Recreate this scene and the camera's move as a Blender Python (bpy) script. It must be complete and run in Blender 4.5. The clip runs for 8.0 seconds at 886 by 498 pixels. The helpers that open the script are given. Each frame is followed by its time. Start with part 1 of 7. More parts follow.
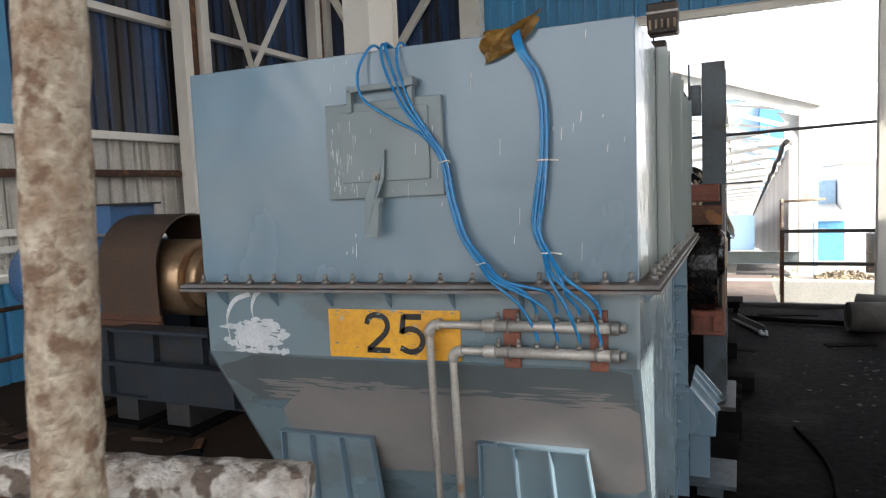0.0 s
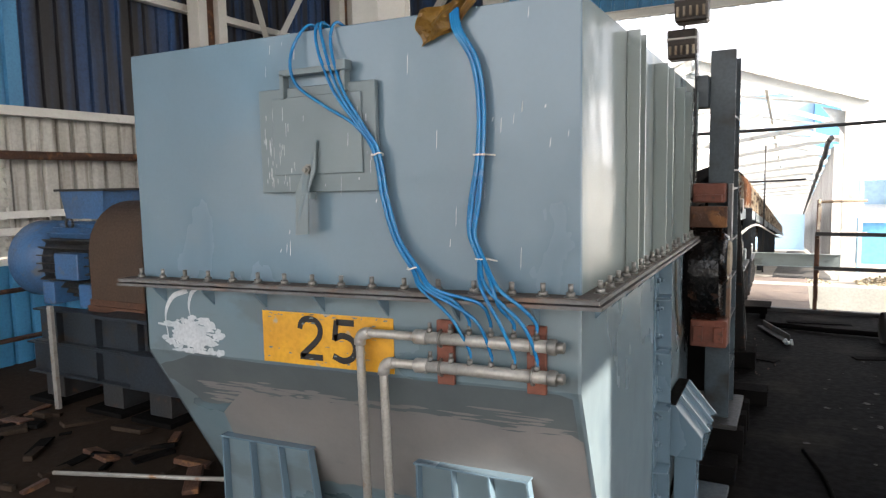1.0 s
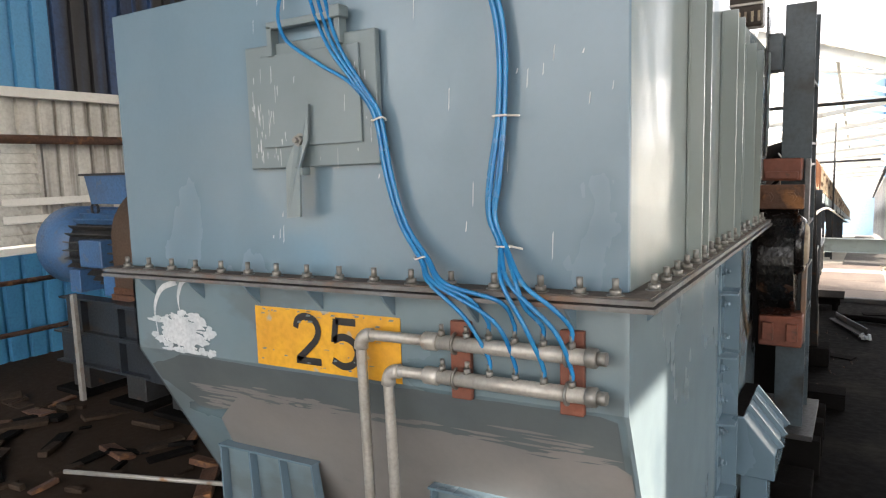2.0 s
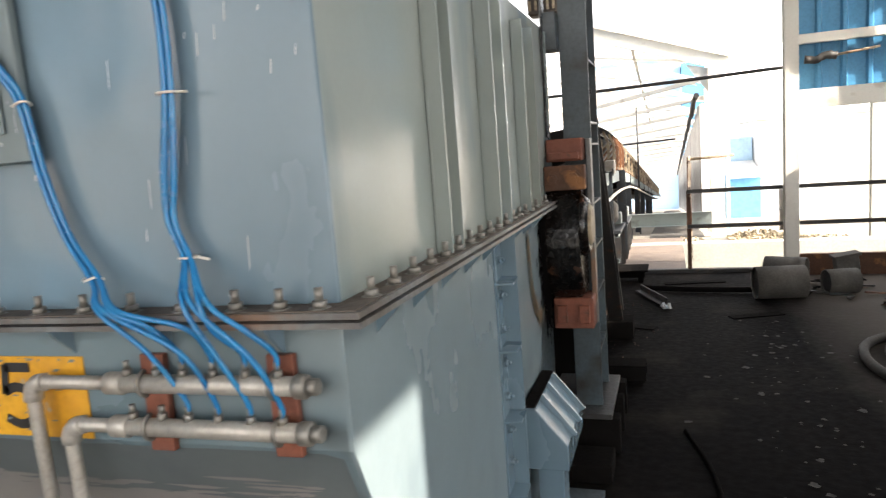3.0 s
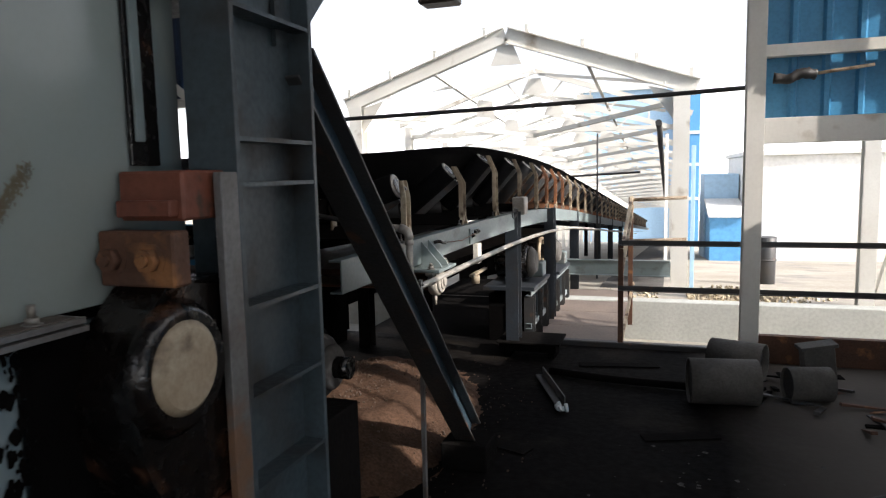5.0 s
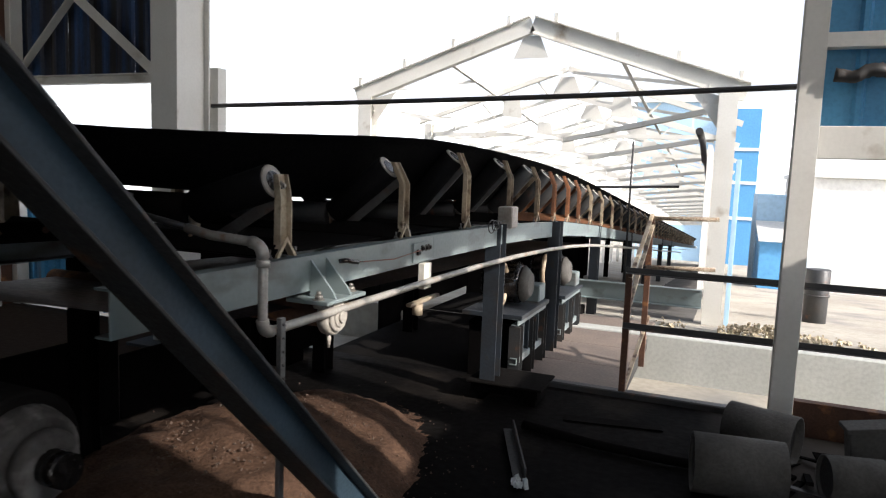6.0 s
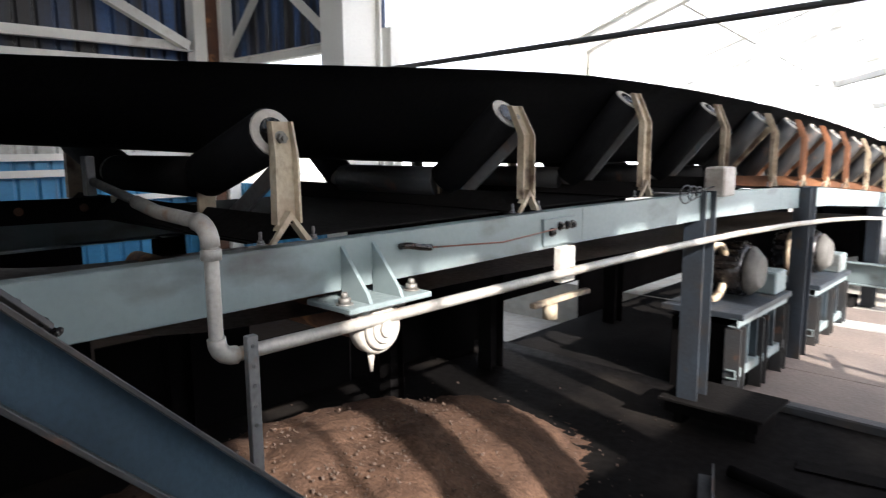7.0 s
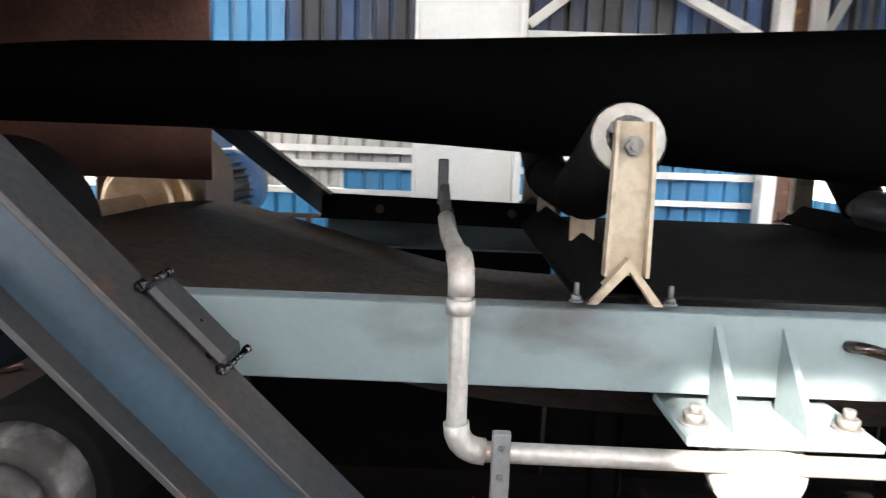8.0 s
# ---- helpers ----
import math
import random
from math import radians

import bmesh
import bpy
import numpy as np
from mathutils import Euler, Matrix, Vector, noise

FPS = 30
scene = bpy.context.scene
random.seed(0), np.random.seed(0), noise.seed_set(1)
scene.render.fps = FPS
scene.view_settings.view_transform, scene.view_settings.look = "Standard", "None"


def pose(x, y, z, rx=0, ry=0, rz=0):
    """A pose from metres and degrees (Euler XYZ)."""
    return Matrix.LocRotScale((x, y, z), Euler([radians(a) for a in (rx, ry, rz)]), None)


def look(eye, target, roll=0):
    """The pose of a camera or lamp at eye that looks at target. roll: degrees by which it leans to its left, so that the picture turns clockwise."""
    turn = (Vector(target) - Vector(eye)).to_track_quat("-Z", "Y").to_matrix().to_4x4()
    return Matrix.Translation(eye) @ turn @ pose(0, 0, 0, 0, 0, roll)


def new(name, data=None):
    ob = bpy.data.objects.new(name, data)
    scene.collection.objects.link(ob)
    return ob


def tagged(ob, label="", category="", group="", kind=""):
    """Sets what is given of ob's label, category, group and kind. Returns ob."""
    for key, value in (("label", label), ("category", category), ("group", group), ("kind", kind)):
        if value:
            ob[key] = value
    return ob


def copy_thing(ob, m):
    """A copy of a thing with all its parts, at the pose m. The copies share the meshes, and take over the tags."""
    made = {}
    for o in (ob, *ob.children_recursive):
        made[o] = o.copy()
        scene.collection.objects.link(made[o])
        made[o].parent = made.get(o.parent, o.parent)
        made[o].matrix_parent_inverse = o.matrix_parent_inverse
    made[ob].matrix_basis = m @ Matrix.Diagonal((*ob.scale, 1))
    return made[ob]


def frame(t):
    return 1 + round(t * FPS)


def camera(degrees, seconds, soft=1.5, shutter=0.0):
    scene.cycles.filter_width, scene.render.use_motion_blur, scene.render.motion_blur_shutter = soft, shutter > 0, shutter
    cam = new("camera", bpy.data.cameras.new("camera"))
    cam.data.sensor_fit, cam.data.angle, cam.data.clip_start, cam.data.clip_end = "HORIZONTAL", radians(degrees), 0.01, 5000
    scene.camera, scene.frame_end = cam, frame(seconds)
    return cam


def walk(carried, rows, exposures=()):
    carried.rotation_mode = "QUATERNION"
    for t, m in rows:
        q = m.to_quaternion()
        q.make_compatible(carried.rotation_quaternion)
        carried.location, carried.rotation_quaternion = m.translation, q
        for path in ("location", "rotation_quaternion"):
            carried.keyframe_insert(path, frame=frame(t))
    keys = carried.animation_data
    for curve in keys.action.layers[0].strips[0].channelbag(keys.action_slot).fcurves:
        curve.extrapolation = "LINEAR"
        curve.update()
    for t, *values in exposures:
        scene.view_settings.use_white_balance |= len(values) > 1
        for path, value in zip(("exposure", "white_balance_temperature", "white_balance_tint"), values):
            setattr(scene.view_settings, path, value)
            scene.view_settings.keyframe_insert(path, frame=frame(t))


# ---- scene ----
cam = camera(66.2, 8.0, soft=1.2, shutter=0.15)
PATH = [
    (0, (-0.103, 0.429, 1.83), (-0.906, 2.252, 1.653), -2.4),
    (0.5, (0.024, 0.584, 1.824), (-0.81, 2.399, 1.712), -1.9),
    (1, (0.149, 0.831, 1.84), (-0.767, 2.598, 1.637), -1.1),
    (1.2, (0.148, 0.912, 1.82), (-0.886, 2.612, 1.613), -2.3),
    (2.3, (0.018, 1.333, 1.791), (-1.01, 3.027, 1.519), -1.4),
    (2.5, (0.034, 1.366, 1.795), (-0.903, 3.097, 1.445), -2.0),
    (3, (0.204, 1.685, 1.752), (-0.434, 3.56, 1.477), -4.4),
    (3.5, (0.413, 2.178, 1.776), (-0.075, 4.082, 1.402), -2.5),
    (4, (0.458, 2.772, 1.763), (0.128, 4.72, 1.452), -0.5),
    (4.5, (0.67, 3.421, 1.756), (0.164, 5.336, 1.479), -4.4),
    (4.7, (0.742, 3.678, 1.753), (0.197, 5.591, 1.548), -3.1),
    (5.8, (1.068, 5.012, 1.819), (0.282, 6.829, 1.537), 1.3),
    (6, (1.08, 5.298, 1.75), (0.326, 7.137, 1.533), 2.2),
    (6.5, (1.149, 5.91, 1.695), (0.188, 7.642, 1.42), 2.6),
    (7, (1.058, 6.481, 1.664), (-0.301, 7.917, 1.359), -0.5),
    (7.5, (0.889, 6.935, 1.667), (-0.952, 7.685, 1.444), 0.7),
    (8, (0.689, 7.222, 1.681), (-1.287, 7.187, 1.369), 2.0),
]
# exposure: the phone darkens a little as the bright end of the hall fills its picture
STOPS = [(t, s, k, 14) for t, s, k in ((0.0, 1.42, 6500), (1.0, 1.62, 6650), (2.5, 1.88, 7000), (3.0, 1.78, 7050), (3.5, 1.7, 7050), (4.0, 1.35, 6850), (4.5, 0.62, 6500),
                                       (6.0, 0.52, 6300), (6.5, 0.50, 6250), (7.0, 1.58, 6150), (7.5, 2.38, 6250), (8.0, 2.85, 6300))]
walk(cam, [(t, look(eye, target, roll)) for t, eye, target, roll in PATH], STOPS)

# ---- light: low sun from the side of the yard, sky over everything ----
SUN = Vector((1.0, -0.296, 0.58)).normalized()
world = bpy.data.worlds.new("sky")
scene.world = world
world.use_nodes = True
wn = world.node_tree
sky = wn.nodes.new("ShaderNodeTexSky")
sky.sky_type = "NISHITA"
sky.sun_disc = False
sky.sun_elevation = math.asin(SUN.z)
sky.sun_rotation = math.atan2(SUN.x, SUN.y)
sky.dust_density = 3.0
sky.air_density = 1.0
wn.nodes["Background"].inputs["Strength"].default_value = 0.15
haze = wn.nodes.new("ShaderNodeHueSaturation")
haze.inputs["Saturation"].default_value = 0.3
haze.inputs["Value"].default_value = 1.6
wn.links.new(sky.outputs["Color"], haze.inputs["Color"])
wn.links.new(haze.outputs["Color"], wn.nodes["Background"].inputs["Color"])
sun = new("sun", bpy.data.lights.new("sun", "SUN"))
sun.data.energy = 5.0
sun.data.angle = radians(0.6)
sun.data.color = (1.0, 0.93, 0.82)
sun.matrix_world = look(SUN * 60, (0, 0, 0))


def sky_fill(name, eye, target, wide, high, watts):
    """An added area lamp standing for sky light through an unseen open side."""
    a = new(name, bpy.data.lights.new(name, "AREA"))
    a.data.shape, a.data.size, a.data.size_y, a.data.energy = "RECTANGLE", wide, high, watts
    a.data.color = (1.0, 0.985, 0.95)
    a.matrix_world = look(eye, target)


sky_fill("east_fill_light", (4.30, 0.3, 1.40), (0, 0.3, 1.40), 6.6, 0.95, 46)
sky_fill("south_fill_light", (-3.2, -3.95, 3.5), (-3.2, 0, 3.5), 7.0, 3.2, 47)
sky_fill("eaves_fill_light", (4.26, 6.2, 5.45), (0, 6.2, 5.45), 8.4, 2.2, 62)

# ---- materials ----


def mat(name, base, rough=0.5, metal=0.0, second=None, amount=0.5, size=1.2, grain=30.0, bump=0.15, spec=0.5,
        stain=None, stain_size=3.0, stain_from=0.58, stain_to=0.66, stretch=(1, 1, 1), vary=0.0, coat=0.0, speck=0.35, wave=0.0):
    m = bpy.data.materials.new(name)
    m.use_nodes = True
    nt = m.node_tree
    N, L = nt.nodes, nt.links
    b = N["Principled BSDF"]
    pos = N.new("ShaderNodeNewGeometry").outputs["Position"]
    mp = N.new("ShaderNodeMapping")
    mp.inputs["Scale"].default_value = stretch
    L.new(pos, mp.inputs["Vector"])

    def noise_at(scale, detail=5.0, stretched=False):
        n = N.new("ShaderNodeTexNoise")
        n.inputs["Scale"].default_value = scale
        n.inputs["Detail"].default_value = detail
        L.new(mp.outputs[0] if stretched else pos, n.inputs["Vector"])
        return n.outputs["Fac"]

    def ramp(fac, a, c):
        r = N.new("ShaderNodeMapRange")
        r.inputs["From Min"].default_value, r.inputs["From Max"].default_value = a, c
        L.new(fac, r.inputs["Value"])
        return r.outputs["Result"]

    def mix(fac, a, c):
        x = N.new("ShaderNodeMix")
        x.data_type = "RGBA"
        if isinstance(fac, float):
            x.inputs["Factor"].default_value = fac
        else:
            L.new(fac, x.inputs["Factor"])
        for sock, v in ((x.inputs["A"], a), (x.inputs["B"], c)):
            if isinstance(v, tuple):
                sock.default_value = (*v, 1)
            else:
                L.new(v, sock)
        return x.outputs["Result"]

    second = second or tuple(c * 0.7 for c in base)
    big = noise_at(size, 6.0, True)
    fine = noise_at(grain, 4.0)
    scaled = N.new("ShaderNodeMath")
    scaled.operation = "MULTIPLY"
    scaled.inputs[1].default_value = amount
    L.new(ramp(big, 0.35, 0.7), scaled.inputs[0])
    col = mix(scaled.outputs[0], base, second)
    g = N.new("ShaderNodeMath")
    g.operation = "MULTIPLY"
    g.inputs[1].default_value = speck
    L.new(ramp(fine, 0.4, 0.75), g.inputs[0])
    col = mix(g.outputs[0], col, tuple(c * 0.6 for c in second))
    if stain:
        col = mix(ramp(noise_at(stain_size, 8.0, True), stain_from, stain_to), col, stain)
    if vary:
        info = N.new("ShaderNodeObjectInfo")
        hs = N.new("ShaderNodeHueSaturation")
        L.new(ramp(info.outputs["Random"], 0, 1), hs.inputs["Value"])
        hs.inputs["Value"].links[0].from_node.inputs["To Min"].default_value = 1 - vary
        hs.inputs["Value"].links[0].from_node.inputs["To Max"].default_value = 1 + vary
        L.new(col, hs.inputs["Color"])
        col = hs.outputs["Color"]
    L.new(col, b.inputs["Base Color"])
    r = ramp(fine if speck > 0.1 else big, 0.2, 0.8)
    r.node.inputs["To Min"].default_value = max(0.03, rough - 0.12)
    r.node.inputs["To Max"].default_value = min(1.0, rough + 0.12)
    L.new(r, b.inputs["Roughness"])
    b.inputs["Metallic"].default_value = metal
    b.inputs["Specular IOR Level"].default_value = spec
    b.inputs["Coat Weight"].default_value = coat
    b.inputs["Coat Roughness"].default_value = 0.12
    if bump:
        bp = N.new("ShaderNodeBump")
        bp.inputs["Strength"].default_value = bump
        bp.inputs["Distance"].default_value = 0.01
        L.new(fine, bp.inputs["Height"])
        L.new(bp.outputs["Normal"], b.inputs["Normal"])
    if wave:
        bw = N.new("ShaderNodeBump")
        bw.inputs["Strength"].default_value = wave
        bw.inputs["Distance"].default_value = 0.05
        L.new(noise_at(2.6, 2.0), bw.inputs["Height"])
        L.new(bw.outputs["Normal"], b.inputs["Normal"])
    return m


RUST_C = (0.16, 0.06, 0.025)
PAINT = mat("chute_paint", (0.138, 0.205, 0.252), 0.24, wave=0.35, speck=0.05, second=(0.118, 0.178, 0.222), amount=0.8, size=1.6, grain=60, bump=0.0,
            stain=(0.36, 0.36, 0.34), stain_size=5, stain_from=0.74, stain_to=0.78, stretch=(1, 1, 0.5))
# a paler copy of the paint, lightened so its sun patch shows brighter
PAINT_MID = mat("lower_side_paint", (0.185, 0.235, 0.255), 0.25, wave=0.3, speck=0.06, second=(0.155, 0.205, 0.23), amount=1.0, size=1.1, grain=50, bump=0.0,
                stain=(0.13, 0.175, 0.20), stain_size=2.0, stain_from=0.55, stain_to=0.68, stretch=(1, 1, 0.6))
PAINT_LOW = mat("lower_paint", (0.125, 0.18, 0.205), 0.33, wave=0.3, speck=0.06, second=(0.15, 0.19, 0.205), amount=1.0, size=1.4, grain=40, bump=0.0,
                stain=(0.11, 0.14, 0.15), stain_size=2.2, stain_from=0.55, stain_to=0.62, stretch=(1, 1, 2.0))
PRIMER_DARK = mat("dark_touch_up", (0.105, 0.122, 0.125), 0.5, second=(0.085, 0.10, 0.105), amount=1.0, size=3, grain=60, speck=0.1, bump=0.0, wave=0.2)
PRIMER = mat("grey_touch_up", (0.215, 0.200, 0.190), 0.45, second=(0.185, 0.178, 0.172), amount=1.0, size=2.5, grain=50, speck=0.1, bump=0.0, wave=0.2,
             stain=(0.13, 0.142, 0.148), stain_size=2.6, stain_from=0.60, stain_to=0.70, stretch=(1, 1, 1.6))
FLANGE_DUST = mat("flange_dirt", (0.125, 0.098, 0.078), 0.8, second=(0.06, 0.05, 0.043), amount=1.0, size=8, grain=60, bump=0.3)
PLINTH_M = mat("dusty_base_steel", (0.024, 0.033, 0.044), 0.5, second=(0.02, 0.022, 0.025), amount=0.9, size=4, grain=60, bump=0.15,
               stain=(0.035, 0.028, 0.022), stain_size=6, stain_from=0.58, stain_to=0.7)
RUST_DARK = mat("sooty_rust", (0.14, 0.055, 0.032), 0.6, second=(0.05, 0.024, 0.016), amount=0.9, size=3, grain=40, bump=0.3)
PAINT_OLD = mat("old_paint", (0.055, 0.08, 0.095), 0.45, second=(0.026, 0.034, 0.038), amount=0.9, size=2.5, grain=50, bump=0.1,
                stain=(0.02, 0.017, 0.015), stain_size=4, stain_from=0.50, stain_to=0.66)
STEEL_PALE = mat("pale_paint", (0.195, 0.24, 0.24), 0.42, speck=0.12, second=(0.155, 0.19, 0.195), amount=0.8, size=2.0, grain=50, bump=0.06,
                 stain=(0.075, 0.072, 0.068), stain_size=3.2, stain_from=0.55, stain_to=0.72, stretch=(1, 0.7, 1.6))
WHITE = mat("white_paint", (0.70, 0.69, 0.64), 0.45, speck=0.12, second=(0.58, 0.56, 0.50), amount=0.7, size=1.5, grain=40, bump=0.06,
            stain=(0.30, 0.24, 0.17), stain_size=2.6, stain_from=0.63, stain_to=0.78)
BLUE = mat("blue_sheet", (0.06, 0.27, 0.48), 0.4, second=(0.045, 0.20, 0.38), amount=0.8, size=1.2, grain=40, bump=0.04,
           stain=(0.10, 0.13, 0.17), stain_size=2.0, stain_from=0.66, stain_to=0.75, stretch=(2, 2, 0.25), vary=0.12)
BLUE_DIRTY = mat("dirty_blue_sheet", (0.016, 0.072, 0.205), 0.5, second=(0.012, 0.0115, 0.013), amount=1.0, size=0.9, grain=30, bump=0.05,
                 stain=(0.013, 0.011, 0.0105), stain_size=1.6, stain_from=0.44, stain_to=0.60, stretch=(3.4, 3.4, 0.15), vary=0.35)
SHEET_WHITE = mat("white_sheet", (0.58, 0.57, 0.52), 0.5, second=(0.36, 0.335, 0.285), amount=0.8, size=1.2, grain=30, bump=0.04,
                  stain=(0.15, 0.125, 0.10), stain_size=2.2, stain_from=0.54, stain_to=0.72, stretch=(4.5, 4.5, 0.3), vary=0.1)
SHEET_GREY = mat("grey_sheet", (0.42, 0.41, 0.39), 0.45, second=(0.20, 0.19, 0.18), amount=0.8, size=1.0, grain=30, bump=0.04,
                 stretch=(2, 2, 0.3), vary=0.15)
RUST = mat("rust", (0.12, 0.05, 0.025), 0.75, second=(0.07, 0.035, 0.022), amount=0.9, size=6, grain=60, bump=0.4,
           stain=(0.25, 0.11, 0.04), stain_size=9, stain_from=0.58, stain_to=0.68)
RED_OXIDE = mat("red_oxide", (0.20, 0.06, 0.032), 0.6, second=(0.12, 0.04, 0.025), amount=0.8, size=8, grain=50, bump=0.25,
                stain=(0.05, 0.03, 0.02), stain_size=12, stain_from=0.60, stain_to=0.7)
GREASE = mat("greasy_iron", (0.0035, 0.0035, 0.0037), 0.24, second=(0.009, 0.006, 0.0045), amount=0.8, size=8, grain=35, bump=0.35,
             stain=(0.04, 0.02, 0.012), stain_size=7, stain_from=0.64, stain_to=0.7)
BROWN = mat("brown_guard", (0.085, 0.05, 0.03), 0.55, second=(0.055, 0.033, 0.021), amount=0.8, size=3, grain=60, bump=0.1)
RUBBER = mat("belt_rubber", (0.006, 0.006, 0.0065), 0.8, spec=0.06, second=(0.010, 0.0095, 0.0095), amount=0.8, size=3, grain=50, bump=0.12)
BELT_WORN = mat("worn_belt", (0.11, 0.075, 0.05), 0.55, second=(0.045, 0.036, 0.03), amount=0.9, size=2.5, grain=40, bump=0.08)
DUST = mat("coal_dust", (0.0065, 0.006, 0.0058), 0.9, spec=0.02, second=(0.012, 0.011, 0.0105), amount=0.9, size=3, grain=40, bump=0.4)
# near-black for grease and for shade put into parts below the belt
BLACKENED = mat("grease_and_shade_black", (0.004, 0.0037, 0.0037), 0.9, spec=0.0, second=(0.007, 0.0065, 0.0065), amount=0.8, size=3, grain=40, bump=0.2)
DARKSTEEL = mat("dark_steel", (0.028, 0.031, 0.034), 0.5, second=(0.045, 0.038, 0.032), amount=0.8, size=4, grain=60, bump=0.2,
                stain=(0.10, 0.05, 0.03), stain_size=8, stain_from=0.62, stain_to=0.72)
STRUT_M = mat("strut_paint", (0.034, 0.060, 0.084), 0.45, second=(0.019, 0.031, 0.042), amount=0.9, size=3, grain=60, bump=0.1)
GALV = mat("galvanised", (0.46, 0.44, 0.40), 0.45, metal=0.35, second=(0.33, 0.30, 0.26), amount=0.8, size=9, grain=80, bump=0.15,
           stain=(0.30, 0.17, 0.09), stain_size=9, stain_from=0.62, stain_to=0.72)
SILVER = mat("aluminium_clad", (0.50, 0.50, 0.44), 0.35, metal=0.35, second=(0.30, 0.29, 0.24), amount=0.8, size=3, grain=40, bump=0.05,
             stretch=(3, 3, 0.4))
STEEL = mat("bright_steel", (0.5, 0.48, 0.45), 0.35, metal=0.8, second=(0.3, 0.27, 0.24), amount=0.8, size=12, grain=80, bump=0.1)
BOLT = mat("bolt_zinc", (0.24, 0.235, 0.22), 0.45, metal=0.5, second=(0.20, 0.18, 0.155), amount=0.9, size=14, grain=90, bump=0.1)
FLANGE_M = mat("flange_steel", (0.15, 0.155, 0.155), 0.45, second=(0.085, 0.07, 0.06), amount=0.9, size=5, grain=60, bump=0.2,
               stain=(0.15, 0.085, 0.05), stain_size=7, stain_from=0.58, stain_to=0.70)
YELLOW = mat("yellow_paint", (0.72, 0.37, 0.02), 0.45, second=(0.58, 0.27, 0.02), amount=0.9, size=5, grain=50, bump=0.05,
             stain=(0.36, 0.33, 0.27), stain_size=10, stain_from=0.63, stain_to=0.68)
BLACK = mat("black_paint", (0.014, 0.013, 0.013), 0.5, bump=0.05)
WEEP = mat("rust_weep", (0.135, 0.125, 0.085), 0.5, second=(0.12, 0.078, 0.036), amount=1.0, size=5, grain=30, bump=0.05,
           stain=(0.13, 0.17, 0.18), stain_size=9, stain_from=0.5, stain_to=0.7)
# orange tint puts the sun on the coupling into its colour
COUPLING_M = mat("sun_tinted_steel", (0.46, 0.32, 0.19), 0.35, metal=0.7, second=(0.30, 0.19, 0.11), amount=0.8, size=9, grain=70, bump=0.1)
DIRT_M = mat("brown_dirt", (0.055, 0.038, 0.027), 0.9, spec=0.1, second=(0.03, 0.022, 0.017), amount=1.0, size=6, grain=50, bump=0.4)
CHALK = mat("splashed_white", (0.56, 0.58, 0.59), 0.8, second=(0.36, 0.41, 0.44), amount=0.8, size=9, grain=60, bump=0.1)
HOSE_BLUE = mat("blue_hose", (0.008, 0.15, 0.38), 0.22, second=(0.03, 0.27, 0.52), amount=0.6, size=10, bump=0.0)
# paler, greener copy of the chute paint; reflected brightness is in its colour
PAINT_SIDE = mat("lightened_side_paint", (0.245, 0.29, 0.285), 0.19, wave=0.22, speck=0.06, second=(0.235, 0.26, 0.24), amount=1.0, size=0.9, grain=60, bump=0.0,
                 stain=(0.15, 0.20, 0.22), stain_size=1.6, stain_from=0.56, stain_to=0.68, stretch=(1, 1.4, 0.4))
HOSE_BLACK = mat("dusty_rubber_hose", (0.03, 0.027, 0.024), 0.7, second=(0.055, 0.048, 0.041), amount=0.8, size=5, grain=50, bump=0.1)
HATCH_M = mat("hatch_paint", (0.155, 0.195, 0.205), 0.42, speck=0.06, second=(0.12, 0.155, 0.165), amount=0.8, size=4, grain=60, bump=0.0)
RAG_M = mat("yellow_wrap", (0.42, 0.24, 0.05), 0.35, second=(0.16, 0.08, 0.02), amount=1.0, size=14, grain=60, bump=0.3)
MOTOR_BLUE = mat("motor_blue", (0.05, 0.15, 0.33), 0.45, second=(0.06, 0.10, 0.17), amount=0.8, size=4, grain=50, bump=0.12,
                 stain=(0.12, 0.13, 0.15), stain_size=7, stain_from=0.58, stain_to=0.72)
IDLER_M = mat("idler_paint", (0.46, 0.39, 0.28), 0.6, second=(0.26, 0.18, 0.11), amount=0.9, size=5, grain=60, bump=0.2,
              stain=(0.075, 0.042, 0.025), stain_size=9, stain_from=0.50, stain_to=0.66, vary=0.25)
IDLER_RUST = mat("idler_rust", (0.27, 0.11, 0.045), 0.7, second=(0.12, 0.055, 0.03), amount=0.9, size=5, grain=60, bump=0.25, vary=0.3)
ROLLER_END = mat("roller_end", (0.42, 0.40, 0.36), 0.5, second=(0.24, 0.20, 0.16), amount=0.8, size=10, grain=60, bump=0.1)
CONCRETE = mat("pale_concrete", (0.45, 0.46, 0.43), 0.8, second=(0.36, 0.37, 0.34), amount=0.8, size=1.5, grain=25, bump=0.2)
EARTH = mat("yard_earth", (0.42, 0.39, 0.33), 0.9, second=(0.30, 0.27, 0.22), amount=0.9, size=0.6, grain=12, bump=0.4,
            stain=(0.22, 0.21, 0.19), stain_size=0.8, stain_from=0.55, stain_to=0.7)
DECK = mat("walkway_plate", (0.21, 0.165, 0.135), 0.7, second=(0.13, 0.105, 0.09), amount=0.9, size=2, grain=40, bump=0.2)
GRAVEL = mat("spilled_ore", (0.10, 0.058, 0.038), 0.9, spec=0.1, second=(0.048, 0.029, 0.02), amount=0.9, size=5, grain=55, bump=1.0, speck=0.7, vary=0.0)
STONE = mat("ore_lump", (0.075, 0.047, 0.033), 0.85, second=(0.085, 0.06, 0.045), amount=0.9, size=30, grain=60, bump=0.3)
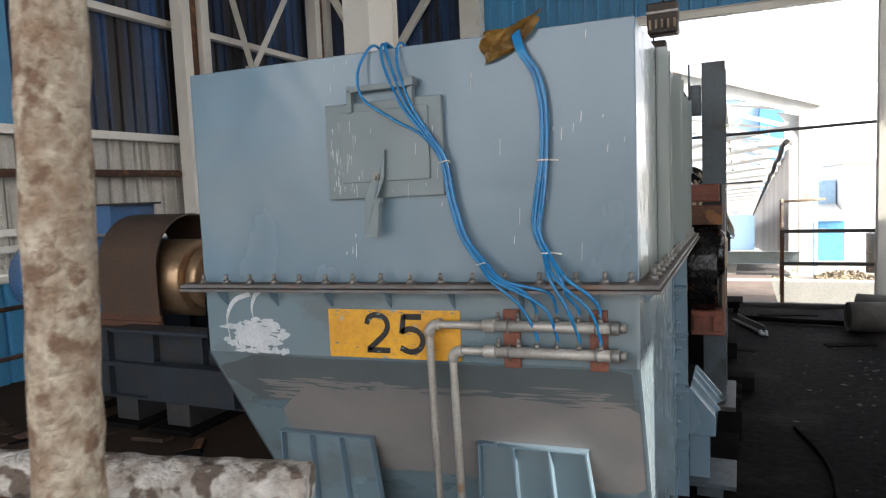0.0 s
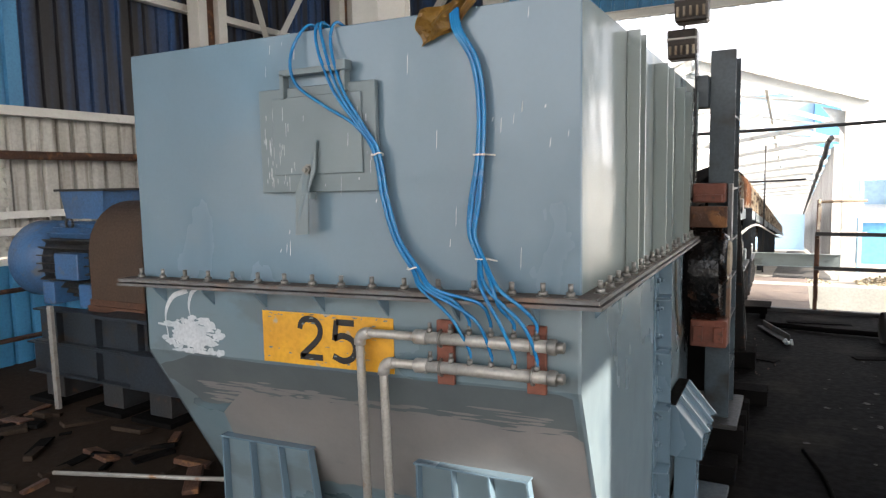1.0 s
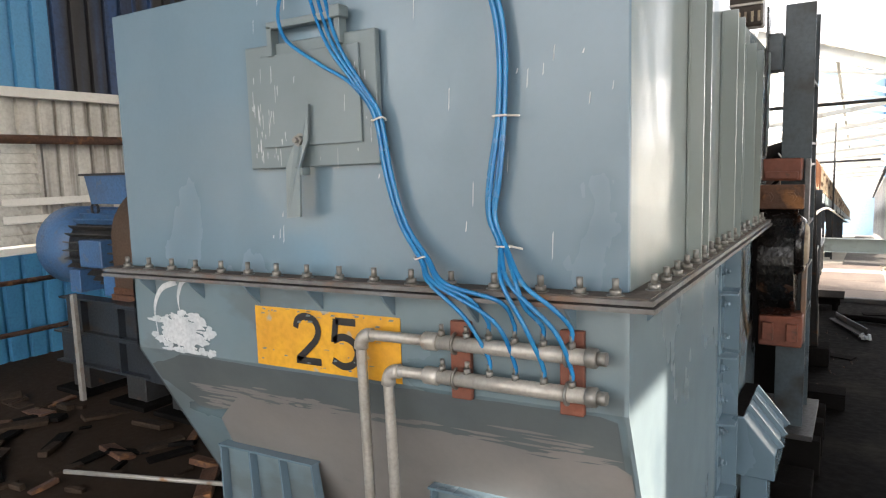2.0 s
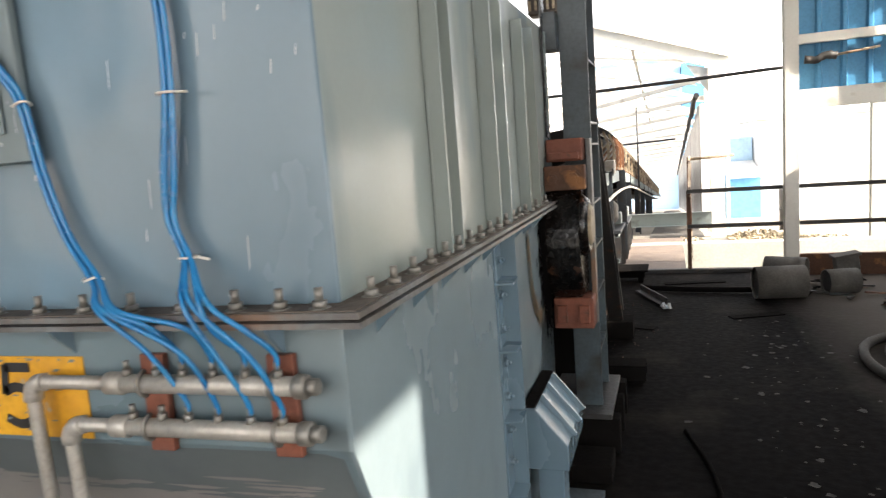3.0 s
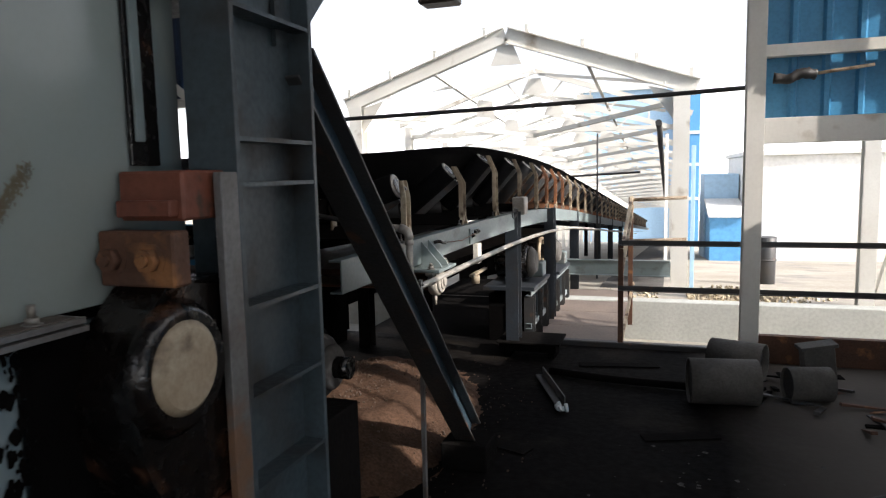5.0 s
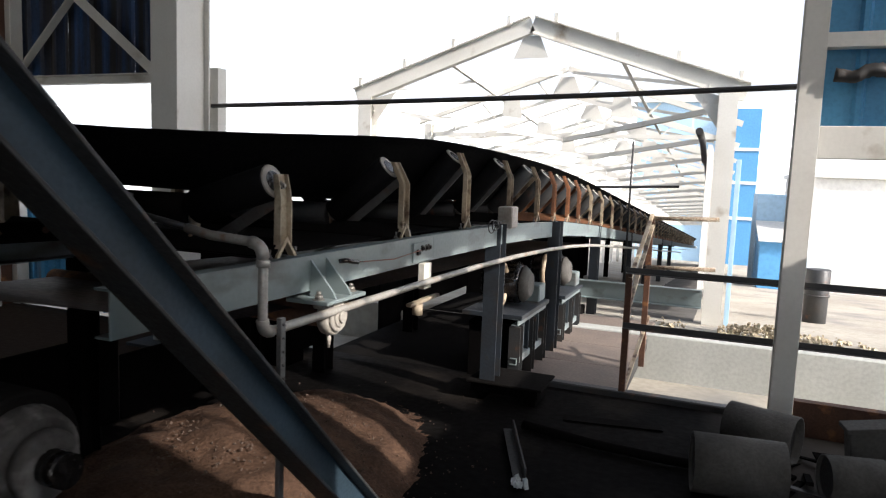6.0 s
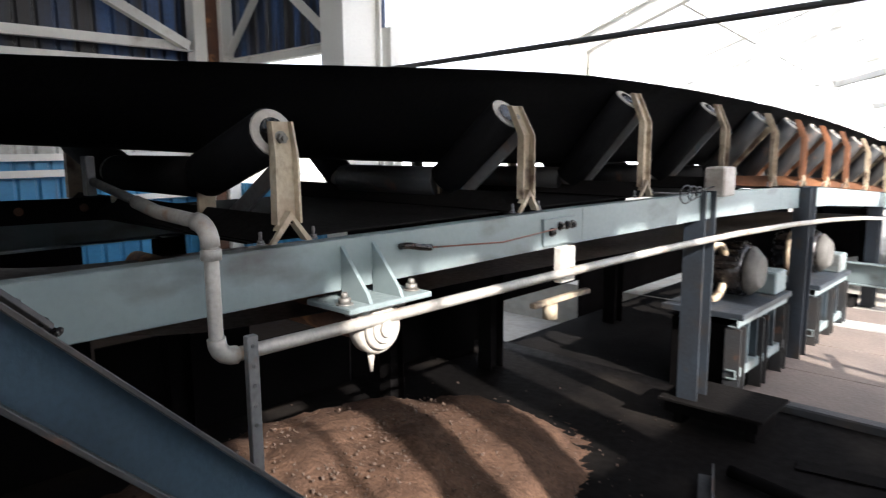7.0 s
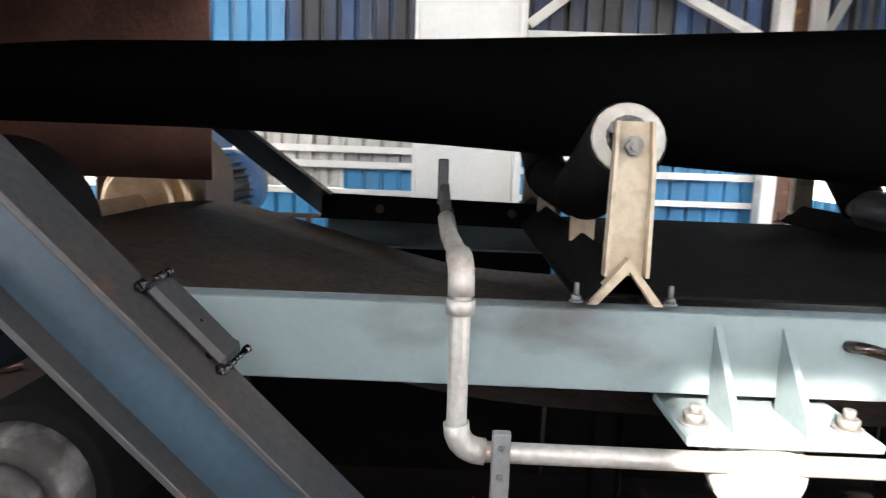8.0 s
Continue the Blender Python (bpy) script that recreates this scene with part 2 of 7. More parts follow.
RUBBLE_M = mat("yard_rubble", (0.56, 0.48, 0.33), 0.9, second=(0.24, 0.19, 0.13), amount=1.0, size=6, grain=40, bump=0.3)
PITTED = mat("lime_crusted_pipe", (0.50, 0.44, 0.34), 0.85, second=(0.25, 0.165, 0.105), amount=1.0, size=48, grain=160, bump=1.0, speck=0.7,
             stain=(0.17, 0.105, 0.065), stain_size=60, stain_from=0.53, stain_to=0.64)
LIME = mat("lime_crusted_rail", (0.55, 0.53, 0.49), 0.85, second=(0.24, 0.20, 0.16), amount=1.0, size=30, grain=110, bump=1.0, speck=0.6,
           stain=(0.11, 0.085, 0.065), stain_size=40, stain_from=0.52, stain_to=0.58)
RED_PIPE = mat("red_pipe", (0.115, 0.017, 0.014), 0.45, second=(0.07, 0.014, 0.012), amount=0.8, size=3, bump=0.05)
LAMP_M = mat("lamp_housing", (0.035, 0.028, 0.024), 0.5, second=(0.06, 0.04, 0.028), amount=0.8, size=9, bump=0.1)
CABLE = mat("cable_black", (0.02, 0.02, 0.021), 0.5, bump=0.05)
DRUM_M = mat("dusty_drum", (0.10, 0.095, 0.085), 0.8, second=(0.055, 0.05, 0.045), amount=0.9, size=5, grain=50, bump=0.2)
SNUB_M = mat("whitened_iron", (0.085, 0.08, 0.075), 0.85, spec=0.1, second=(0.04, 0.037, 0.035), amount=1.0, size=7, grain=50, bump=0.2,
             stain=(0.19, 0.18, 0.17), stain_size=9, stain_from=0.52, stain_to=0.66)
PAPER = mat("white_tag", (0.75, 0.72, 0.64), 0.6, bump=0.05)
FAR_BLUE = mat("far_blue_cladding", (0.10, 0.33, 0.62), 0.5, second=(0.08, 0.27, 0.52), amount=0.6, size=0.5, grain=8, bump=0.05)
# emission on the added backdrop whitens the horizon like haze
HAZE = bpy.data.materials.new("haze_glow")
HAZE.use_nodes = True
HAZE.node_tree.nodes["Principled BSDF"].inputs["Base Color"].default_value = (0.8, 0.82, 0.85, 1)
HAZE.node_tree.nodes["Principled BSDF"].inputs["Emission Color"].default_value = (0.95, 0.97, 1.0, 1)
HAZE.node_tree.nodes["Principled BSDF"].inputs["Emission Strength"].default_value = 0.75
# paler blue with the distance's haze put into its colour
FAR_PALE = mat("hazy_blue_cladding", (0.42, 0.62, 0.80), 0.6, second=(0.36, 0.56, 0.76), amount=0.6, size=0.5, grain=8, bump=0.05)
FAR_WHITE = mat("far_white_wall", (0.78, 0.78, 0.75), 0.6, second=(0.66, 0.66, 0.63), amount=0.7, size=0.5, grain=8, bump=0.05)


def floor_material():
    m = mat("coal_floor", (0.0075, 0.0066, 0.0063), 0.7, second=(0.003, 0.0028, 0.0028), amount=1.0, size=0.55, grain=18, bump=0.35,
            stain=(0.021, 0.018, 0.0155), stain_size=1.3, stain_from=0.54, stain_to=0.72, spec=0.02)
    # paler floor colour towards the yard, making up for light missing there
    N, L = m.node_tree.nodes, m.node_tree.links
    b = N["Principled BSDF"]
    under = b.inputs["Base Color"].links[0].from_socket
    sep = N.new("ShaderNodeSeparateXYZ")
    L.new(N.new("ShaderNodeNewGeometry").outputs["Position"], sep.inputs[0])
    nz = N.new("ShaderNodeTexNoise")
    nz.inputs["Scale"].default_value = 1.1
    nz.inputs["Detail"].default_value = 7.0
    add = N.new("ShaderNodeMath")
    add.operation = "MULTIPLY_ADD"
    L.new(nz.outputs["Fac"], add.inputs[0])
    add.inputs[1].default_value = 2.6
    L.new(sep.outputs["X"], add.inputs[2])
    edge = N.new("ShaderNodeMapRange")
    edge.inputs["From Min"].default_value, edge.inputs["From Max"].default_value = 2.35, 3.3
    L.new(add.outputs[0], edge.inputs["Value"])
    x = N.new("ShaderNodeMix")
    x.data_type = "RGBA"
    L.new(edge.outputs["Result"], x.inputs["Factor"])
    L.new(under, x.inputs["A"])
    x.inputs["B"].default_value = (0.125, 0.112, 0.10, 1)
    # brown dirt round the motor's base
    low = N.new("ShaderNodeMath")
    low.operation = "MULTIPLY_ADD"
    L.new(nz.outputs["Fac"], low.inputs[0])
    low.inputs[1].default_value = 2.0
    L.new(sep.outputs["X"], low.inputs[2])
    dirt = N.new("ShaderNodeMapRange")
    dirt.inputs["From Min"].default_value, dirt.inputs["From Max"].default_value = -1.4, -2.4
    L.new(low.outputs[0], dirt.inputs["Value"])
    y = N.new("ShaderNodeMix")
    y.data_type = "RGBA"
    L.new(dirt.outputs["Result"], y.inputs["Factor"])
    L.new(x.outputs["Result"], y.inputs["A"])
    y.inputs["B"].default_value = (0.042, 0.030, 0.022, 1)
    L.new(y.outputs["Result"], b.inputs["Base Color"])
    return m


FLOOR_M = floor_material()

# ---- mesh helpers ----


def box(bm, x0, x1, y0, y1, z0, z1, bev=0.0, m=None):
    vs = [bm.verts.new((x, y, z)) for x in (x0, x1) for y in (y0, y1) for z in (z0, z1)]
    fs = [bm.faces.new([vs[i] for i in q]) for q in
          ((0, 1, 3, 2), (4, 6, 7, 5), (0, 4, 5, 1), (2, 3, 7, 6), (0, 2, 6, 4), (1, 5, 7, 3))]
    if m is not None:
        for v in vs:
            v.co = m @ v.co
    if bev:
        es = list({e for f in fs for e in f.edges})
        bmesh.ops.bevel(bm, geom=es, offset=bev, segments=1, affect="EDGES", profile=0.7)


def axes(p0, p1, up=(0, 0, 1)):
    p0, p1 = Vector(p0), Vector(p1)
    d = (p1 - p0)
    n = d.length
    d.normalize()
    u = Vector(up)
    if abs(d.dot(u)) > 0.98:
        u = Vector((0, 1, 0))
    s = d.cross(u).normalized()
    t = s.cross(d)
    m = Matrix((s, d, t)).transposed().to_4x4()
    m.translation = p0
    return m, n


def beam(bm, p0, p1, w, h, up=(0, 0, 1), bev=0.0):
    m, n = axes(p0, p1, up)
    box(bm, -w / 2, w / 2, 0, n, -h / 2, h / 2, bev, m)


def isec(bm, p0, p1, w, h, t=0.012, up=(0, 0, 1)):
    m, n = axes(p0, p1, up)
    box(bm, -w / 2, w / 2, 0, n, -h / 2, -h / 2 + t, 0, m)
    box(bm, -w / 2, w / 2, 0, n, h / 2 - t, h / 2, 0, m)
    box(bm, -t / 2, t / 2, 0, n, -h / 2 + t, h / 2 - t, 0, m)


def chan(bm, p0, p1, w, h, t=0.01, up=(0, 0, 1), side=1):
    """A channel: its web stands on the +side of its section."""
    m, n = axes(p0, p1, up)
    a, b = (w / 2 - t, w / 2) if side > 0 else (-w / 2, -w / 2 + t)
    c, d = (-w / 2, w / 2 - t) if side > 0 else (-w / 2 + t, w / 2)
    box(bm, a, b, 0, n, -h / 2, h / 2, 0.002, m)
    box(bm, c, d, 0, n, -h / 2, -h / 2 + t, 0, m)
    box(bm, c, d, 0, n, h / 2 - t, h / 2, 0, m)


def angle(bm, p0, p1, w, t=0.008, up=(0, 0, 1)):
    m, n = axes(p0, p1, up)
    box(bm, -w / 2, w / 2, 0, n, -t / 2, t / 2, 0, m)
    box(bm, -w / 2, -w / 2 + t, 0, n, t / 2, w, 0, m)


def cyl(bm, p0, p1, r, seg=16, r2=None, bev=0.0):
    m, n = axes(p0, p1)
    r2 = r if r2 is None else r2
    rows = [(0, r), (n, r2)] if not bev else [(0, r - bev), (bev, r), (n - bev, r2), (n, r2 - bev)]
    rings = [[bm.verts.new(m @ Vector((math.cos(2 * math.pi * i / seg) * q, y, math.sin(2 * math.pi * i / seg) * q)))
              for i in range(seg)] for y, q in rows]
    for a, b in zip(rings, rings[1:]):
        for i in range(seg):
            f = bm.faces.new((a[i], a[(i + 1) % seg], b[(i + 1) % seg], b[i]))
            f.smooth = True
    bm.faces.new(rings[0][::-1])
    bm.faces.new(rings[-1])


def pipe(bm, p0, p1, r, wall, seg=24):
    """A hollow cylinder with open ends."""
    m, n = axes(p0, p1)
    rings = [[bm.verts.new(m @ Vector((math.cos(2 * math.pi * i / seg) * q, y, math.sin(2 * math.pi * i / seg) * q)))
              for i in range(seg)] for y, q in ((0, r - wall), (0, r), (n, r), (n, r - wall))]
    for a, b in zip(rings, rings[1:] + rings[:1]):
        for i in range(seg):
            f = bm.faces.new((a[i], a[(i + 1) % seg], b[(i + 1) % seg], b[i]))
            f.smooth = True


def tube(bm, pts, r, seg=8, lump=0.0, freq=20.0):
    pts = [Vector(p) for p in pts]
    rings = []
    side = None
    for i, p in enumerate(pts):
        d = (pts[min(i + 1, len(pts) - 1)] - pts[max(i - 1, 0)]).normalized()
        if side is None:
            side = d.cross(Vector((0.3, 0.2, 1))).normalized()
        side = (side - d * side.dot(d)).normalized()
        up = side.cross(d)
        ring = []
        for k in range(seg):
            a = 2 * math.pi * k / seg
            q = p + (side * math.cos(a) + up * math.sin(a)) * r
            if lump:
                q = p + (q - p) * (1 + lump * noise.noise(q * freq) + 0.5 * lump * noise.noise(q * freq * 3.1))
            ring.append(bm.verts.new(q))
        rings.append(ring)
    for a, b in zip(rings, rings[1:]):
        for k in range(seg):
            f = bm.faces.new((a[k], a[(k + 1) % seg], b[(k + 1) % seg], b[k]))
            f.smooth = True
    bm.faces.new(rings[0][::-1])
    bm.faces.new(rings[-1])


def curve_pts(ctrl, n=10):
    """A smooth line through the control points (Catmull-Rom)."""
    c = [Vector(p) for p in ctrl]
    c = [c[0] * 2 - c[1]] + c + [c[-1] * 2 - c[-2]]
    out = []
    for i in range(1, len(c) - 2):
        for k in range(n):
            t = k / n
            p0, p1, p2, p3 = c[i - 1:i + 3]
            out.append(0.5 * ((2 * p1) + (p2 - p0) * t + (2 * p0 - 5 * p1 + 4 * p2 - p3) * t * t + (3 * p1 - p0 - 3 * p2 + p3) * t ** 3))
    out.append(c[-2])
    return out


def bent(p0, p1, p2, r, n=5):
    """Points of a rounded corner at p1."""
    p0, p1, p2 = Vector(p0), Vector(p1), Vector(p2)
    a = p1 + (p0 - p1).normalized() * r
    b = p1 + (p2 - p1).normalized() * r
    return [a.lerp(p1, k / n).lerp(p1.lerp(b, k / n), k / n) for k in range(n + 1)]


def prism(bm, pts, d):
    """A flat polygon, pushed along d."""
    d = Vector(d)
    a = [bm.verts.new(p) for p in pts]
    b = [bm.verts.new(Vector(p) + d) for p in pts]
    n = len(pts)
    fs = [bm.faces.new(a[::-1]), bm.faces.new(b)]
    for i in range(n):
        fs.append(bm.faces.new((a[i], a[(i + 1) % n], b[(i + 1) % n], b[i])))
    return fs


def bolt(bm, p, d, r=0.014, h=0.03):
    """A bolt end: washer, nut and thread."""
    p, d = Vector(p), Vector(d)
    cyl(bm, p, p + d * 0.004, r * 1.6, 10)
    cyl(bm, p + d * 0.004, p + d * (0.004 + r), r * 1.15, 6)
    cyl(bm, p + d * (0.004 + r), p + d * h, r * 0.62, 8)


def root(ob):
    v = Vector((0, 0, 0))
    while ob is not None:
        v += ob.location
        ob = ob.parent
    return v


def thing(name, at, label, category, group="", kind=""):
    ob = new(name)
    ob.empty_display_size = 0.1
    ob.location = at
    return tagged(ob, label, category, group, kind)


def finish(bm, name, material):
    bmesh.ops.recalc_face_normals(bm, faces=bm.faces[:])
    me = bpy.data.meshes.new(name)
    bm.to_mesh(me)
    bm.free()
    me.materials.append(material)
    return me


def part(name, bm, material, parent, label=""):
    """Links a bmesh, built in world places, as one mesh under a thing or a part."""
    o = root(parent)
    for v in bm.verts:
        v.co -= o
    ob = new(name, finish(bm, name, material))
    ob.parent = parent
    return tagged(ob, label)


def solo(name, bm, material, label, category, group="", kind="", at=None):
    """One mesh as a thing of its own; its origin at the middle of its base."""
    if at is None:
        xs, ys, zs = zip(*[v.co for v in bm.verts])
        at = Vector(((min(xs) + max(xs)) / 2, (min(ys) + max(ys)) / 2, min(zs)))
    for v in bm.verts:
        v.co -= Vector(at)
    ob = new(name, finish(bm, name, material))
    ob.location = at
    return tagged(ob, label, category, group, kind)


def share(name, mesh, parent, at, turn=0.0):
    ob = new(name, mesh)
    ob.parent = parent
    ob.location = Vector(at) - root(parent)
    ob.rotation_euler = (0, 0, turn)
    return ob


def BM():
    return bmesh.new()


# ---- setting: ground, floor, walls ----


def drop(y):
    """How far the conveyor and its gallery have come down at y."""
    if y < 9:
        return 0.0
    if y < 14.6:
        return -0.008 * (y - 9) ** 2
    return -0.251 - 0.0896 * (y - 14.6)


def earth(y):
    return max(drop(y) + 0.15, -9.0) if y > 13.3 else 0.0


def build_ground():
    bm = BM()
    ys = [-300, -60, 10.9, 10.901, 13.3, 13.301, 14.6, 20, 30, 45, 70, 110, 160, 400, 1500]
    zs = [-0.03, -0.03, -0.03, -0.5, -0.5, 0.0] + [earth(y) for y in ys[6:]]
    xs = [-900, -60, -12, -4, 0, 4, 12, 60, 900]
    grid = [[bm.verts.new((x, y, z)) for x in xs] for y, z in zip(ys, zs)]
    for a, b in zip(grid, grid[1:]):
        for i in range(len(xs) - 1):
            bm.faces.new((a[i], a[i + 1], b[i + 1], b[i]))
    ob = solo("ground", bm, EARTH, "pale dusty yard ground sloping away", "ground", kind="structure", at=(0, 0, 0))
    bm = BM()
    nx, ny = 60, 80
    X0, X1, Y0, Y1 = -7.3, 4.3, -4.0, 10.9
    vs = [[bm.verts.new((X0 + (X1 - X0) * i / nx, Y0 + (Y1 - Y0) * j / ny, 0.0)) for i in range(nx + 1)] for j in range(ny + 1)]
    for row in vs:
        for v in row:
            n = noise.noise(v.co * 0.9) + 0.5 * noise.noise(v.co * 2.7)
            v.co.z = 0.006 * n if Y0 < v.co.y < Y1 else 0.0
    for j in range(ny):
        for i in range(nx):
            f = bm.faces.new((vs[j][i], vs[j][i + 1], vs[j + 1][i + 1], vs[j + 1][i]))
            f.smooth = True
    rim = [e for e in bm.edges if e.is_boundary]
    ext = bmesh.ops.extrude_edge_only(bm, edges=rim)
    for v in ext["geom"]:
        if isinstance(v, bmesh.types.BMVert):
            v.co.z = -0.2
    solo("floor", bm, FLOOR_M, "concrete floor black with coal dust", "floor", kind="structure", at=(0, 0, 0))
    # black slab added so the space under the conveyor stays dark
    bm = BM()
    box(bm, -2.4, -0.64, 10.9, 14.9, -0.2, -0.003, 0.004)
    solo("floor_extension", bm, DUST, "black slab added to keep the space under the conveyor dark", "floor", kind="structure")
    # the far side of the trench, and the steel lip of the floor
    bm = BM()
    box(bm, -0.6, 30, 13.28, 13.52, -0.52, 0.02, 0.01)
    solo("trench_wall", bm, CONCRETE, "pale concrete retaining wall of a trench", "wall", kind="structure")
    bm = BM()
    box(bm, -0.60, 4.2, 10.84, 10.94, -0.04, 0.05, 0.01)
    solo("floor_edge", bm, DARKSTEEL, "dark steel kerb along the floor's edge", "kerb", kind="structure")
    bm = BM()
    chan(bm, (1.64, 10.62, 0.13), (3.6, 10.62, 0.13), 0.08, 0.25, up=(0, 0, 1))
    solo("toe_board", bm, RUST, "rusty steel toe channel below the railing", "toe board", kind="structure")


def sheet_mesh(width, height, pitch=0.2, depth=0.035, lap=0.05):
    """A ribbed wall sheet: stands at its lower corner, along +x, ribs to -y."""
    bm = BM()
    prof = []
    x = 0.0
    while x < width - 1e-6:
        for dx, dy in ((0, 0), (pitch * 0.70, 0), (pitch * 0.78, -depth), (pitch * 0.92, -depth)):
            if x + dx <= width:
                prof.append((x + dx, dy))
        x += pitch
    prof.append((width, 0))
    lo = [bm.verts.new((px, py, 0)) for px, py in prof]
    hi = [bm.verts.new((px, py, height)) for px, py in prof]
    for i in range(len(prof) - 1):
        bm.faces.new((lo[i], lo[i + 1], hi[i + 1], hi[i]))
    bm.normal_update()
    bmesh.ops.solidify(bm, geom=bm.faces[:], thickness=0.004)
    return bm


def sheet_row(parent, material, p0, p1, z0, z1, width=1.0, name="sheet"):
    """Sheets side by side from p0 to p1, each its own piece; the ribs look to the right of that way."""
    p0, p1 = Vector((*p0, 0)), Vector((*p1, 0))
    d = p1 - p0
    n = max(1, round(d.length / width))
    w = d.length / n
    me = finish(sheet_mesh(w - 0.0004, z1 - z0, pitch=w / 5), name, material)
    turn = math.atan2(d.y, d.x)
    for i in range(n):
        p = p0 + d * (i / n)
        share(name, me, parent, (p.x, p.y, z0), turn)


def build_left_wall():
    W = -7.05
    w = thing("wall_west", (W, 4, 0), "corrugated wall, dirty blue above, white band in the middle, blue below", "wall", kind="structure")
    sheet_row(w, BLUE, (W, 5.92), (W, -4.0), 0.0, 1.06)
    sheet_row(w, SHEET_WHITE, (W, 5.92), (W, 5.02), 1.12, 2.62, 0.9)
    sheet_row(w, SHEET_WHITE, (W, 5.02), (W, 2.9), 2.14, 2.62)
    sheet_row(w, SHEET_WHITE, (W, 2.9), (W, -4.0), 1.12, 2.62)
    sheet_row(w, BLUE, (W, 11.0), (W, 5.92), 0.0, 1.34)
    sheet_row(w, SHEET_GREY, (W, 7.5), (W, 5.92), 1.34, 1.60, 0.8)
    sheet_row(w, BLUE, (W, 11.0), (W, 7.5), 1.34, 1.60)
    sheet_row(w, SHEET_WHITE, (W, 11.0), (W, 5.92), 1.60, 2.62)
    for z in (1.36, 1.53):
        bm = BM()
        angle(bm, (W + 0.10, 4.6, z), (W + 0.10, 11.0, z), 0.07)
        part("girt", bm, WHITE, w, "white painted wall rail")
    # a louvred vent in the white band
    for k in range(10):
        bm = BM()
        z = 1.14 + 0.1 * k
        prism(bm, [(W + 0.03, 2.9, z), (W + 0.03, 5.0, z), (W - 0.05, 5.0, z + 0.118), (W - 0.05, 2.9, z + 0.118)], (0.004, 0, 0.003))
        part("louvre", bm, SHEET_WHITE, w, "white sloping vent blade")
    for y in (2.9, 5.01):
        bm = BM()
        box(bm, W - 0.05, W + 0.04, y - 0.02, y + 0.02, 1.12, 2.16)
        part("vent_jamb", bm, SHEET_WHITE, w)
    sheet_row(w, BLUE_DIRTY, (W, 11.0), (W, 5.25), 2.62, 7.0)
    sheet_row(w, BLUE, (W, 5.25), (W, -4.0), 2.62, 7.0)
    for z, s in ((1.06, 0.06), (2.58, 0.10), (4.06, 0.12), (5.4, 0.12)):
        bm = BM()
        angle(bm, (W + 0.10, -4, z), (W + 0.10, 11.0, z), s)
        part("girt", bm, WHITE, w, "white painted wall rail")
    bm = BM()
    tube(bm, [(W + 0.18, -4, 2.17), (W + 0.18, 7.3, 2.17)], 0.045, 12)
    solo("conduit_pipe", bm, RUST, "long rusty brown pipe along the wall", "pipe", at=(W + 0.18, 3.2, 2.125))
    # a brown handrail before the blue skirt of the wall
    r = thing("wall_railing", (-6.62, 3.0, 0), "rusty brown two-bar railing before the blue wall", "railing", kind="structure")
    for z in (0.36, 0.84):
        bm = BM()
        tube(bm, [(-6.62, -1.5, z), (-6.62, 6.6, z)], 0.024, 10)
        part("rail", bm, RUST, r)
    for y in (-1.4, 0.6, 2.6, 4.12, 5.6):
        bm = BM()
        angle(bm, (-6.62, y, 0), (-6.62, y, 0.86), 0.05, 0.007)
        part("post", bm, RUST, r)
    # wall columns: two white flanges with a dark web between
    for y in (-0.9, 7.65, 10.75):
        c = thing("wall_column", (-6.83, y, 0), "white steel column of the wall with a rust-brown web", "column", "wall columns", "structure")
        for a, b in ((-0.25, -0.10), (0.10, 0.25)):
            bm = BM()
            box(bm, -6.93, -6.73, y + a, y + b, 0, 7.0, 0.004)
            part("flange", bm, WHITE, c)
        bm = BM()
        box(bm, -6.87, -6.82, y - 0.10, y + 0.10, 0, 7.0)
        part("web", bm, RUST, c)
    # bracing in the wall's bay beyond the middle column
    b = thing("wall_bracing", (-6.8, 9.2, 2.8), "white steel angle bracing in an inverted V", "bracing", "wall bracing", "structure")
    for p, q in (((-6.76, 7.95, 2.90), (-6.76, 8.8, 3.56)), ((-6.76, 10.4, 2.78), (-6.76, 8.8, 3.56)), ((-6.76, 7.95, 5.9), (-6.76, 8.8, 3.68)), ((-6.76, 10.4, 5.9), (-6.76, 8.8, 3.68))):
        bm = BM()
        angle(bm, p, q, 0.10, 0.01)
        part("diagonal", bm, WHITE, b)
    bm = BM()
    angle(bm, (-6.82, 7.92, 2.78), (-6.82, 10.5, 2.78), 0.11, 0.01)
    part("bottom_chord", bm, WHITE, b)
    bm = BM()
    prism(bm, [(-6.75, 8.62, 3.46), (-6.75, 8.98, 3.46), (-6.75, 8.98, 3.74), (-6.75, 8.62, 3.74)], (0.012, 0, 0))
    part("gusset", bm, WHITE, b)


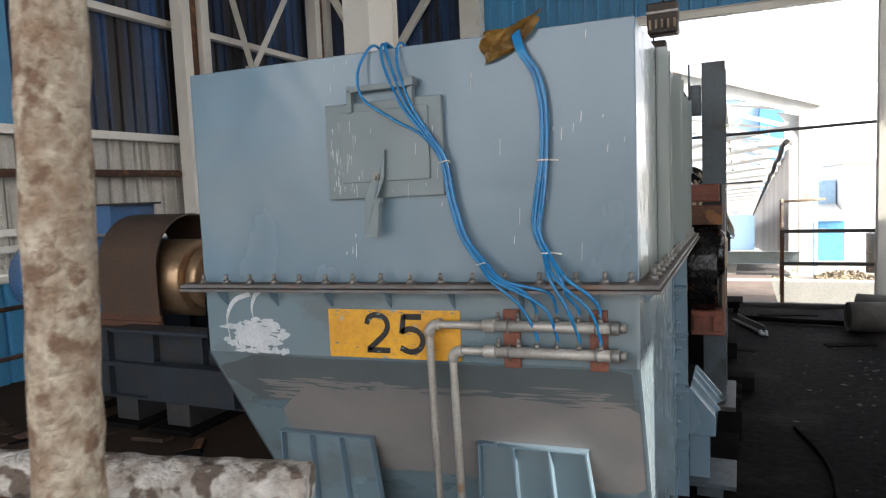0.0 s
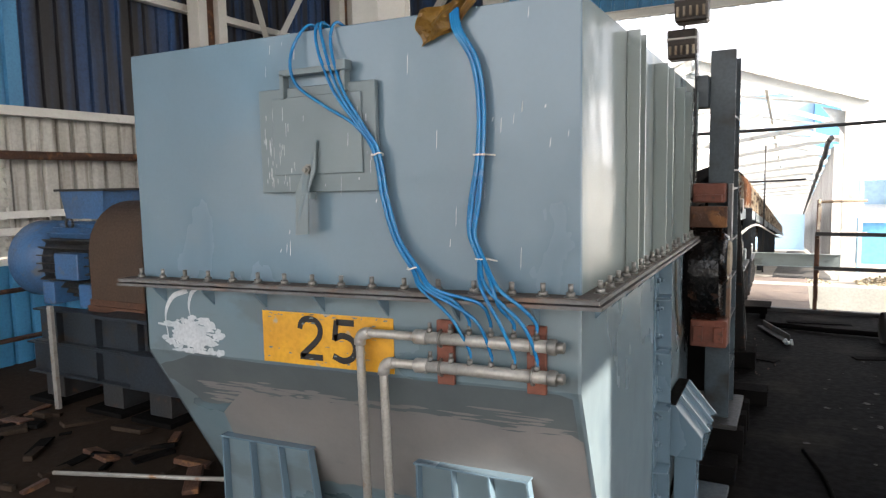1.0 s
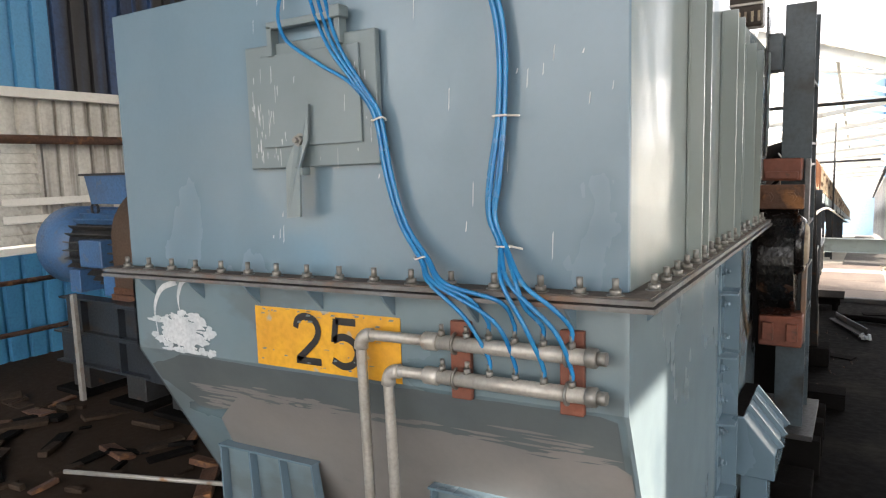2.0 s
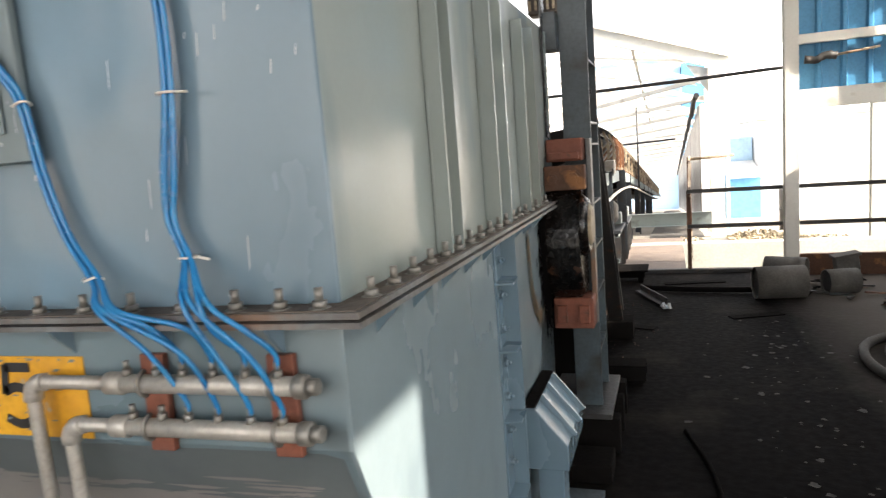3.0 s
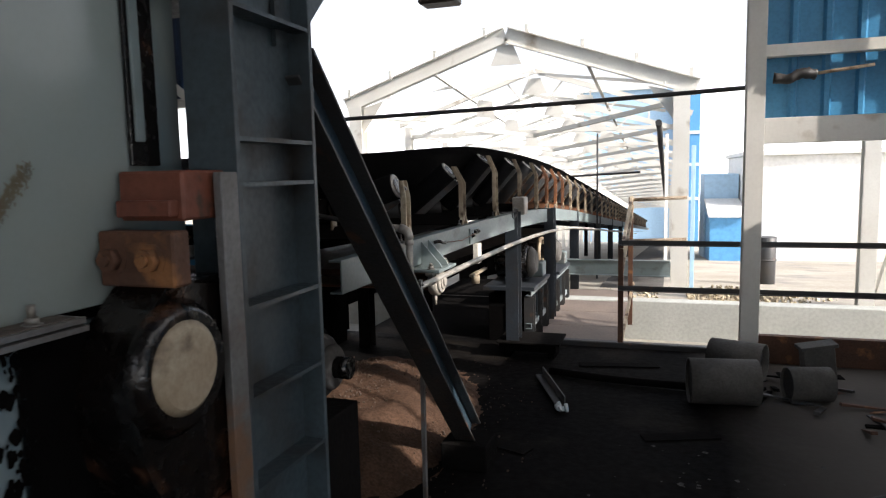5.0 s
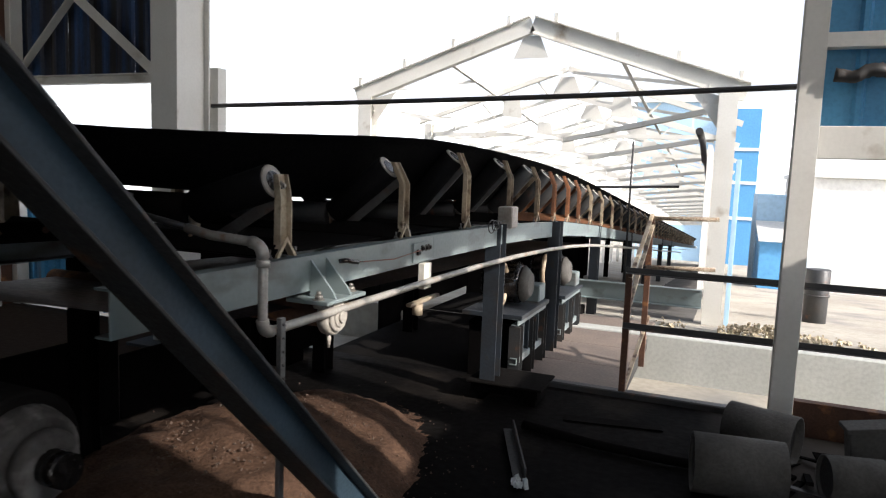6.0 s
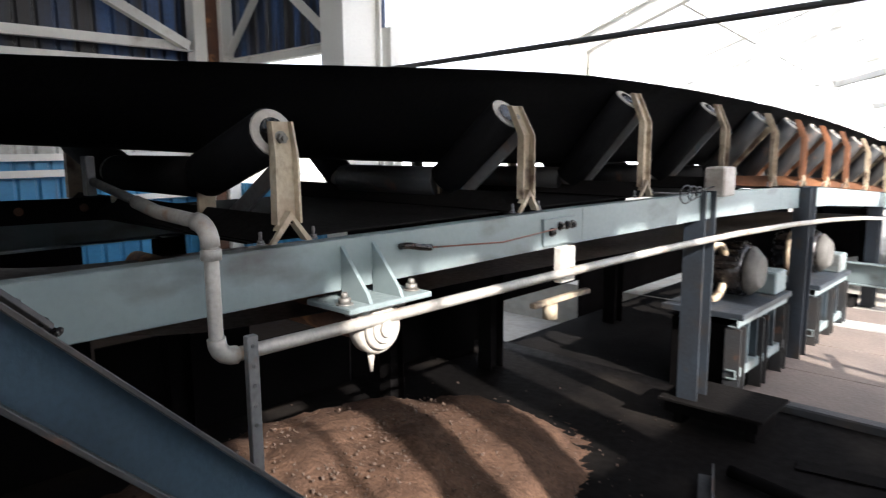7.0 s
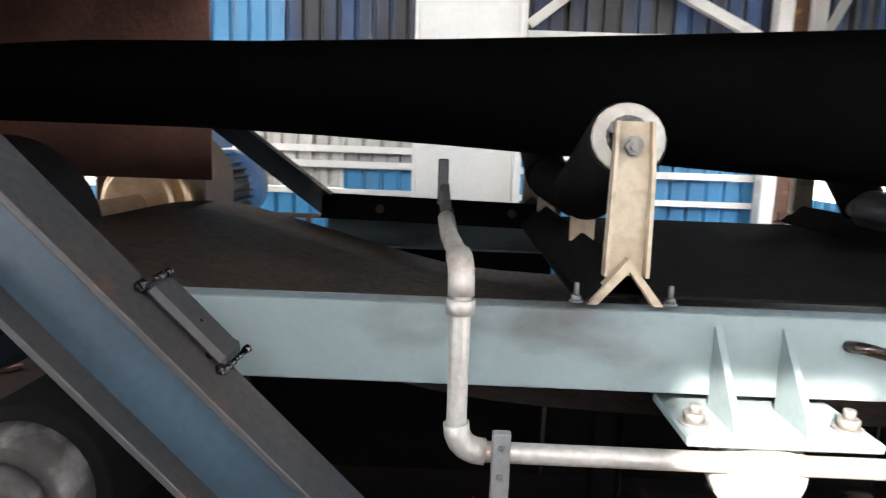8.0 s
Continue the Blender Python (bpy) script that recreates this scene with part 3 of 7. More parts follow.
def build_end_wall():
    w = thing("wall_north", (-2, 11.1, 3), "blue clad end wall above the conveyor's opening", "wall", kind="structure")
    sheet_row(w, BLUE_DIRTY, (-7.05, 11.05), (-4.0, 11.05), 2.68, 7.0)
    sheet_row(w, BLUE, (-4.0, 10.66), (1.5, 10.66), 4.0, 7.0)
    for a, b, z, h in ((-6.7, -4.0, 2.66, 0.10), (-3.7, 1.5, 4.85, 0.24), (-3.7, 1.5, 4.05, 0.11)):
        bm = BM()
        isec(bm, (a, 10.95 if b < -3 else 10.56, z), (b, 10.95 if b < -3 else 10.56, z), 0.10, h)
        part("girt", bm, WHITE, w, "white painted cross beam")
    b = thing("end_bracing", (-5.75, 10.9, 2.7), "white angle bracing in a V before blue cladding", "bracing", kind="structure")
    for p, q in (((-6.65, 10.88, 2.74), (-5.75, 10.88, 3.55)), ((-4.55, 10.88, 2.66), (-5.75, 10.88, 3.55)), ((-6.65, 10.88, 5.2), (-5.75, 10.88, 3.65)), ((-4.55, 10.88, 5.2), (-5.75, 10.88, 3.65))):
        bm = BM()
        angle(bm, p, q, 0.10, 0.01)
        part("diagonal", bm, WHITE, b)
    # a low blue skirt and rail seen below the conveyor in the far corner
    w = thing("low_wall", (-5.9, 11.2, 0), "low corrugated sheet wall in the end bay, blue and white", "wall", kind="structure")
    sheet_row(w, BLUE, (-7.05, 11.05), (-4.1, 11.05), 0.0, 1.2)


def build_columns():
    for x, y, wx, wy in ((-3.87, 7.26, 0.32, 0.65), (-3.85, 10.5, 0.32, 0.42), (-3.87, -2.6, 0.32, 0.6)):
        c = thing("main_column", (x, y, 0), "stout white painted steel column of the hall", "column", "hall columns", "structure")
        for s in (-1, 1):
            bm = BM()
            box(bm, x - wx / 2, x + wx / 2, y + s * wy / 2 - 0.011, y + s * wy / 2 + 0.011, 0, 7.0, 0.003)
            part("flange", bm, WHITE, c)
        bm = BM()
        box(bm, x + 0.09, x + 0.105, y - wy / 2 + 0.011, y + wy / 2 - 0.011, 0, 7.0)
        part("web", bm, WHITE, c)
        bm = BM()
        box(bm, x - 0.3, x + 0.3, y - 0.42, y + 0.42, 0.0, 0.03, 0.004)
        part("base_plate", bm, DARKSTEEL, c)
    # the light post beside the left main column
    bm = BM()
    beam(bm, (-3.72, 10.86, 0), (-3.72, 10.86, 2.72), 0.12, 0.12)
    solo("thin_post", bm, WHITE, "slim grey-white steel post beside the end column", "post", kind="structure")
    # roof over the hall: sheet on beams, closing the place
    bm = BM()
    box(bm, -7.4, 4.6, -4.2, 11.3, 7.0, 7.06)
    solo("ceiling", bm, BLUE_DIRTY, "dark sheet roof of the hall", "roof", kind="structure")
    for y in (-1.6, 2.9, 7.27):
        bm = BM()
        isec(bm, (-7.2, y, 6.8), (4.4, y, 6.8), 0.2, 0.4, 0.014)
        solo("roof_beam", bm, WHITE, "white roof beam across the hall", "beam", "roof beams", "structure")


def build_east_side():
    """Unseen yard side: columns, railing, added cladding, gapped under the eaves to shape sunlight."""
    w = thing("wall_east", (4.3, 3, 0), "unseen blue corrugated side wall, its open bands shaping the sunlight", "wall", kind="structure")
    sheet_row(w, BLUE, (4.36, -4.0), (4.36, 10.6), 1.9, 2.75)
    sheet_row(w, BLUE, (4.36, 6.2), (4.36, 10.6), 0.0, 1.9)
    sheet_row(w, BLUE, (4.40, -4.0), (4.40, 1.45), 2.55, 4.26)
    sheet_row(w, BLUE, (4.40, 1.84), (4.40, 6.20), 2.55, 4.26)
    sheet_row(w, BLUE, (4.40, 6.86), (4.40, 7.20), 2.55, 4.26, 0.4)
    sheet_row(w, BLUE, (4.40, 7.42), (4.40, 7.85), 2.55, 4.26, 0.4)
    # thin bar added to throw a dark line across the lit heap
    bm = BM()
    box(bm, 4.39, 4.42, 6.54, 6.57, 2.75, 4.15)
    part("mullion", bm, WHITE, w)
    sheet_row(w, BLUE, (4.40, 8.15), (4.40, 8.42), 2.55, 4.26, 0.4)
    sheet_row(w, BLUE, (4.36, -4.0), (4.36, 1.45), 4.06, 7.0)
    sheet_row(w, BLUE, (4.36, 1.45), (4.36, 2.0), 4.06, 7.0, 0.6)
    sheet_row(w, BLUE, (4.36, 1.9), (4.36, 10.6), 4.11, 4.3)
    sheet_row(w, BLUE, (4.36, 1.9), (4.36, 10.6), 6.6, 7.0)
    for k in range(13):
        bm = BM()
        z = 4.30 + 0.19 * k
        prism(bm, [(4.33, 2.98, z), (4.33, 10.6, z), (4.52, 10.6, z - 0.125), (4.52, 2.98, z - 0.125)], (0, 0, 0.006))
        part("louvre", bm, SHEET_GREY, w)
        bm = BM()
        prism(bm, [(4.33, 1.9, z), (4.33, 2.84, z), (4.52, 2.84, z - 0.125), (4.52, 1.9, z - 0.125)], (0, 0, 0.006))
        part("louvre", bm, SHEET_GREY, w)
    # added plates that trim the sun patches on the chute
    bm = BM()
    box(bm, 4.39, 4.43, 1.4, 1.9, 3.98, 4.26)
    box(bm, 4.33, 4.36, 2.80, 3.02, 4.2, 4.62)
    part("lintel", bm, WHITE, w)
    for z in (1.95, 2.7, 4.15):
        bm = BM()
        isec(bm, (4.22, -4, z), (4.22, 10.6, z), 0.1, 0.12)
        part("girt", bm, WHITE, w)
    for y in (-3.6, 0.9, 5.7, 10.4):
        bm = BM()
        isec(bm, (4.1, y, 0), (4.1, y, 7), 0.2, 0.3, 0.014, up=(1, 0, 0))
        solo("side_column", bm, WHITE, "white steel column on the yard side", "column", "side columns", "structure")
    w = thing("wall_south", (-1.5, -4.1, 0), "unseen wall over the wide opening behind", "wall", kind="structure")
    sheet_row(w, SHEET_WHITE, (-7.2, -4.1), (4.3, -4.1), 5.6, 7.0)
    # unseen block added to keep low sun off the hall floor
    h = thing("neighbour_hall", (9, 3, 0), "unseen pale block added to stop low sun", "building", kind="structure")
    bm = BM()
    box(bm, 7.5, 12.0, -8.0, 9.6, -0.1, 4.3, 0.02)
    part("wall", bm, FAR_WHITE, h)


def build_end_bay():
    """Right of the conveyor: column, blue panel, beams, rails, pipes."""
    c = thing("end_column", (1.55, 10.56, 0), "slender white painted steel column", "column", kind="structure")
    for y in (10.47, 10.65):
        bm = BM()
        box(bm, 1.48, 1.625, y - 0.006, y + 0.006, 0, 7, 0.002)
        part("flange", bm, WHITE, c)
    bm = BM()
    box(bm, 1.545, 1.556, 10.476, 10.644, 0, 7)
    part("web", bm, WHITE, c)
    w = thing("blue_panel", (2.4, 10.6, 2.2), "blue corrugated cladding panel with white rails", "panel", kind="structure")
    sheet_row(w, BLUE, (1.64, 10.66), (4.2, 10.66), 2.17, 7.0, 1.28)
    for z in (2.73, 4.1):
        bm = BM()
        angle(bm, (1.63, 10.52, z - 0.05), (4.2, 10.52, z - 0.05), 0.11)
        part("girt", bm, WHITE, w)
    bm = BM()
    box(bm, 1.63, 4.2, 10.5, 10.62, 1.955, 2.17, 0.004)
    solo("panel_beam", bm, WHITE, "white beam under the blue cladding panel", "beam", kind="structure")
    bm = BM()
    isec(bm, (2.97, 10.6, 0), (2.97, 10.6, 1.955), 0.14, 0.14, up=(0, 1, 0))
    solo("short_column", bm, WHITE, "short white column under the panel beam", "column", kind="structure")
    # bracing post outside
    b = thing("yard_bracing", (3.2, 13.6, 0), "white post with a diagonal brace in the yard", "bracing", kind="structure")
    bm = BM()
    isec(bm, (3.22, 13.7, -0.1), (3.22, 13.7, 3.2), 0.18, 0.18)
    part("post", bm, WHITE, b)
    bm = BM()
    beam(bm, (3.40, 13.7, 0.1), (4.0, 13.7, 2.7), 0.12, 0.16)
    part("brace", bm, WHITE, b)
    bm = BM()
    beam(bm, (4.3, 13.7, 0.1), (3.4, 13.7, 2.7), 0.06, 0.08)
    part("brace", bm, WHITE, b)
    # a tool with a wooden handle hanging on the panel
    t = thing("hanging_tool", (1.8, 10.45, 2.5), "brown tool with a long wooden handle hung on the panel", "tool")
    bm = BM()
    tube(bm, curve_pts([(1.68, 10.46, 2.50), (1.8, 10.45, 2.49), (1.9, 10.45, 2.52), (2.0, 10.46, 2.51)], 5), 0.045, 8, 0.5, 14)
    part("head", bm, DARKSTEEL, t)
    bm = BM()
    tube(bm, [(1.95, 10.46, 2.51), (2.42, 10.46, 2.56)], 0.015, 8)
    part("shaft", bm, IDLER_M, t)
    # railing
    r = thing("railing", (0.42, 10.87, 0), "dark rusty steel railing of thin angle bars", "railing", kind="structure")
    for z in (0.585, 1.03):
        bm = BM()
        angle(bm, (0.40, 10.80, z), (4.1, 10.80, z), 0.045, 0.006)
        part("rail", bm, DARKSTEEL, r)
    bm = BM()
    angle(bm, (0.42, 10.86, 0), (0.42, 10.86, 1.06), 0.05, 0.007)
    part("post", bm, RUST, r)
    # the sloping rail that runs on beside the walkway
    r = thing("walkway_railing", (0.44, 12.2, 0), "rust-stained white railing of the walkway", "railing", kind="structure")
    bm = BM()
    angle(bm, (0.46, 11.9, 0.0), (0.46, 11.9, 1.45), 0.05, 0.007)
    part("post", bm, RUST, r)
    for p, q in (((0.43, 10.9, 0.05), (0.48, 12.1, 0.45)), ((0.43, 10.9, 0.75), (0.48, 11.9, 1.35)), ((0.43, 10.86, 0.98), (0.47, 11.9, 1.45))):
        bm = BM()
        beam(bm, p, q, 0.03, 0.03)
        part("rail", bm, IDLER_M, r)
    for z in (1.42, 0.96):
        bm = BM()
        tube(bm, [(0.44, 11.9, z), (1.05, 11.95, z + 0.02)], 0.02, 8)
        part("rail", bm, PITTED, r)
    # the long black rod across the opening
    bm = BM()
    tube(bm, curve_pts([(-3.72, 10.78, 2.345), (-1.9, 10.76, 2.372), (0.0, 10.74, 2.41), (1.52, 10.7, 2.455)], 6), 0.022, 8)
    solo("cross_rod", bm, DARKSTEEL, "long dark pipe spanning the opening", "pipe", at=(-1.1, 10.76, 2.3))
    # pipes in the corner
    p = thing("clad_pipe", (2.92, 8.75, 0), "thick vertical pipe in dull aluminium cladding", "pipe")
    bm = BM()
    cyl(bm, (2.92, 8.75, 0), (2.92, 8.75, 7.0), 0.16, 28)
    part("run", bm, SILVER, p)
    bm = BM()
    cyl(bm, (2.92, 8.75, 1.58), (2.92, 8.75, 1.64), 0.205, 28, bev=0.006)
    cyl(bm, (2.92, 8.75, 1.68), (2.92, 8.75, 1.71), 0.185, 28)
    part("flange", bm, GALV, p)
    bm = BM()
    tube(bm, [(3.17, 10.25, 0), (3.17, 10.25, 7.0)], 0.085, 20)
    solo("red_pipe", bm, RED_PIPE, "dark red painted vertical pipe", "pipe")
    bm = BM()
    box(bm, 2.93, 3.43, 10.12, 10.18, 1.34, 1.47)
    solo("pipe_clamp", bm, DARKSTEEL, "dark clamp bar across the red pipe", "clamp")
    for i, (dx, h) in enumerate(((0.0, 1.75), (0.07, 1.65), (0.13, 1.72), (0.18, 1.6))):
        bm = BM()
        tube(bm, [(2.9 + dx, 10.2, 0), (2.95 + dx, 10.45, h)], 0.008, 6)
        solo("rebar", bm, RUST, "thin rusty reinforcing bar leaning on the rail", "bar", "leaning bars")


def build_gallery():
    """The open gallery that carries the belt away: portals, ties, purlins, a sheeted side."""
    def portal(y, front):
        z = drop(y) + 0.24
        g = thing("gallery_frame", (-1.7, y, z - 0.1), "white steel gallery portal, its roof open to the sky", "frame", "gallery frames", "structure")
        eR, eL, ap = (1.03, 3.02 + z), (-4.39, 3.02 + z), (-1.7, 3.98 + z)
        cw, ch = (0.24, 0.25) if front else (0.14, 0.16)
        for x, zz in (eR, eL):
            bm = BM()
            isec(bm, (x, y, earth(y) - 0.1), (x, y, zz), cw, ch, 0.014, up=(0, 1, 0))
            part("column", bm, WHITE, g)
        for (x, zz), s in ((eR, 1), (eL, -1)):
            bm = BM()
            if front:
                isec(bm, (x + s * 0.22, y, zz + 0.02), (ap[0], y, ap[1] + 0.06), 0.14, 0.25, 0.014)
            else:
                angle(bm, (x + s * 0.22, y, zz + 0.0), (ap[0], y, ap[1]), 0.09, 0.012)
                angle(bm, (x, y, zz - 0.28), (ap[0], y, ap[1] - 0.45), 0.06, 0.01)
            part("rafter", bm, WHITE, g)
            bm = BM()
            if front:
                prism(bm, [(x - s * 0.12, y - 0.01, zz - 0.45), (x - s * 0.12, y - 0.01, zz - 0.02), (x - s * 0.5, y - 0.01, zz + 0.08)], (0, 0.02, 0))
            else:
                for k in range(1, 5):
                    a, b = k / 5, (k + 0.5) / 5
                    p = Vector((x, y, zz)).lerp(Vector((ap[0], y, ap[1])), a)
                    q = Vector((x, y, zz - 0.28)).lerp(Vector((ap[0], y, ap[1] - 0.45)), b - 0.1 if k % 2 else b)
                    beam(bm, p, q, 0.03, 0.03)
            part("web_member" if not front else "haunch", bm, WHITE, g)
        bm = BM()
        prism(bm, [(ap[0] - 0.26, y - 0.015, ap[1] - 0.42), (ap[0] + 0.26, y - 0.015, ap[1] - 0.42), (ap[0] + 0.12, y - 0.015, ap[1] - 0.1), (ap[0] - 0.12, y - 0.015, ap[1] - 0.1)], (0, 0.02, 0))
        part("gusset", bm, WHITE, g)
        if front:
            for s in (-1, 1):
                for k in (0.12, 0.42, 0.70, 0.97):
                    e = eR if s > 0 else eL
                    p = Vector((ap[0], y, ap[1] + 0.19)).lerp(Vector((e[0] + s * 0.22, y, e[1] + 0.15)), k)
                    bm = BM()
                    box(bm, p.x - 0.03, p.x + 0.03, y - 0.05, y + 0.05, p.z - 0.03, p.z + 0.13, 0.004)
                    part("cleat", bm, WHITE, g, "purlin cleat")
        return g
    ys = [15.2] + [17.7 + 2.5 * i for i in range(18)]
    portal(ys[0], True)
    for y in ys[1:]:
        portal(y, False)
    # ties and crossed bracing from bay to bay
    for i, (y0, y1) in enumerate(zip(ys, ys[1:])):
        z0, z1 = drop(y0) + 0.24, drop(y1) + 0.24
        g = thing("gallery_bracing", (-1.7, y0, z0 + 2.9), "white angle bracing and gussets of the gallery roof", "bracing", "gallery bracing", "structure")
        ym, zm = (y0 + y1) / 2, (z0 + z1) / 2
        for p, q in (((0.95, y0, z0 + 2.80), (-1.7, y1, z1 + 2.72)), ((-4.3, y0, z0 + 2.80), (-1.7, y1, z1 + 2.72)),
                     ((0.95, y1, z1 + 2.80), (-4.3, y1, z1 + 2.80))):
            bm = BM()
            angle(bm, p, q, 0.07, 0.008)
            part("tie", bm, WHITE, g)
        for s in (-1, 1):
            bm = BM()
            angle(bm, (-1.7 + s * 1.3, y0, z0 + 3.52), (-1.7 + s * 1.3, y1, z1 + 3.52), 0.06, 0.008)
            part("purlin", bm, WHITE, g)
            bm = BM()
            angle(bm, (-1.7 + s * 2.5, y0, z0 + 3.1), (-1.7 + s * 0.1, y1, z1 + 3.93), 0.05, 0.008)
            part("brace", bm, WHITE, g)
            bm = BM()
            x = -1.7 + s * 1.0
            prism(bm, [(x - 0.2, y1 - 0.04, z1 + 3.18), (x + 0.2, y1 - 0.04, z1 + 3.12), (x + 0.14, y1 - 0.04, z1 + 3.48), (x - 0.16, y1 - 0.04, z1 + 3.52)], (0, 0.012, 0))
            part("gusset", bm, WHITE, g)
    p = thing("signal_pole", (-0.45, 17.5, drop(17.5)), "thin dark pole with a cross rod beside the belt", "pole")
    bm = BM()
    tube(bm, [(-0.45, 17.5, drop(17.5) + 0.1), (-0.45, 17.5, 2.45)], 0.018, 8)
    part("post", bm, DARKSTEEL, p)
    bm = BM()
    tube(bm, [(-1.5, 17.5, 1.62), (0.35, 17.5, 1.70)], 0.022, 8)
    part("rod", bm, DARKSTEEL, p)
    # sheeted side wall with a pipe along its top
    w = thing("gallery_side", (1.0, 25, 0), "weathered grey corrugated side of the gallery", "wall", kind="structure")
    for i in range(24):
        y0 = 16.0 + i * 1.6
        z = drop(y0 + 0.8) + 0.24
        me = finish(sheet_mesh(1.596, 2.35, 0.32, 0.05), "sheet", SHEET_GREY)
        share("sheet", me, w, (0.80, y0, z + 0.2), radians(90))
    bm = BM()
    tube(bm, [(0.70, y, drop(y) + 0.24 + 2.55 + 0.05 * math.sin(y * 2.0)) for y in [15 + 0.8 * k for k in range(50)]], 0.05, 8)
    solo("gallery_pipe", bm, DARKSTEEL, "dark pipe along the gallery's side", "pipe", at=(0.7, 15, 2.5))
    bm = BM()
    for k in range(40):
        y0 = 15 + k
        z = drop(y0) + 0.02
        box(bm, -0.2, 0.8, y0, y0 + 0.99, z - 0.05 + 0.1, z + 0.1)
    solo("gallery_deck", bm, DRUM_M, "dusty plate walkway along the belt", "walkway", kind="structure", at=(0.3, 15, 0))
    bm = BM()
    isec(bm, (-0.9, 14.7, 0.26), (0.9, 14.7, 0.26), 0.12, 0.24)
    solo("cross_girder", bm, STEEL_PALE, "pale steel girder across the gallery's mouth", "beam", kind="structure")


def build_walkway():
    w = thing("walkway", (-0.2, 12.1, 0), "brown steel walkway plates across the trench", "walkway", kind="structure")
    for i in range(4):
        bm = BM()
        box(bm, -0.62, 0.38, 10.96 + i * 0.8, 11.752 + i * 0.8, -0.03, 0.0, 0.004)
        part("plate", bm, DECK, w)
    for x in (-0.6, 0.36):
        bm = BM()
        chan(bm, (x, 10.96, -0.09), (x, 14.16, -0.09), 0.05, 0.12)
        part("bearer", bm, DARKSTEEL, w)


def build_yard():
    """What stands beyond: blue sheds, a pale tank house, low walls."""
    h = thing("blue_tower", (2.4, 68, -5), "tall bright blue clad building", "building", kind="structure")
    bm = BM()
    box(bm, 1.4, 3.35, 66, 70, earth(66) - 2, 8.0, 0.02)
    part("wall", bm, FAR_BLUE, h)
    for z in (-1.0, 1.9, 4.6):
        bm = BM()
        box(bm, 1.3, 3.45, 65.9, 66.1, z, z + 0.25)
        part("ledge", bm, FAR_WHITE, h)
    h = thing("blue_shed", (-3, 72, -5), "long blue clad shed with a pale roof", "building", kind="structure")
    bm = BM()
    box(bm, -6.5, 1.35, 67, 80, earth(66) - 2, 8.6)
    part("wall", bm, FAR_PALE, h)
    bm = BM()
    prism(bm, [(-6.9, 66.6, 8.6), (0.58, 66.6, 8.6), (-3.2, 66.6, 9.6)], (0, 14, 0))
    part("roof", bm, FAR_WHITE, h)
    h = thing("white_house", (7.6, 27, -3), "pale rendered plant building", "building", kind="structure")
    bm = BM()
    box(bm, 3.3, 11.5, 29, 36, earth(29) - 1, 2.1, 0.02)
    part("wall", bm, FAR_WHITE, h)
    bm = BM()
    box(bm, 3.2, 11.7, 28.8, 36.2, 2.1, 2.25, 0.02)
    part("roof", bm, FAR_WHITE, h)
    h = thing("blue_annex", (2.6, 31, -1), "low bright blue clad annex with a pale lean-to roof", "building", kind="structure")
    bm = BM()
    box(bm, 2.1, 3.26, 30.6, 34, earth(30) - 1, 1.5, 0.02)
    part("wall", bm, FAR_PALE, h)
    bm = BM()
    prism(bm, [(2.1, 30.55, 0.55), (3.26, 30.55, 0.55), (3.26, 27.5, 0.15), (2.1, 27.5, 0.15)], (0, 0, 0.08))
    part("roof", bm, FAR_WHITE, h)
    bm = BM()
    box(bm, 2.15, 3.22, 27.7, 30.5, earth(29) - 1, 0.14, 0.02)
    part("porch_wall", bm, FAR_BLUE, h)
    bm = BM()
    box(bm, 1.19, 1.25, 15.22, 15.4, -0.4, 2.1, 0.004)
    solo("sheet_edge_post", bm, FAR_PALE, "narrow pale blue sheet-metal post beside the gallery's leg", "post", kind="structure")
    # glowing sheet added behind everything to whiten the horizon
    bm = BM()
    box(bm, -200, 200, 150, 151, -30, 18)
    solo("backdrop", bm, HAZE, "glowing pale backdrop standing in for haze", "haze", kind="structure")
    # rubble and a bin beyond the trench
    rr = random.Random(31)
    bm = BM()
    for k in range(900):
        x, y = rr.gauss(1.55, 0.55), rr.gauss(14.3, 0.42)
        if y < 13.56 or abs(x - 0.93) < 0.2:
            continue
        sz = rr.choice((0.008, 0.011, 0.015, 0.024)) * rr.uniform(0.7, 1.3)
        h = 0.16 * math.exp(-((x - 1.6) / 0.5) ** 2 - ((y - 14.4) / 0.35) ** 2) * rr.random()
        m = Matrix.Translation((x, y, earth(y) + h + sz * 0.3)) @ Euler((rr.uniform(0, 3), rr.uniform(0, 3), rr.uniform(0, 3))).to_matrix().to_4x4()
        box(bm, -sz, sz, -sz * 0.8, sz * 0.7, -sz * 0.6, sz * 0.6, 0, m)
    solo("yard_rubble", bm, RUBBLE_M, "pale yellow-brown rubble beyond the trench", "rubble", kind="stuff", at=(1.6, 14.3, 0))
    for x, y, h, lab in ((2.52, 17.3, 0.85, "dark dented steel bin in the yard"),):
        bm = BM()
        cyl(bm, (x, y, earth(y) - 0.02), (x, y, earth(y) + h), 0.17, 20, 0.18, bev=0.01)
        cyl(bm, (x, y, earth(y) + h * 0.5), (x, y, earth(y) + h * 0.5 + 0.03), 0.19, 20)
        solo("steel_bin", bm, DARKSTEEL, lab, "bin")


build_ground()
build_left_wall()
build_end_wall()
build_columns()
build_east_side()
build_end_bay()
build_gallery()
build_walkway()
build_yard()


# ---- the head chute ----
FR = Vector((-0.435, 2.89, 0))
SX = -0.435
FU = Vector((1, 0, 0))
FN = Vector((0, -1, 0))
BACK = 5.62
LEFT = -1.99


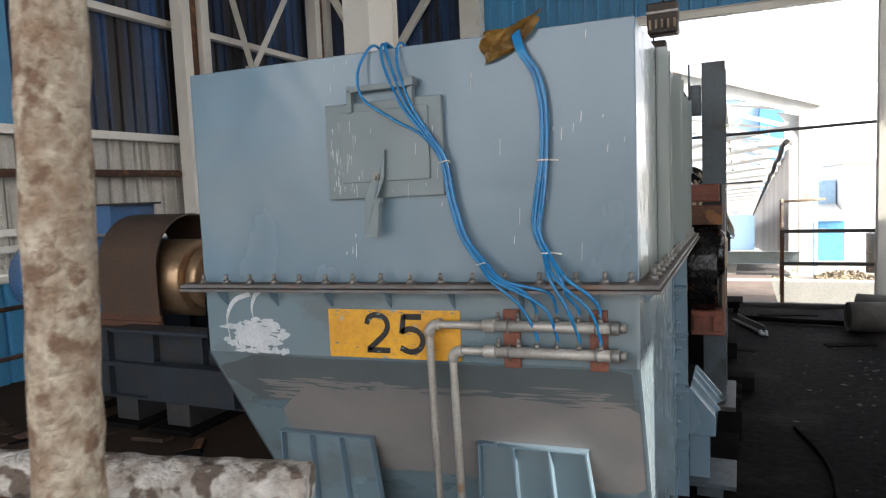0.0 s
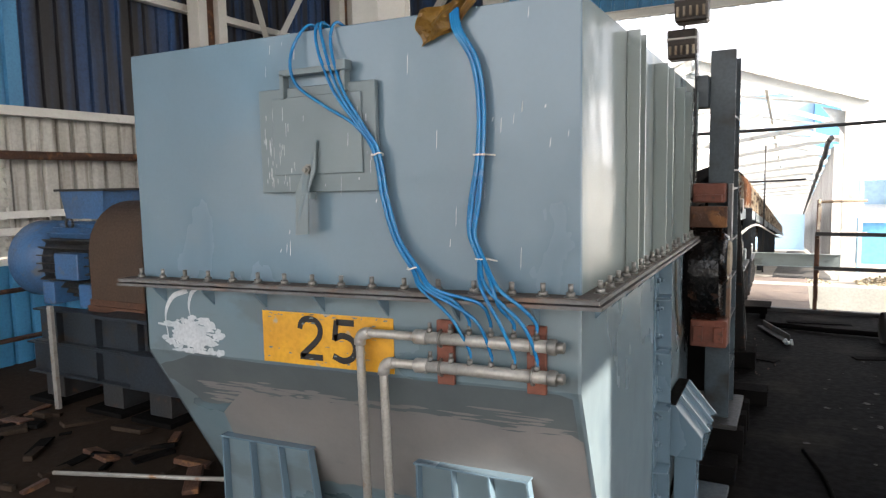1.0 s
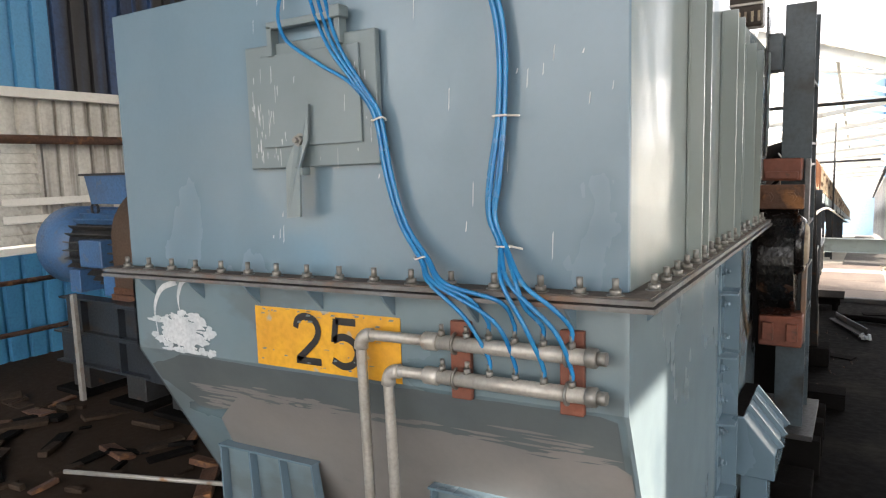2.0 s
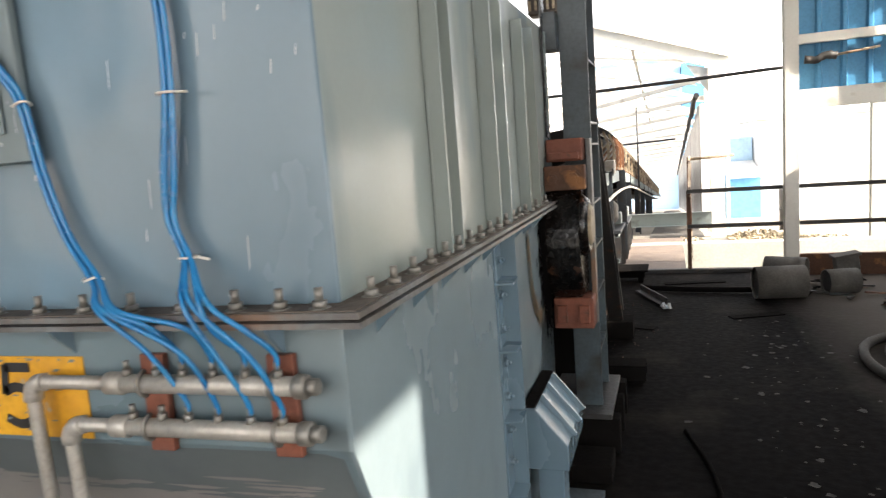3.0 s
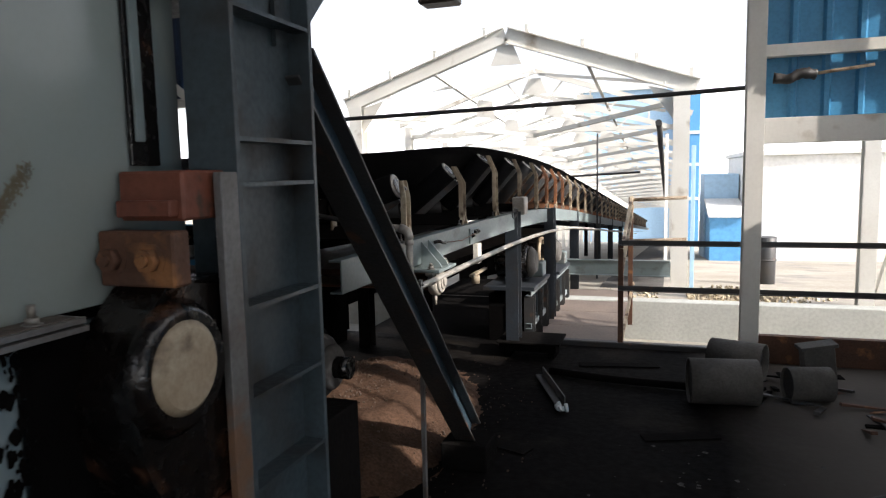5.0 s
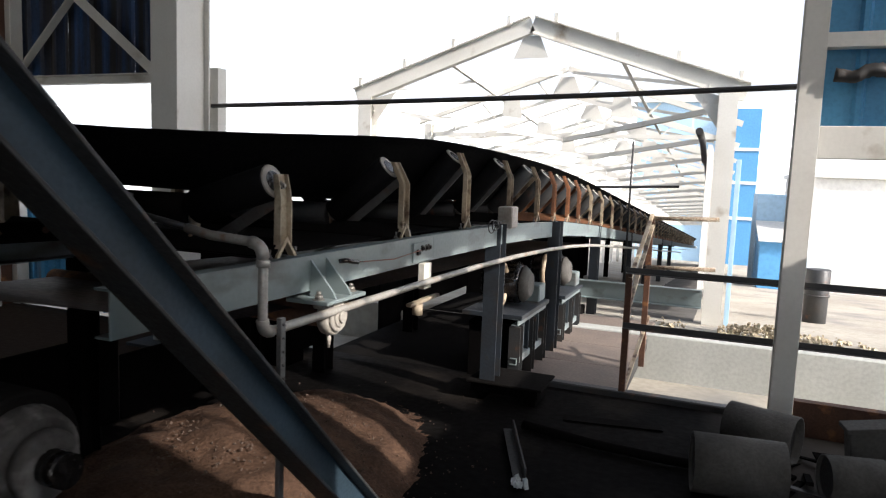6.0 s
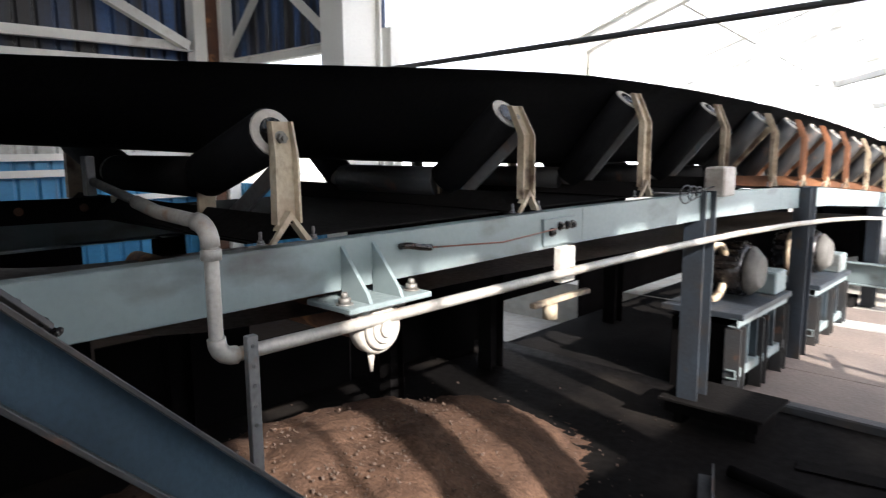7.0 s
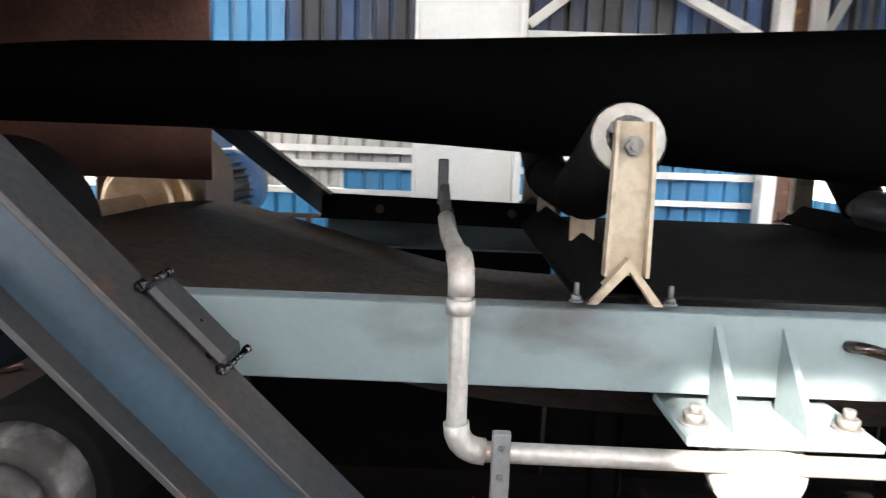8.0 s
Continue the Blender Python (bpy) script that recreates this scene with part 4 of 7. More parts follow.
def Z(z, u=0.0):
    """Heights on the chute, whose flange and foot fall a little away from the corner."""
    return max(0.0, z + 0.044 + u * 0.0189 * (2.345 - z))


def F(u, z, d=0.0):
    """A place on the chute's front: u along it from its corner (to the left below 0), z up, d out of it."""
    return FR + FU * u + FN * d + Vector((0, 0, Z(z, u)))


def lean(z):
    return -0.45 * (1.11 - z) if z < 1.11 else 0.0


def fbox(bm, u0, u1, z0, z1, d0, d1, bev=0.0):
    old = set(bm.verts)
    box(bm, u0, u1, -d1, -d0, z0, z1, bev)
    for v in bm.verts:
        if v not in old:
            v.co = FR + Vector((v.co.x, v.co.y, Z(v.co.z, v.co.x)))


def digit(bm, kind, u0, z0, w, h, s, d):
    """A stencilled figure: an outline swept as flat strokes."""
    if kind == 2:
        c = [(0.02, 0.74), (0.12, 0.92), (0.42, 1.0), (0.78, 0.93), (0.92, 0.74), (0.82, 0.52), (0.45, 0.28), (0.06, 0.06)]
        lines = [curve_pts([(a, b, 0) for a, b in c], 5), [Vector((0.0, 0.05, 0)), Vector((1.0, 0.05, 0))]]
    else:
        lines = [[Vector((0.92, 0.95, 0)), Vector((0.20, 0.95, 0))], [Vector((0.22, 0.99, 0)), Vector((0.12, 0.50, 0))],
                 curve_pts([(0.10, 0.54, 0), (0.45, 0.63, 0), (0.82, 0.54, 0), (0.95, 0.32, 0), (0.80, 0.10, 0), (0.45, 0.02, 0), (0.05, 0.12, 0)], 5)]
    for pts in lines:
        pr = []
        for i, p in enumerate(pts):
            a, b = pts[max(i - 1, 0)], pts[min(i + 1, len(pts) - 1)]
            t = Vector(((b.x - a.x) * w, (b.y - a.y) * h, 0)).normalized()
            n = Vector((-t.y, t.x, 0)) * s / 2
            q = Vector((p.x * w, p.y * h, 0))
            pr.append((bm.verts.new(F(u0 + (q + n).x, z0 + (q + n).y, d)), bm.verts.new(F(u0 + (q - n).x, z0 + (q - n).y, d))))
        for (a, b), (c2, e) in zip(pr, pr[1:]):
            bm.faces.new((a, b, e, c2))


def blot(bm, u, z, ru, rz, d, seed, rough=0.35, n=40):
    """A flat ragged patch of paint."""
    rng = random.Random(seed)
    ph = [rng.uniform(0, 6.28) for _ in range(5)]
    vs = []
    for i in range(n):
        a = 2 * math.pi * i / n
        k = 1 + rough * (0.5 * math.sin(2 * a + ph[0]) + 0.35 * math.sin(5 * a + ph[1]) + 0.3 * math.sin(9 * a + ph[2])) * 0.5 + rng.uniform(-0.06, 0.06)
        vs.append(bm.verts.new(F(u + ru * k * math.cos(a), z + rz * k * math.sin(a), d)))
    bm.faces.new(vs)


def build_chute():
    ch = thing("head_chute", (-1.3, 3.7, 0), "large grey-blue painted steel head chute with bolted flange", "chute")
    t = 0.012
    # upper box: front, sides and top
    bm = BM()
    fbox(bm, LEFT, 0, 1.425, 2.35, -t, 0, 0.003)
    upper = part("front_plate", bm, PAINT, ch, "grey-blue glossy painted steel sheet")
    bm = BM()
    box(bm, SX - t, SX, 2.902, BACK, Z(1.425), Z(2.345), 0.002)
    part("side_plate", bm, PAINT_SIDE, ch, "pale grey side plate, lightened for reflected light")
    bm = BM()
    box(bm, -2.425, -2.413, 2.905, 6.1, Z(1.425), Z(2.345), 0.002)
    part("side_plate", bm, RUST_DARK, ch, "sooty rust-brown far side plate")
    bm = BM()
    prism(bm, [F(LEFT + 0.015, 2.34, -t), F(-0.015, 2.34, -t), (SX - 0.015, BACK, Z(2.34)), (-2.41, BACK, Z(2.34))], (0, 0, -0.01))
    part("top_plate", bm, PAINT, ch)
    bm = BM()
    box(bm, -2.41, -0.46, BACK + 0.01, 6.1, 2.33, 2.34)
    part("hood_plate", bm, PAINT_OLD, ch)
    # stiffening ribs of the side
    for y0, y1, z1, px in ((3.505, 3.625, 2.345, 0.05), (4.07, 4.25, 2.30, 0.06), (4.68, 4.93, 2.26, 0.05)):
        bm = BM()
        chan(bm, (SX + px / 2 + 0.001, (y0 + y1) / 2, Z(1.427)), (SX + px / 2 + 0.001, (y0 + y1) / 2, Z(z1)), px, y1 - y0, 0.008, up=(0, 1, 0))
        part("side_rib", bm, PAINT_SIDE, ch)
    # lower body
    zb = 0.0
    PROUD = Vector((0.0, -0.002, 0))
    lo = lambda u, z: F(u, z, lean(z))
    bm = BM()
    prism(bm, [F(LEFT - 0.005, 1.11), F(0, 1.11), F(0, 1.395), F(LEFT - 0.005, 1.395)], -FN * t)
    part("lower_front", bm, PAINT_LOW, ch, "dull grey-blue lower front with grey touch-up patches")
    bm = BM()
    prism(bm, [lo(LEFT + 0.19, zb), lo(0, zb), lo(0, 1.11), lo(LEFT - 0.005, 1.11)], -FN * t)
    part("sloping_front", bm, PAINT_LOW, ch, "sloping lower front, patched with grey primer")
    bm = BM()
    a = [lo(0, zb) + PROUD, lo(0, 1.11) + PROUD, F(0, 1.395) + PROUD, Vector((SX, 5.06, Z(1.395))), Vector((SX, 5.06, 1.0)), Vector((SX, 4.7, zb))]
    prism(bm, [p + Vector((0.002, 0, 0)) for p in a], (-t, 0, 0))
    part("lower_side", bm, PAINT_MID, ch)
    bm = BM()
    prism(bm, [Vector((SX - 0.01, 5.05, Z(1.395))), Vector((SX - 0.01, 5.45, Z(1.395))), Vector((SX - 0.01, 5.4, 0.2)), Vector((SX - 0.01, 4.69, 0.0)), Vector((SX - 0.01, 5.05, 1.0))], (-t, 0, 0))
    part("rear_side", bm, PAINT_OLD, ch, "dark rear side plate below the pulley")
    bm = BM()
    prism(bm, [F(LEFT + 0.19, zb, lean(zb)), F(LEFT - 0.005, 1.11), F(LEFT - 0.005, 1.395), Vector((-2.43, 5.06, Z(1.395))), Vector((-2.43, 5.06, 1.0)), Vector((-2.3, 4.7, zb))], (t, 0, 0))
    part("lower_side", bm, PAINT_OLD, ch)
    # flange: two plates
    for z0, z1, name in ((1.395, 1.407, "flange_lower"), (1.412, 1.425, "flange_upper")):
        bm = BM()
        e = 0.085 if name == "flange_lower" else 0.078
        prism(bm, [F(LEFT - 0.075, z0, e), F(e, z0, e), Vector((SX + e, 5.18, Z(z0))), Vector((SX, 5.18, Z(z0))), F(0, z0, -0.002), F(LEFT, z0, -0.002), F(LEFT - 0.075, z0, -0.002)], (0, 0, z1 - z0))
        part("flange", bm, FLANGE_M, ch, "rust-edged bolted flange")
    bmb = BM()
    bolt(bmb, (0, 0, 0), (0, 0, 1), 0.0138, 0.044)
    bolt_me = finish(bmb, "bolt", BOLT)
    us = [LEFT + 0.04 + i * 0.1335 for i in range(14)] + [-0.11, -0.02]
    for i, u in enumerate(us):
        p = F(u, 1.4255, 0.045)
        share("bolt", bolt_me, ch, p, 0.4 * i)
    for i in range(18):
        share("bolt", bolt_me, ch, (SX + 0.045, 2.95 + i * 0.125, Z(1.4255)), 0.7 * i)
    # gussets under the flange
    bmg = BM()
    prism(bmg, [(0, 0, 0), (0, -0.07, 0), (0, -0.05, -0.025), (0, 0, -0.075)], (0.008, 0, 0))
    g_me = finish(bmg, "gusset", PAINT)
    for i in range(7):
        share("gusset", g_me, ch, F(LEFT + 0.13 + 0.286 * i, 1.395, 0), math.atan2(FU.y, FU.x))
    for i in range(9):
        share("gusset", g_me, ch, (SX, 3.05 + i * 0.235, Z(1.395)), radians(90))
    # joint angle down the side, with bolts and lugs
    bm = BM()
    box(bm, SX + 0.001, SX + 0.01, 4.12, 4.29, 0.1, Z(1.39), 0.001)
    box(bm, SX + 0.01, SX + 0.07, 4.215, 4.223, 0.1, Z(1.39))
    part("joint_angle", bm, PAINT, ch)
    for i in range(9):
        bm = BM()
        bolt(bm, (SX + 0.01, 4.165, 0.26 + 0.135 * i), (1, 0, 0), 0.013, 0.03)
        part("bolt", bm, PAINT, ch)
    for z in (0.40, 0.71, 0.99, 1.25):
        bm = BM()
        prism(bm, [(SX + 0.01, 4.10, z), (SX + 0.075, 4.12, z), (SX + 0.075, 4.21, z + 0.01), (SX + 0.01, 4.21, z + 0.01)], (0, 0, 0.008))
        part("lug", bm, PAINT, ch)
    # fins of the two stiffeners on the sloping front
    for u0, u1, n, zt in ((-1.71, -1.22, 4, 0.70), (-0.685, -0.235, 4, 0.725)):
        bm = BM()
        box_d = 0.05
        prism(bm, [lo(u0 - 0.01, zt), lo(u1 + 0.01, zt), F(u1 + 0.01, zt, lean(zt) + box_d), F(u0 - 0.01, zt, lean(zt) + box_d)], (0, 0, 0.008))
        part("stiffener_cap", bm, PAINT, ch)
        # the darker lower paint stands for shade on this plate
        bm = BM()
        prism(bm, [F(u0, zt, lean(zt) + 0.012), F(u1, zt, lean(zt) + 0.012), F(u1 + 0.1, 0.02, lean(zt) + 0.0), F(u0, 0.02, lean(zt) + 0.0)], -FN * 0.008)
        part("stiffener_plate", bm, PAINT_LOW, ch)
        for k in range(n):
            u = u0 + (u1 - u0) * k / (n - 1)
            du = 0.10 * k / (n - 1)
            bm = BM()
            prism(bm, [F(u, zt, lean(zt) + 0.014), F(u, zt, lean(zt) + box_d), F(u + du, 0.02, lean(zt) + box_d), F(u + du, 0.02, lean(zt) + 0.003)], FU * 0.008)
            part("fin", bm, PAINT, ch)
    # inspection hatch
    part_hatch(ch)
    # white splash with a brushed loop, and scraped flecks
    bm = BM()
    rw = random.Random(3)
    for i in range(150):
        u, z = rw.gauss(-1.70, 0.075), rw.gauss(1.19, 0.036)
        blot(bm, min(max(u, -1.88), -1.55), min(max(z, 1.12), 1.29), rw.uniform(0.006, 0.045), rw.uniform(0.004, 0.014), 0.002 + 0.00004 * i, i, 0.7, 14)
    part("white_patch", bm, CHALK, ch, "splash of white primer")
    bm = BM()
    for ctrl in ([(-1.86, 1.17), (-1.87, 1.27), (-1.82, 1.345), (-1.73, 1.375)], [(-1.71, 1.24), (-1.725, 1.31), (-1.70, 1.37), (-1.66, 1.395)]):
        pts = curve_pts([F(u, z, 0.0025) for u, z in ctrl], 6)
        w = 0.010
        pr = [(bm.verts.new(p + Vector((0, 0, w))), bm.verts.new(p - Vector((0, 0, w)) + FU * w)) for p in pts]
        for (a1, b1), (c1, d1) in zip(pr, pr[1:]):
            bm.faces.new((a1, b1, d1, c1))
    part("brush_loop", bm, CHALK, ch)
    rng = random.Random(5)
    bm = BM()
    for i in range(34):
        u = rng.choice((rng.uniform(-1.2, -0.05), rng.uniform(-0.5, -0.03), rng.uniform(-1.24, -1.1)))
        z = rng.uniform(1.75, 2.32) if rng.random() < 0.8 else rng.uniform(1.5, 1.8)
        L, w = rng.choice((0.004, 0.008, 0.014, 0.022, 0.034)) * rng.uniform(0.7, 1.2), rng.uniform(0.001, 0.0024)
        d = 0.042 if -1.165 < u < -0.785 and 1.84 < z < 2.12 else 0.0315 if -1.235 < u < -0.735 and 1.78 < z < 2.17 else 0.0015
        vs = [bm.verts.new(F(u + a1, z + b1, d)) for a1, b1 in ((-w, -L), (w, -L * 0.7), (w * 1.2 + 0.002, L), (-w * 0.3 + 0.002, L * 0.8))]
        bm.faces.new(vs)
    for i in range(46):
        u = rng.choice((rng.uniform(-1.24, -1.18), rng.gauss(-1.135, 0.03), rng.uniform(-1.165, -0.98), rng.uniform(-0.80, -0.74)))
        z = rng.uniform(1.80, 2.06) if u < -1.1 or u > -0.84 else rng.uniform(1.845, 1.875)
        L, w = rng.uniform(0.006, 0.034) * (1.0 if u < -1.1 else 0.5), rng.uniform(0.0010, 0.0030)
        d = 0.0412 if -1.170 < u < -0.785 and z - L > 1.838 else 0.0315
        bm.faces.new([bm.verts.new(F(u + a1, z + b1, d)) for a1, b1 in ((-w * 0.5, -L), (w * 0.6, -L * 0.8), (w, L * 0.7), (0.0, L), (-w, L * 0.6))])
    tagged(part("fleck", bm, CHALK, ch, "scratches and drips of pale paint"), kind="stuff")
    # grey touch-up bands of primer on the sloping front
    for name, mt, d0, za, zb2, ua, ub, sd in (("dark_touch_up", PRIMER_DARK, 0.0015, 0.905, 1.098, LEFT + 0.03, -0.03, 4), ("grey_touch_up", PRIMER, 0.0025, 0.52, 0.945, -1.68, -0.015, 9)):
        bm = BM()
        n = 44
        top, bot = [], []
        for i in range(n + 1):
            u = ua + (ub - ua) * i / n
            f1 = 0.05 * noise.noise(Vector((u * 2.1, sd, 0))) + 0.014 * noise.noise(Vector((u * 13, sd, 3)))
            f2 = 0.09 * noise.noise(Vector((u * 2.6, sd, 7))) + 0.02 * noise.noise(Vector((u * 17, sd, 1)))
            e = min(1.0, i / 5, 0.8 + (n - i) / 5)
            zt, zl = (zb2 + (f1 if name == "grey_touch_up" else 0.25 * f1)), za + f2
            mid = (zt + zl) / 2
            zt, zl = mid + (zt - mid) * (0.35 + 0.65 * e), mid + (zl - mid) * (0.35 + 0.65 * e)
            uu = max(u, LEFT + 0.02 + (1.11 - zl) * 0.175)
            top.append(bm.verts.new(F(max(u, LEFT + 0.02 + (1.11 - zt) * 0.175), min(zt, 1.105), lean(min(zt, 1.105)) + d0)))
            bot.append(bm.verts.new(F(uu, zl, lean(zl) + d0)))
        for i in range(n):
            bm.faces.new((top[i], top[i + 1], bot[i + 1], bot[i]))
        part(name, bm, mt, ch, "ragged patch of grey touch-up primer")
    rb = random.Random(17)
    bm = BM()
    for i in range(120):
        u, z = rb.uniform(-1.70, -0.10), rb.gauss(0.945, 0.028)
        L, w = rb.uniform(0.02, 0.12), rb.uniform(0.002, 0.008)
        z = min(z, 1.08)
        vs = [(u - L, z), (u - L * 0.4, z - w), (u + L * 0.6, z - w * 0.7), (u + L, z + w * 0.2), (u + L * 0.3, z + w), (u - L * 0.7, z + w * 0.6)]
        bm.faces.new([bm.verts.new(F(max(a1, LEFT + 0.05 + (1.11 - b1) * 0.175), b1, lean(b1) + 0.003 + 0.00001 * i)) for a1, b1 in vs])
    tagged(part("brush_streak", bm, PRIMER, ch, "brushed streaks of grey primer"), kind="stuff")
    # brown dirt lying on the flange
    bm = BM()
    prism(bm, [F(LEFT - 0.065, 1.4252, 0.07), F(0.068, 1.4252, 0.07), Vector((SX + 0.07, 5.16, Z(1.4252))), Vector((SX + 0.001, 5.16, Z(1.4252))), F(0, 1.4252, 0.001), F(LEFT - 0.065, 1.4252, 0.001)], (0, 0, 0.0025))
    part("flange_dirt", bm, FLANGE_DUST, ch, "brown dirt lying on the flange")
    # number plate
    bm = BM()
    fbox(bm, -1.305, -0.69, 1.112, 1.314, 0.001, 0.004)
    pl = part("number_plate", bm, YELLOW, ch, "yellow painted panel with a black 25")
    bm = BM()
    digit(bm, 2, -1.118, 1.138, 0.11, 0.155, 0.024, 0.0065)
    part("figure", bm, BLACK, pl)
    bm = BM()
    digit(bm, 5, -0.965, 1.14, 0.115, 0.155, 0.024, 0.0065)
    part("figure", bm, BLACK, pl)
    bm = BM()
    for i in range(46):
        edge = rng.random()
        u, z = (rng.uniform(-1.27, -0.72), rng.gauss(1.308, 0.004)) if edge < 0.4 else (rng.gauss(-1.27, 0.008), rng.uniform(1.12, 1.30)) if edge < 0.6 else (rng.uniform(-1.26, -0.75), rng.uniform(1.12, 1.30))
        L, w = rng.uniform(0.003, 0.014), rng.uniform(0.001, 0.004)
        bm.faces.new([bm.verts.new(F(u + a1, min(z + b1, 1.3115), 0.0072)) for a1, b1 in ((-L, -w), (L * 0.6, -w * 0.8), (L, w * 0.6), (-L * 0.4, w))])
    tagged(part("scuff", bm, HATCH_M, pl, "grey scuffs through the yellow paint"), kind="stuff")
    # rust weeps and grease on the rear side, by the shaft
    rs = random.Random(8)
    for name, mt, lab, ctrl, w, off, n, rr in (
            ("rust_weep", WEEP, "soft brown-yellow rust weep", [(4.77, 1.34), (4.79, 1.16), (4.86, 1.01), (4.97, 0.92), (5.10, 0.90), (5.18, 0.94)], 0.019, 0.0012, 5200, (0.001, 0.0055)),
            ("rust_weep", WEEP, "soft brown-yellow rust weep", [(5.02, 1.66), (5.07, 1.72), (5.13, 1.79)], 0.009, 0.0012, 700, (0.001, 0.004)),
            ("grease_splash", BLACKENED, "black grease thrown round the shaft", [(5.20, 0.86), (5.17, 1.05), (5.15, 1.22), (5.17, 1.44), (5.24, 1.2), (5.27, 1.0), (5.30, 1.3)], 0.050, 0.006, 4200, (0.002, 0.018))):
        pts = curve_pts([(0, y, z) for y, z in ctrl], 12)
        bm = BM()
        for i in range(n):
            p = rs.choice(pts)
            cy, cz = p.y + rs.gauss(0, w), p.z + rs.gauss(0, w)
            if cz > Z(1.385) and name == "grease_splash":
                continue
            r = rs.uniform(*rr)
            ph = rs.uniform(0, 6)
            bm.faces.new([bm.verts.new((SX + off + 0.0000015 * i, min(cy + r * (0.7 + 0.3 * math.sin(2 * t2 + ph)) * math.cos(t2), 5.40), cz + r * 1.25 * math.sin(t2))) for t2 in [k * math.pi / 5 for k in range(10)]])
        part(name, bm, mt, ch, lab)
    return ch


def part_hatch(ch):
    bm = BM()
    fbox(bm, -1.25, -0.722, 1.77, 2.15, 0.008, 0.030, 0.003)
    h = part("hatch_frame", bm, HATCH_M, ch, "bolted inspection hatch in the same paint")
    bm = BM()
    fbox(bm, -1.175, -0.777, 1.835, 2.115, 0.032, 0.040, 0.002)
    part("hatch_door", bm, HATCH_M, h)
    bm = BM()
    fbox(bm, -1.13, -0.835, 2.19, 2.212, 0.02, 0.05, 0.002)
    fbox(bm, -1.13, -1.11, 2.11, 2.20, 0.015, 0.05, 0.002)
    fbox(bm, -0.855, -0.835, 2.12, 2.20, 0.015, 0.05, 0.002)
    fbox(bm, -0.865, -0.825, 2.19, 2.225, 0.015, 0.06, 0.003)
    part("hatch_handle", bm, HATCH_M, h, "welded handle bar")
    bm = BM()
    prism(bm, [F(-1.02, 1.955, 0.048), F(-0.965, 1.955, 0.048), F(-0.970, 1.85, 0.052), F(-0.996, 1.775, 0.065), F(-1.004, 1.62, 0.065), F(-1.062, 1.615, 0.065), F(-1.052, 1.775, 0.065), F(-1.022, 1.85, 0.052)], FN * 0.008)
    part("hatch_lever", bm, HATCH_M, h, "bent flat closing lever")
    bm = BM()
    bolt(bm, F(-1.0, 1.85, 0.058), FN, 0.014, 0.03)
    part("pivot", bm, BOLT, h)
    bm = BM()
    fbox(bm, -1.025, -0.99, 1.745, 1.77, 0.03, 0.07, 0.003)
    part("keeper", bm, HATCH_M, h)
    return h


def build_manifold():
    m = thing("grease_manifold", F(-0.3, 1.1, 0.04), "galvanised double pipe manifold on red-brown brackets", "pipe manifold")
    for u in (-0.472, -0.142):
        bm = BM()
        fbox(bm, u - 0.032, u + 0.032, 1.10, 1.325, 0.003, 0.022, 0.002)
        b = part("bracket", bm, RED_OXIDE, m, "rusty red-oxide bracket plate")
        for z in (1.268, 1.168):
            bm = BM()
            pts = [F(u + 0.0, z + 0.028 * math.sin(a), 0.045 + 0.028 * math.cos(a)) for a in [k * math.pi / 8 - math.pi / 2 for k in range(9)]]
            tube(bm, pts, 0.005, 6)
            part("clamp", bm, BOLT, b)
    for z, uL, zl in ((1.268, -0.806, 1.0), (1.168, -0.708, 1.0)):
        bm = BM()
        corner = F(uL, z, 0.05)
        down = F(uL + 0.030, 0.0, 0.05)
        pts = [F(-0.55, z, 0.05)] + bent(F(-0.55, z, 0.05), corner, down, 0.035) + [down]
        tube(bm, pts, 0.0165, 10, 0.05, 30)
        part("pipe", bm, GALV, m, "long rust-freckled galvanised pipe")
        bm = BM()
        e = bent(F(-0.55, z, 0.05), corner, down, 0.045)
        tube(bm, e, 0.022, 10)
        part("elbow", bm, GALV, m)
        bm = BM()
        cyl(bm, F(-0.555, z, 0.05), F(-0.085, z, 0.05), 0.021, 14)
        cyl(bm, F(-0.575, z, 0.05), F(-0.525, z, 0.05), 0.026, 14, bev=0.004)
        part("header", bm, GALV, m)
        bm = BM()
        cyl(bm, F(-0.092, z, 0.05), F(-0.062, z, 0.05), 0.026, 14, bev=0.004)
        cyl(bm, F(-0.062, z, 0.05), F(-0.039, z, 0.05), 0.018, 6)
        part("end_cap", bm, BOLT, m)
        for u in (-0.515, -0.435, -0.365, -0.288, -0.207, -0.130):
            bm = BM()
            p = F(u, z + 0.018, 0.05)
            cyl(bm, p, p + Vector((0, 0, 0.016)), 0.011, 6)
            cyl(bm, p + Vector((0, 0, 0.016)), p + Vector((0, 0, 0.034)), 0.007, 8)
            part("fitting", bm, BOLT, m)


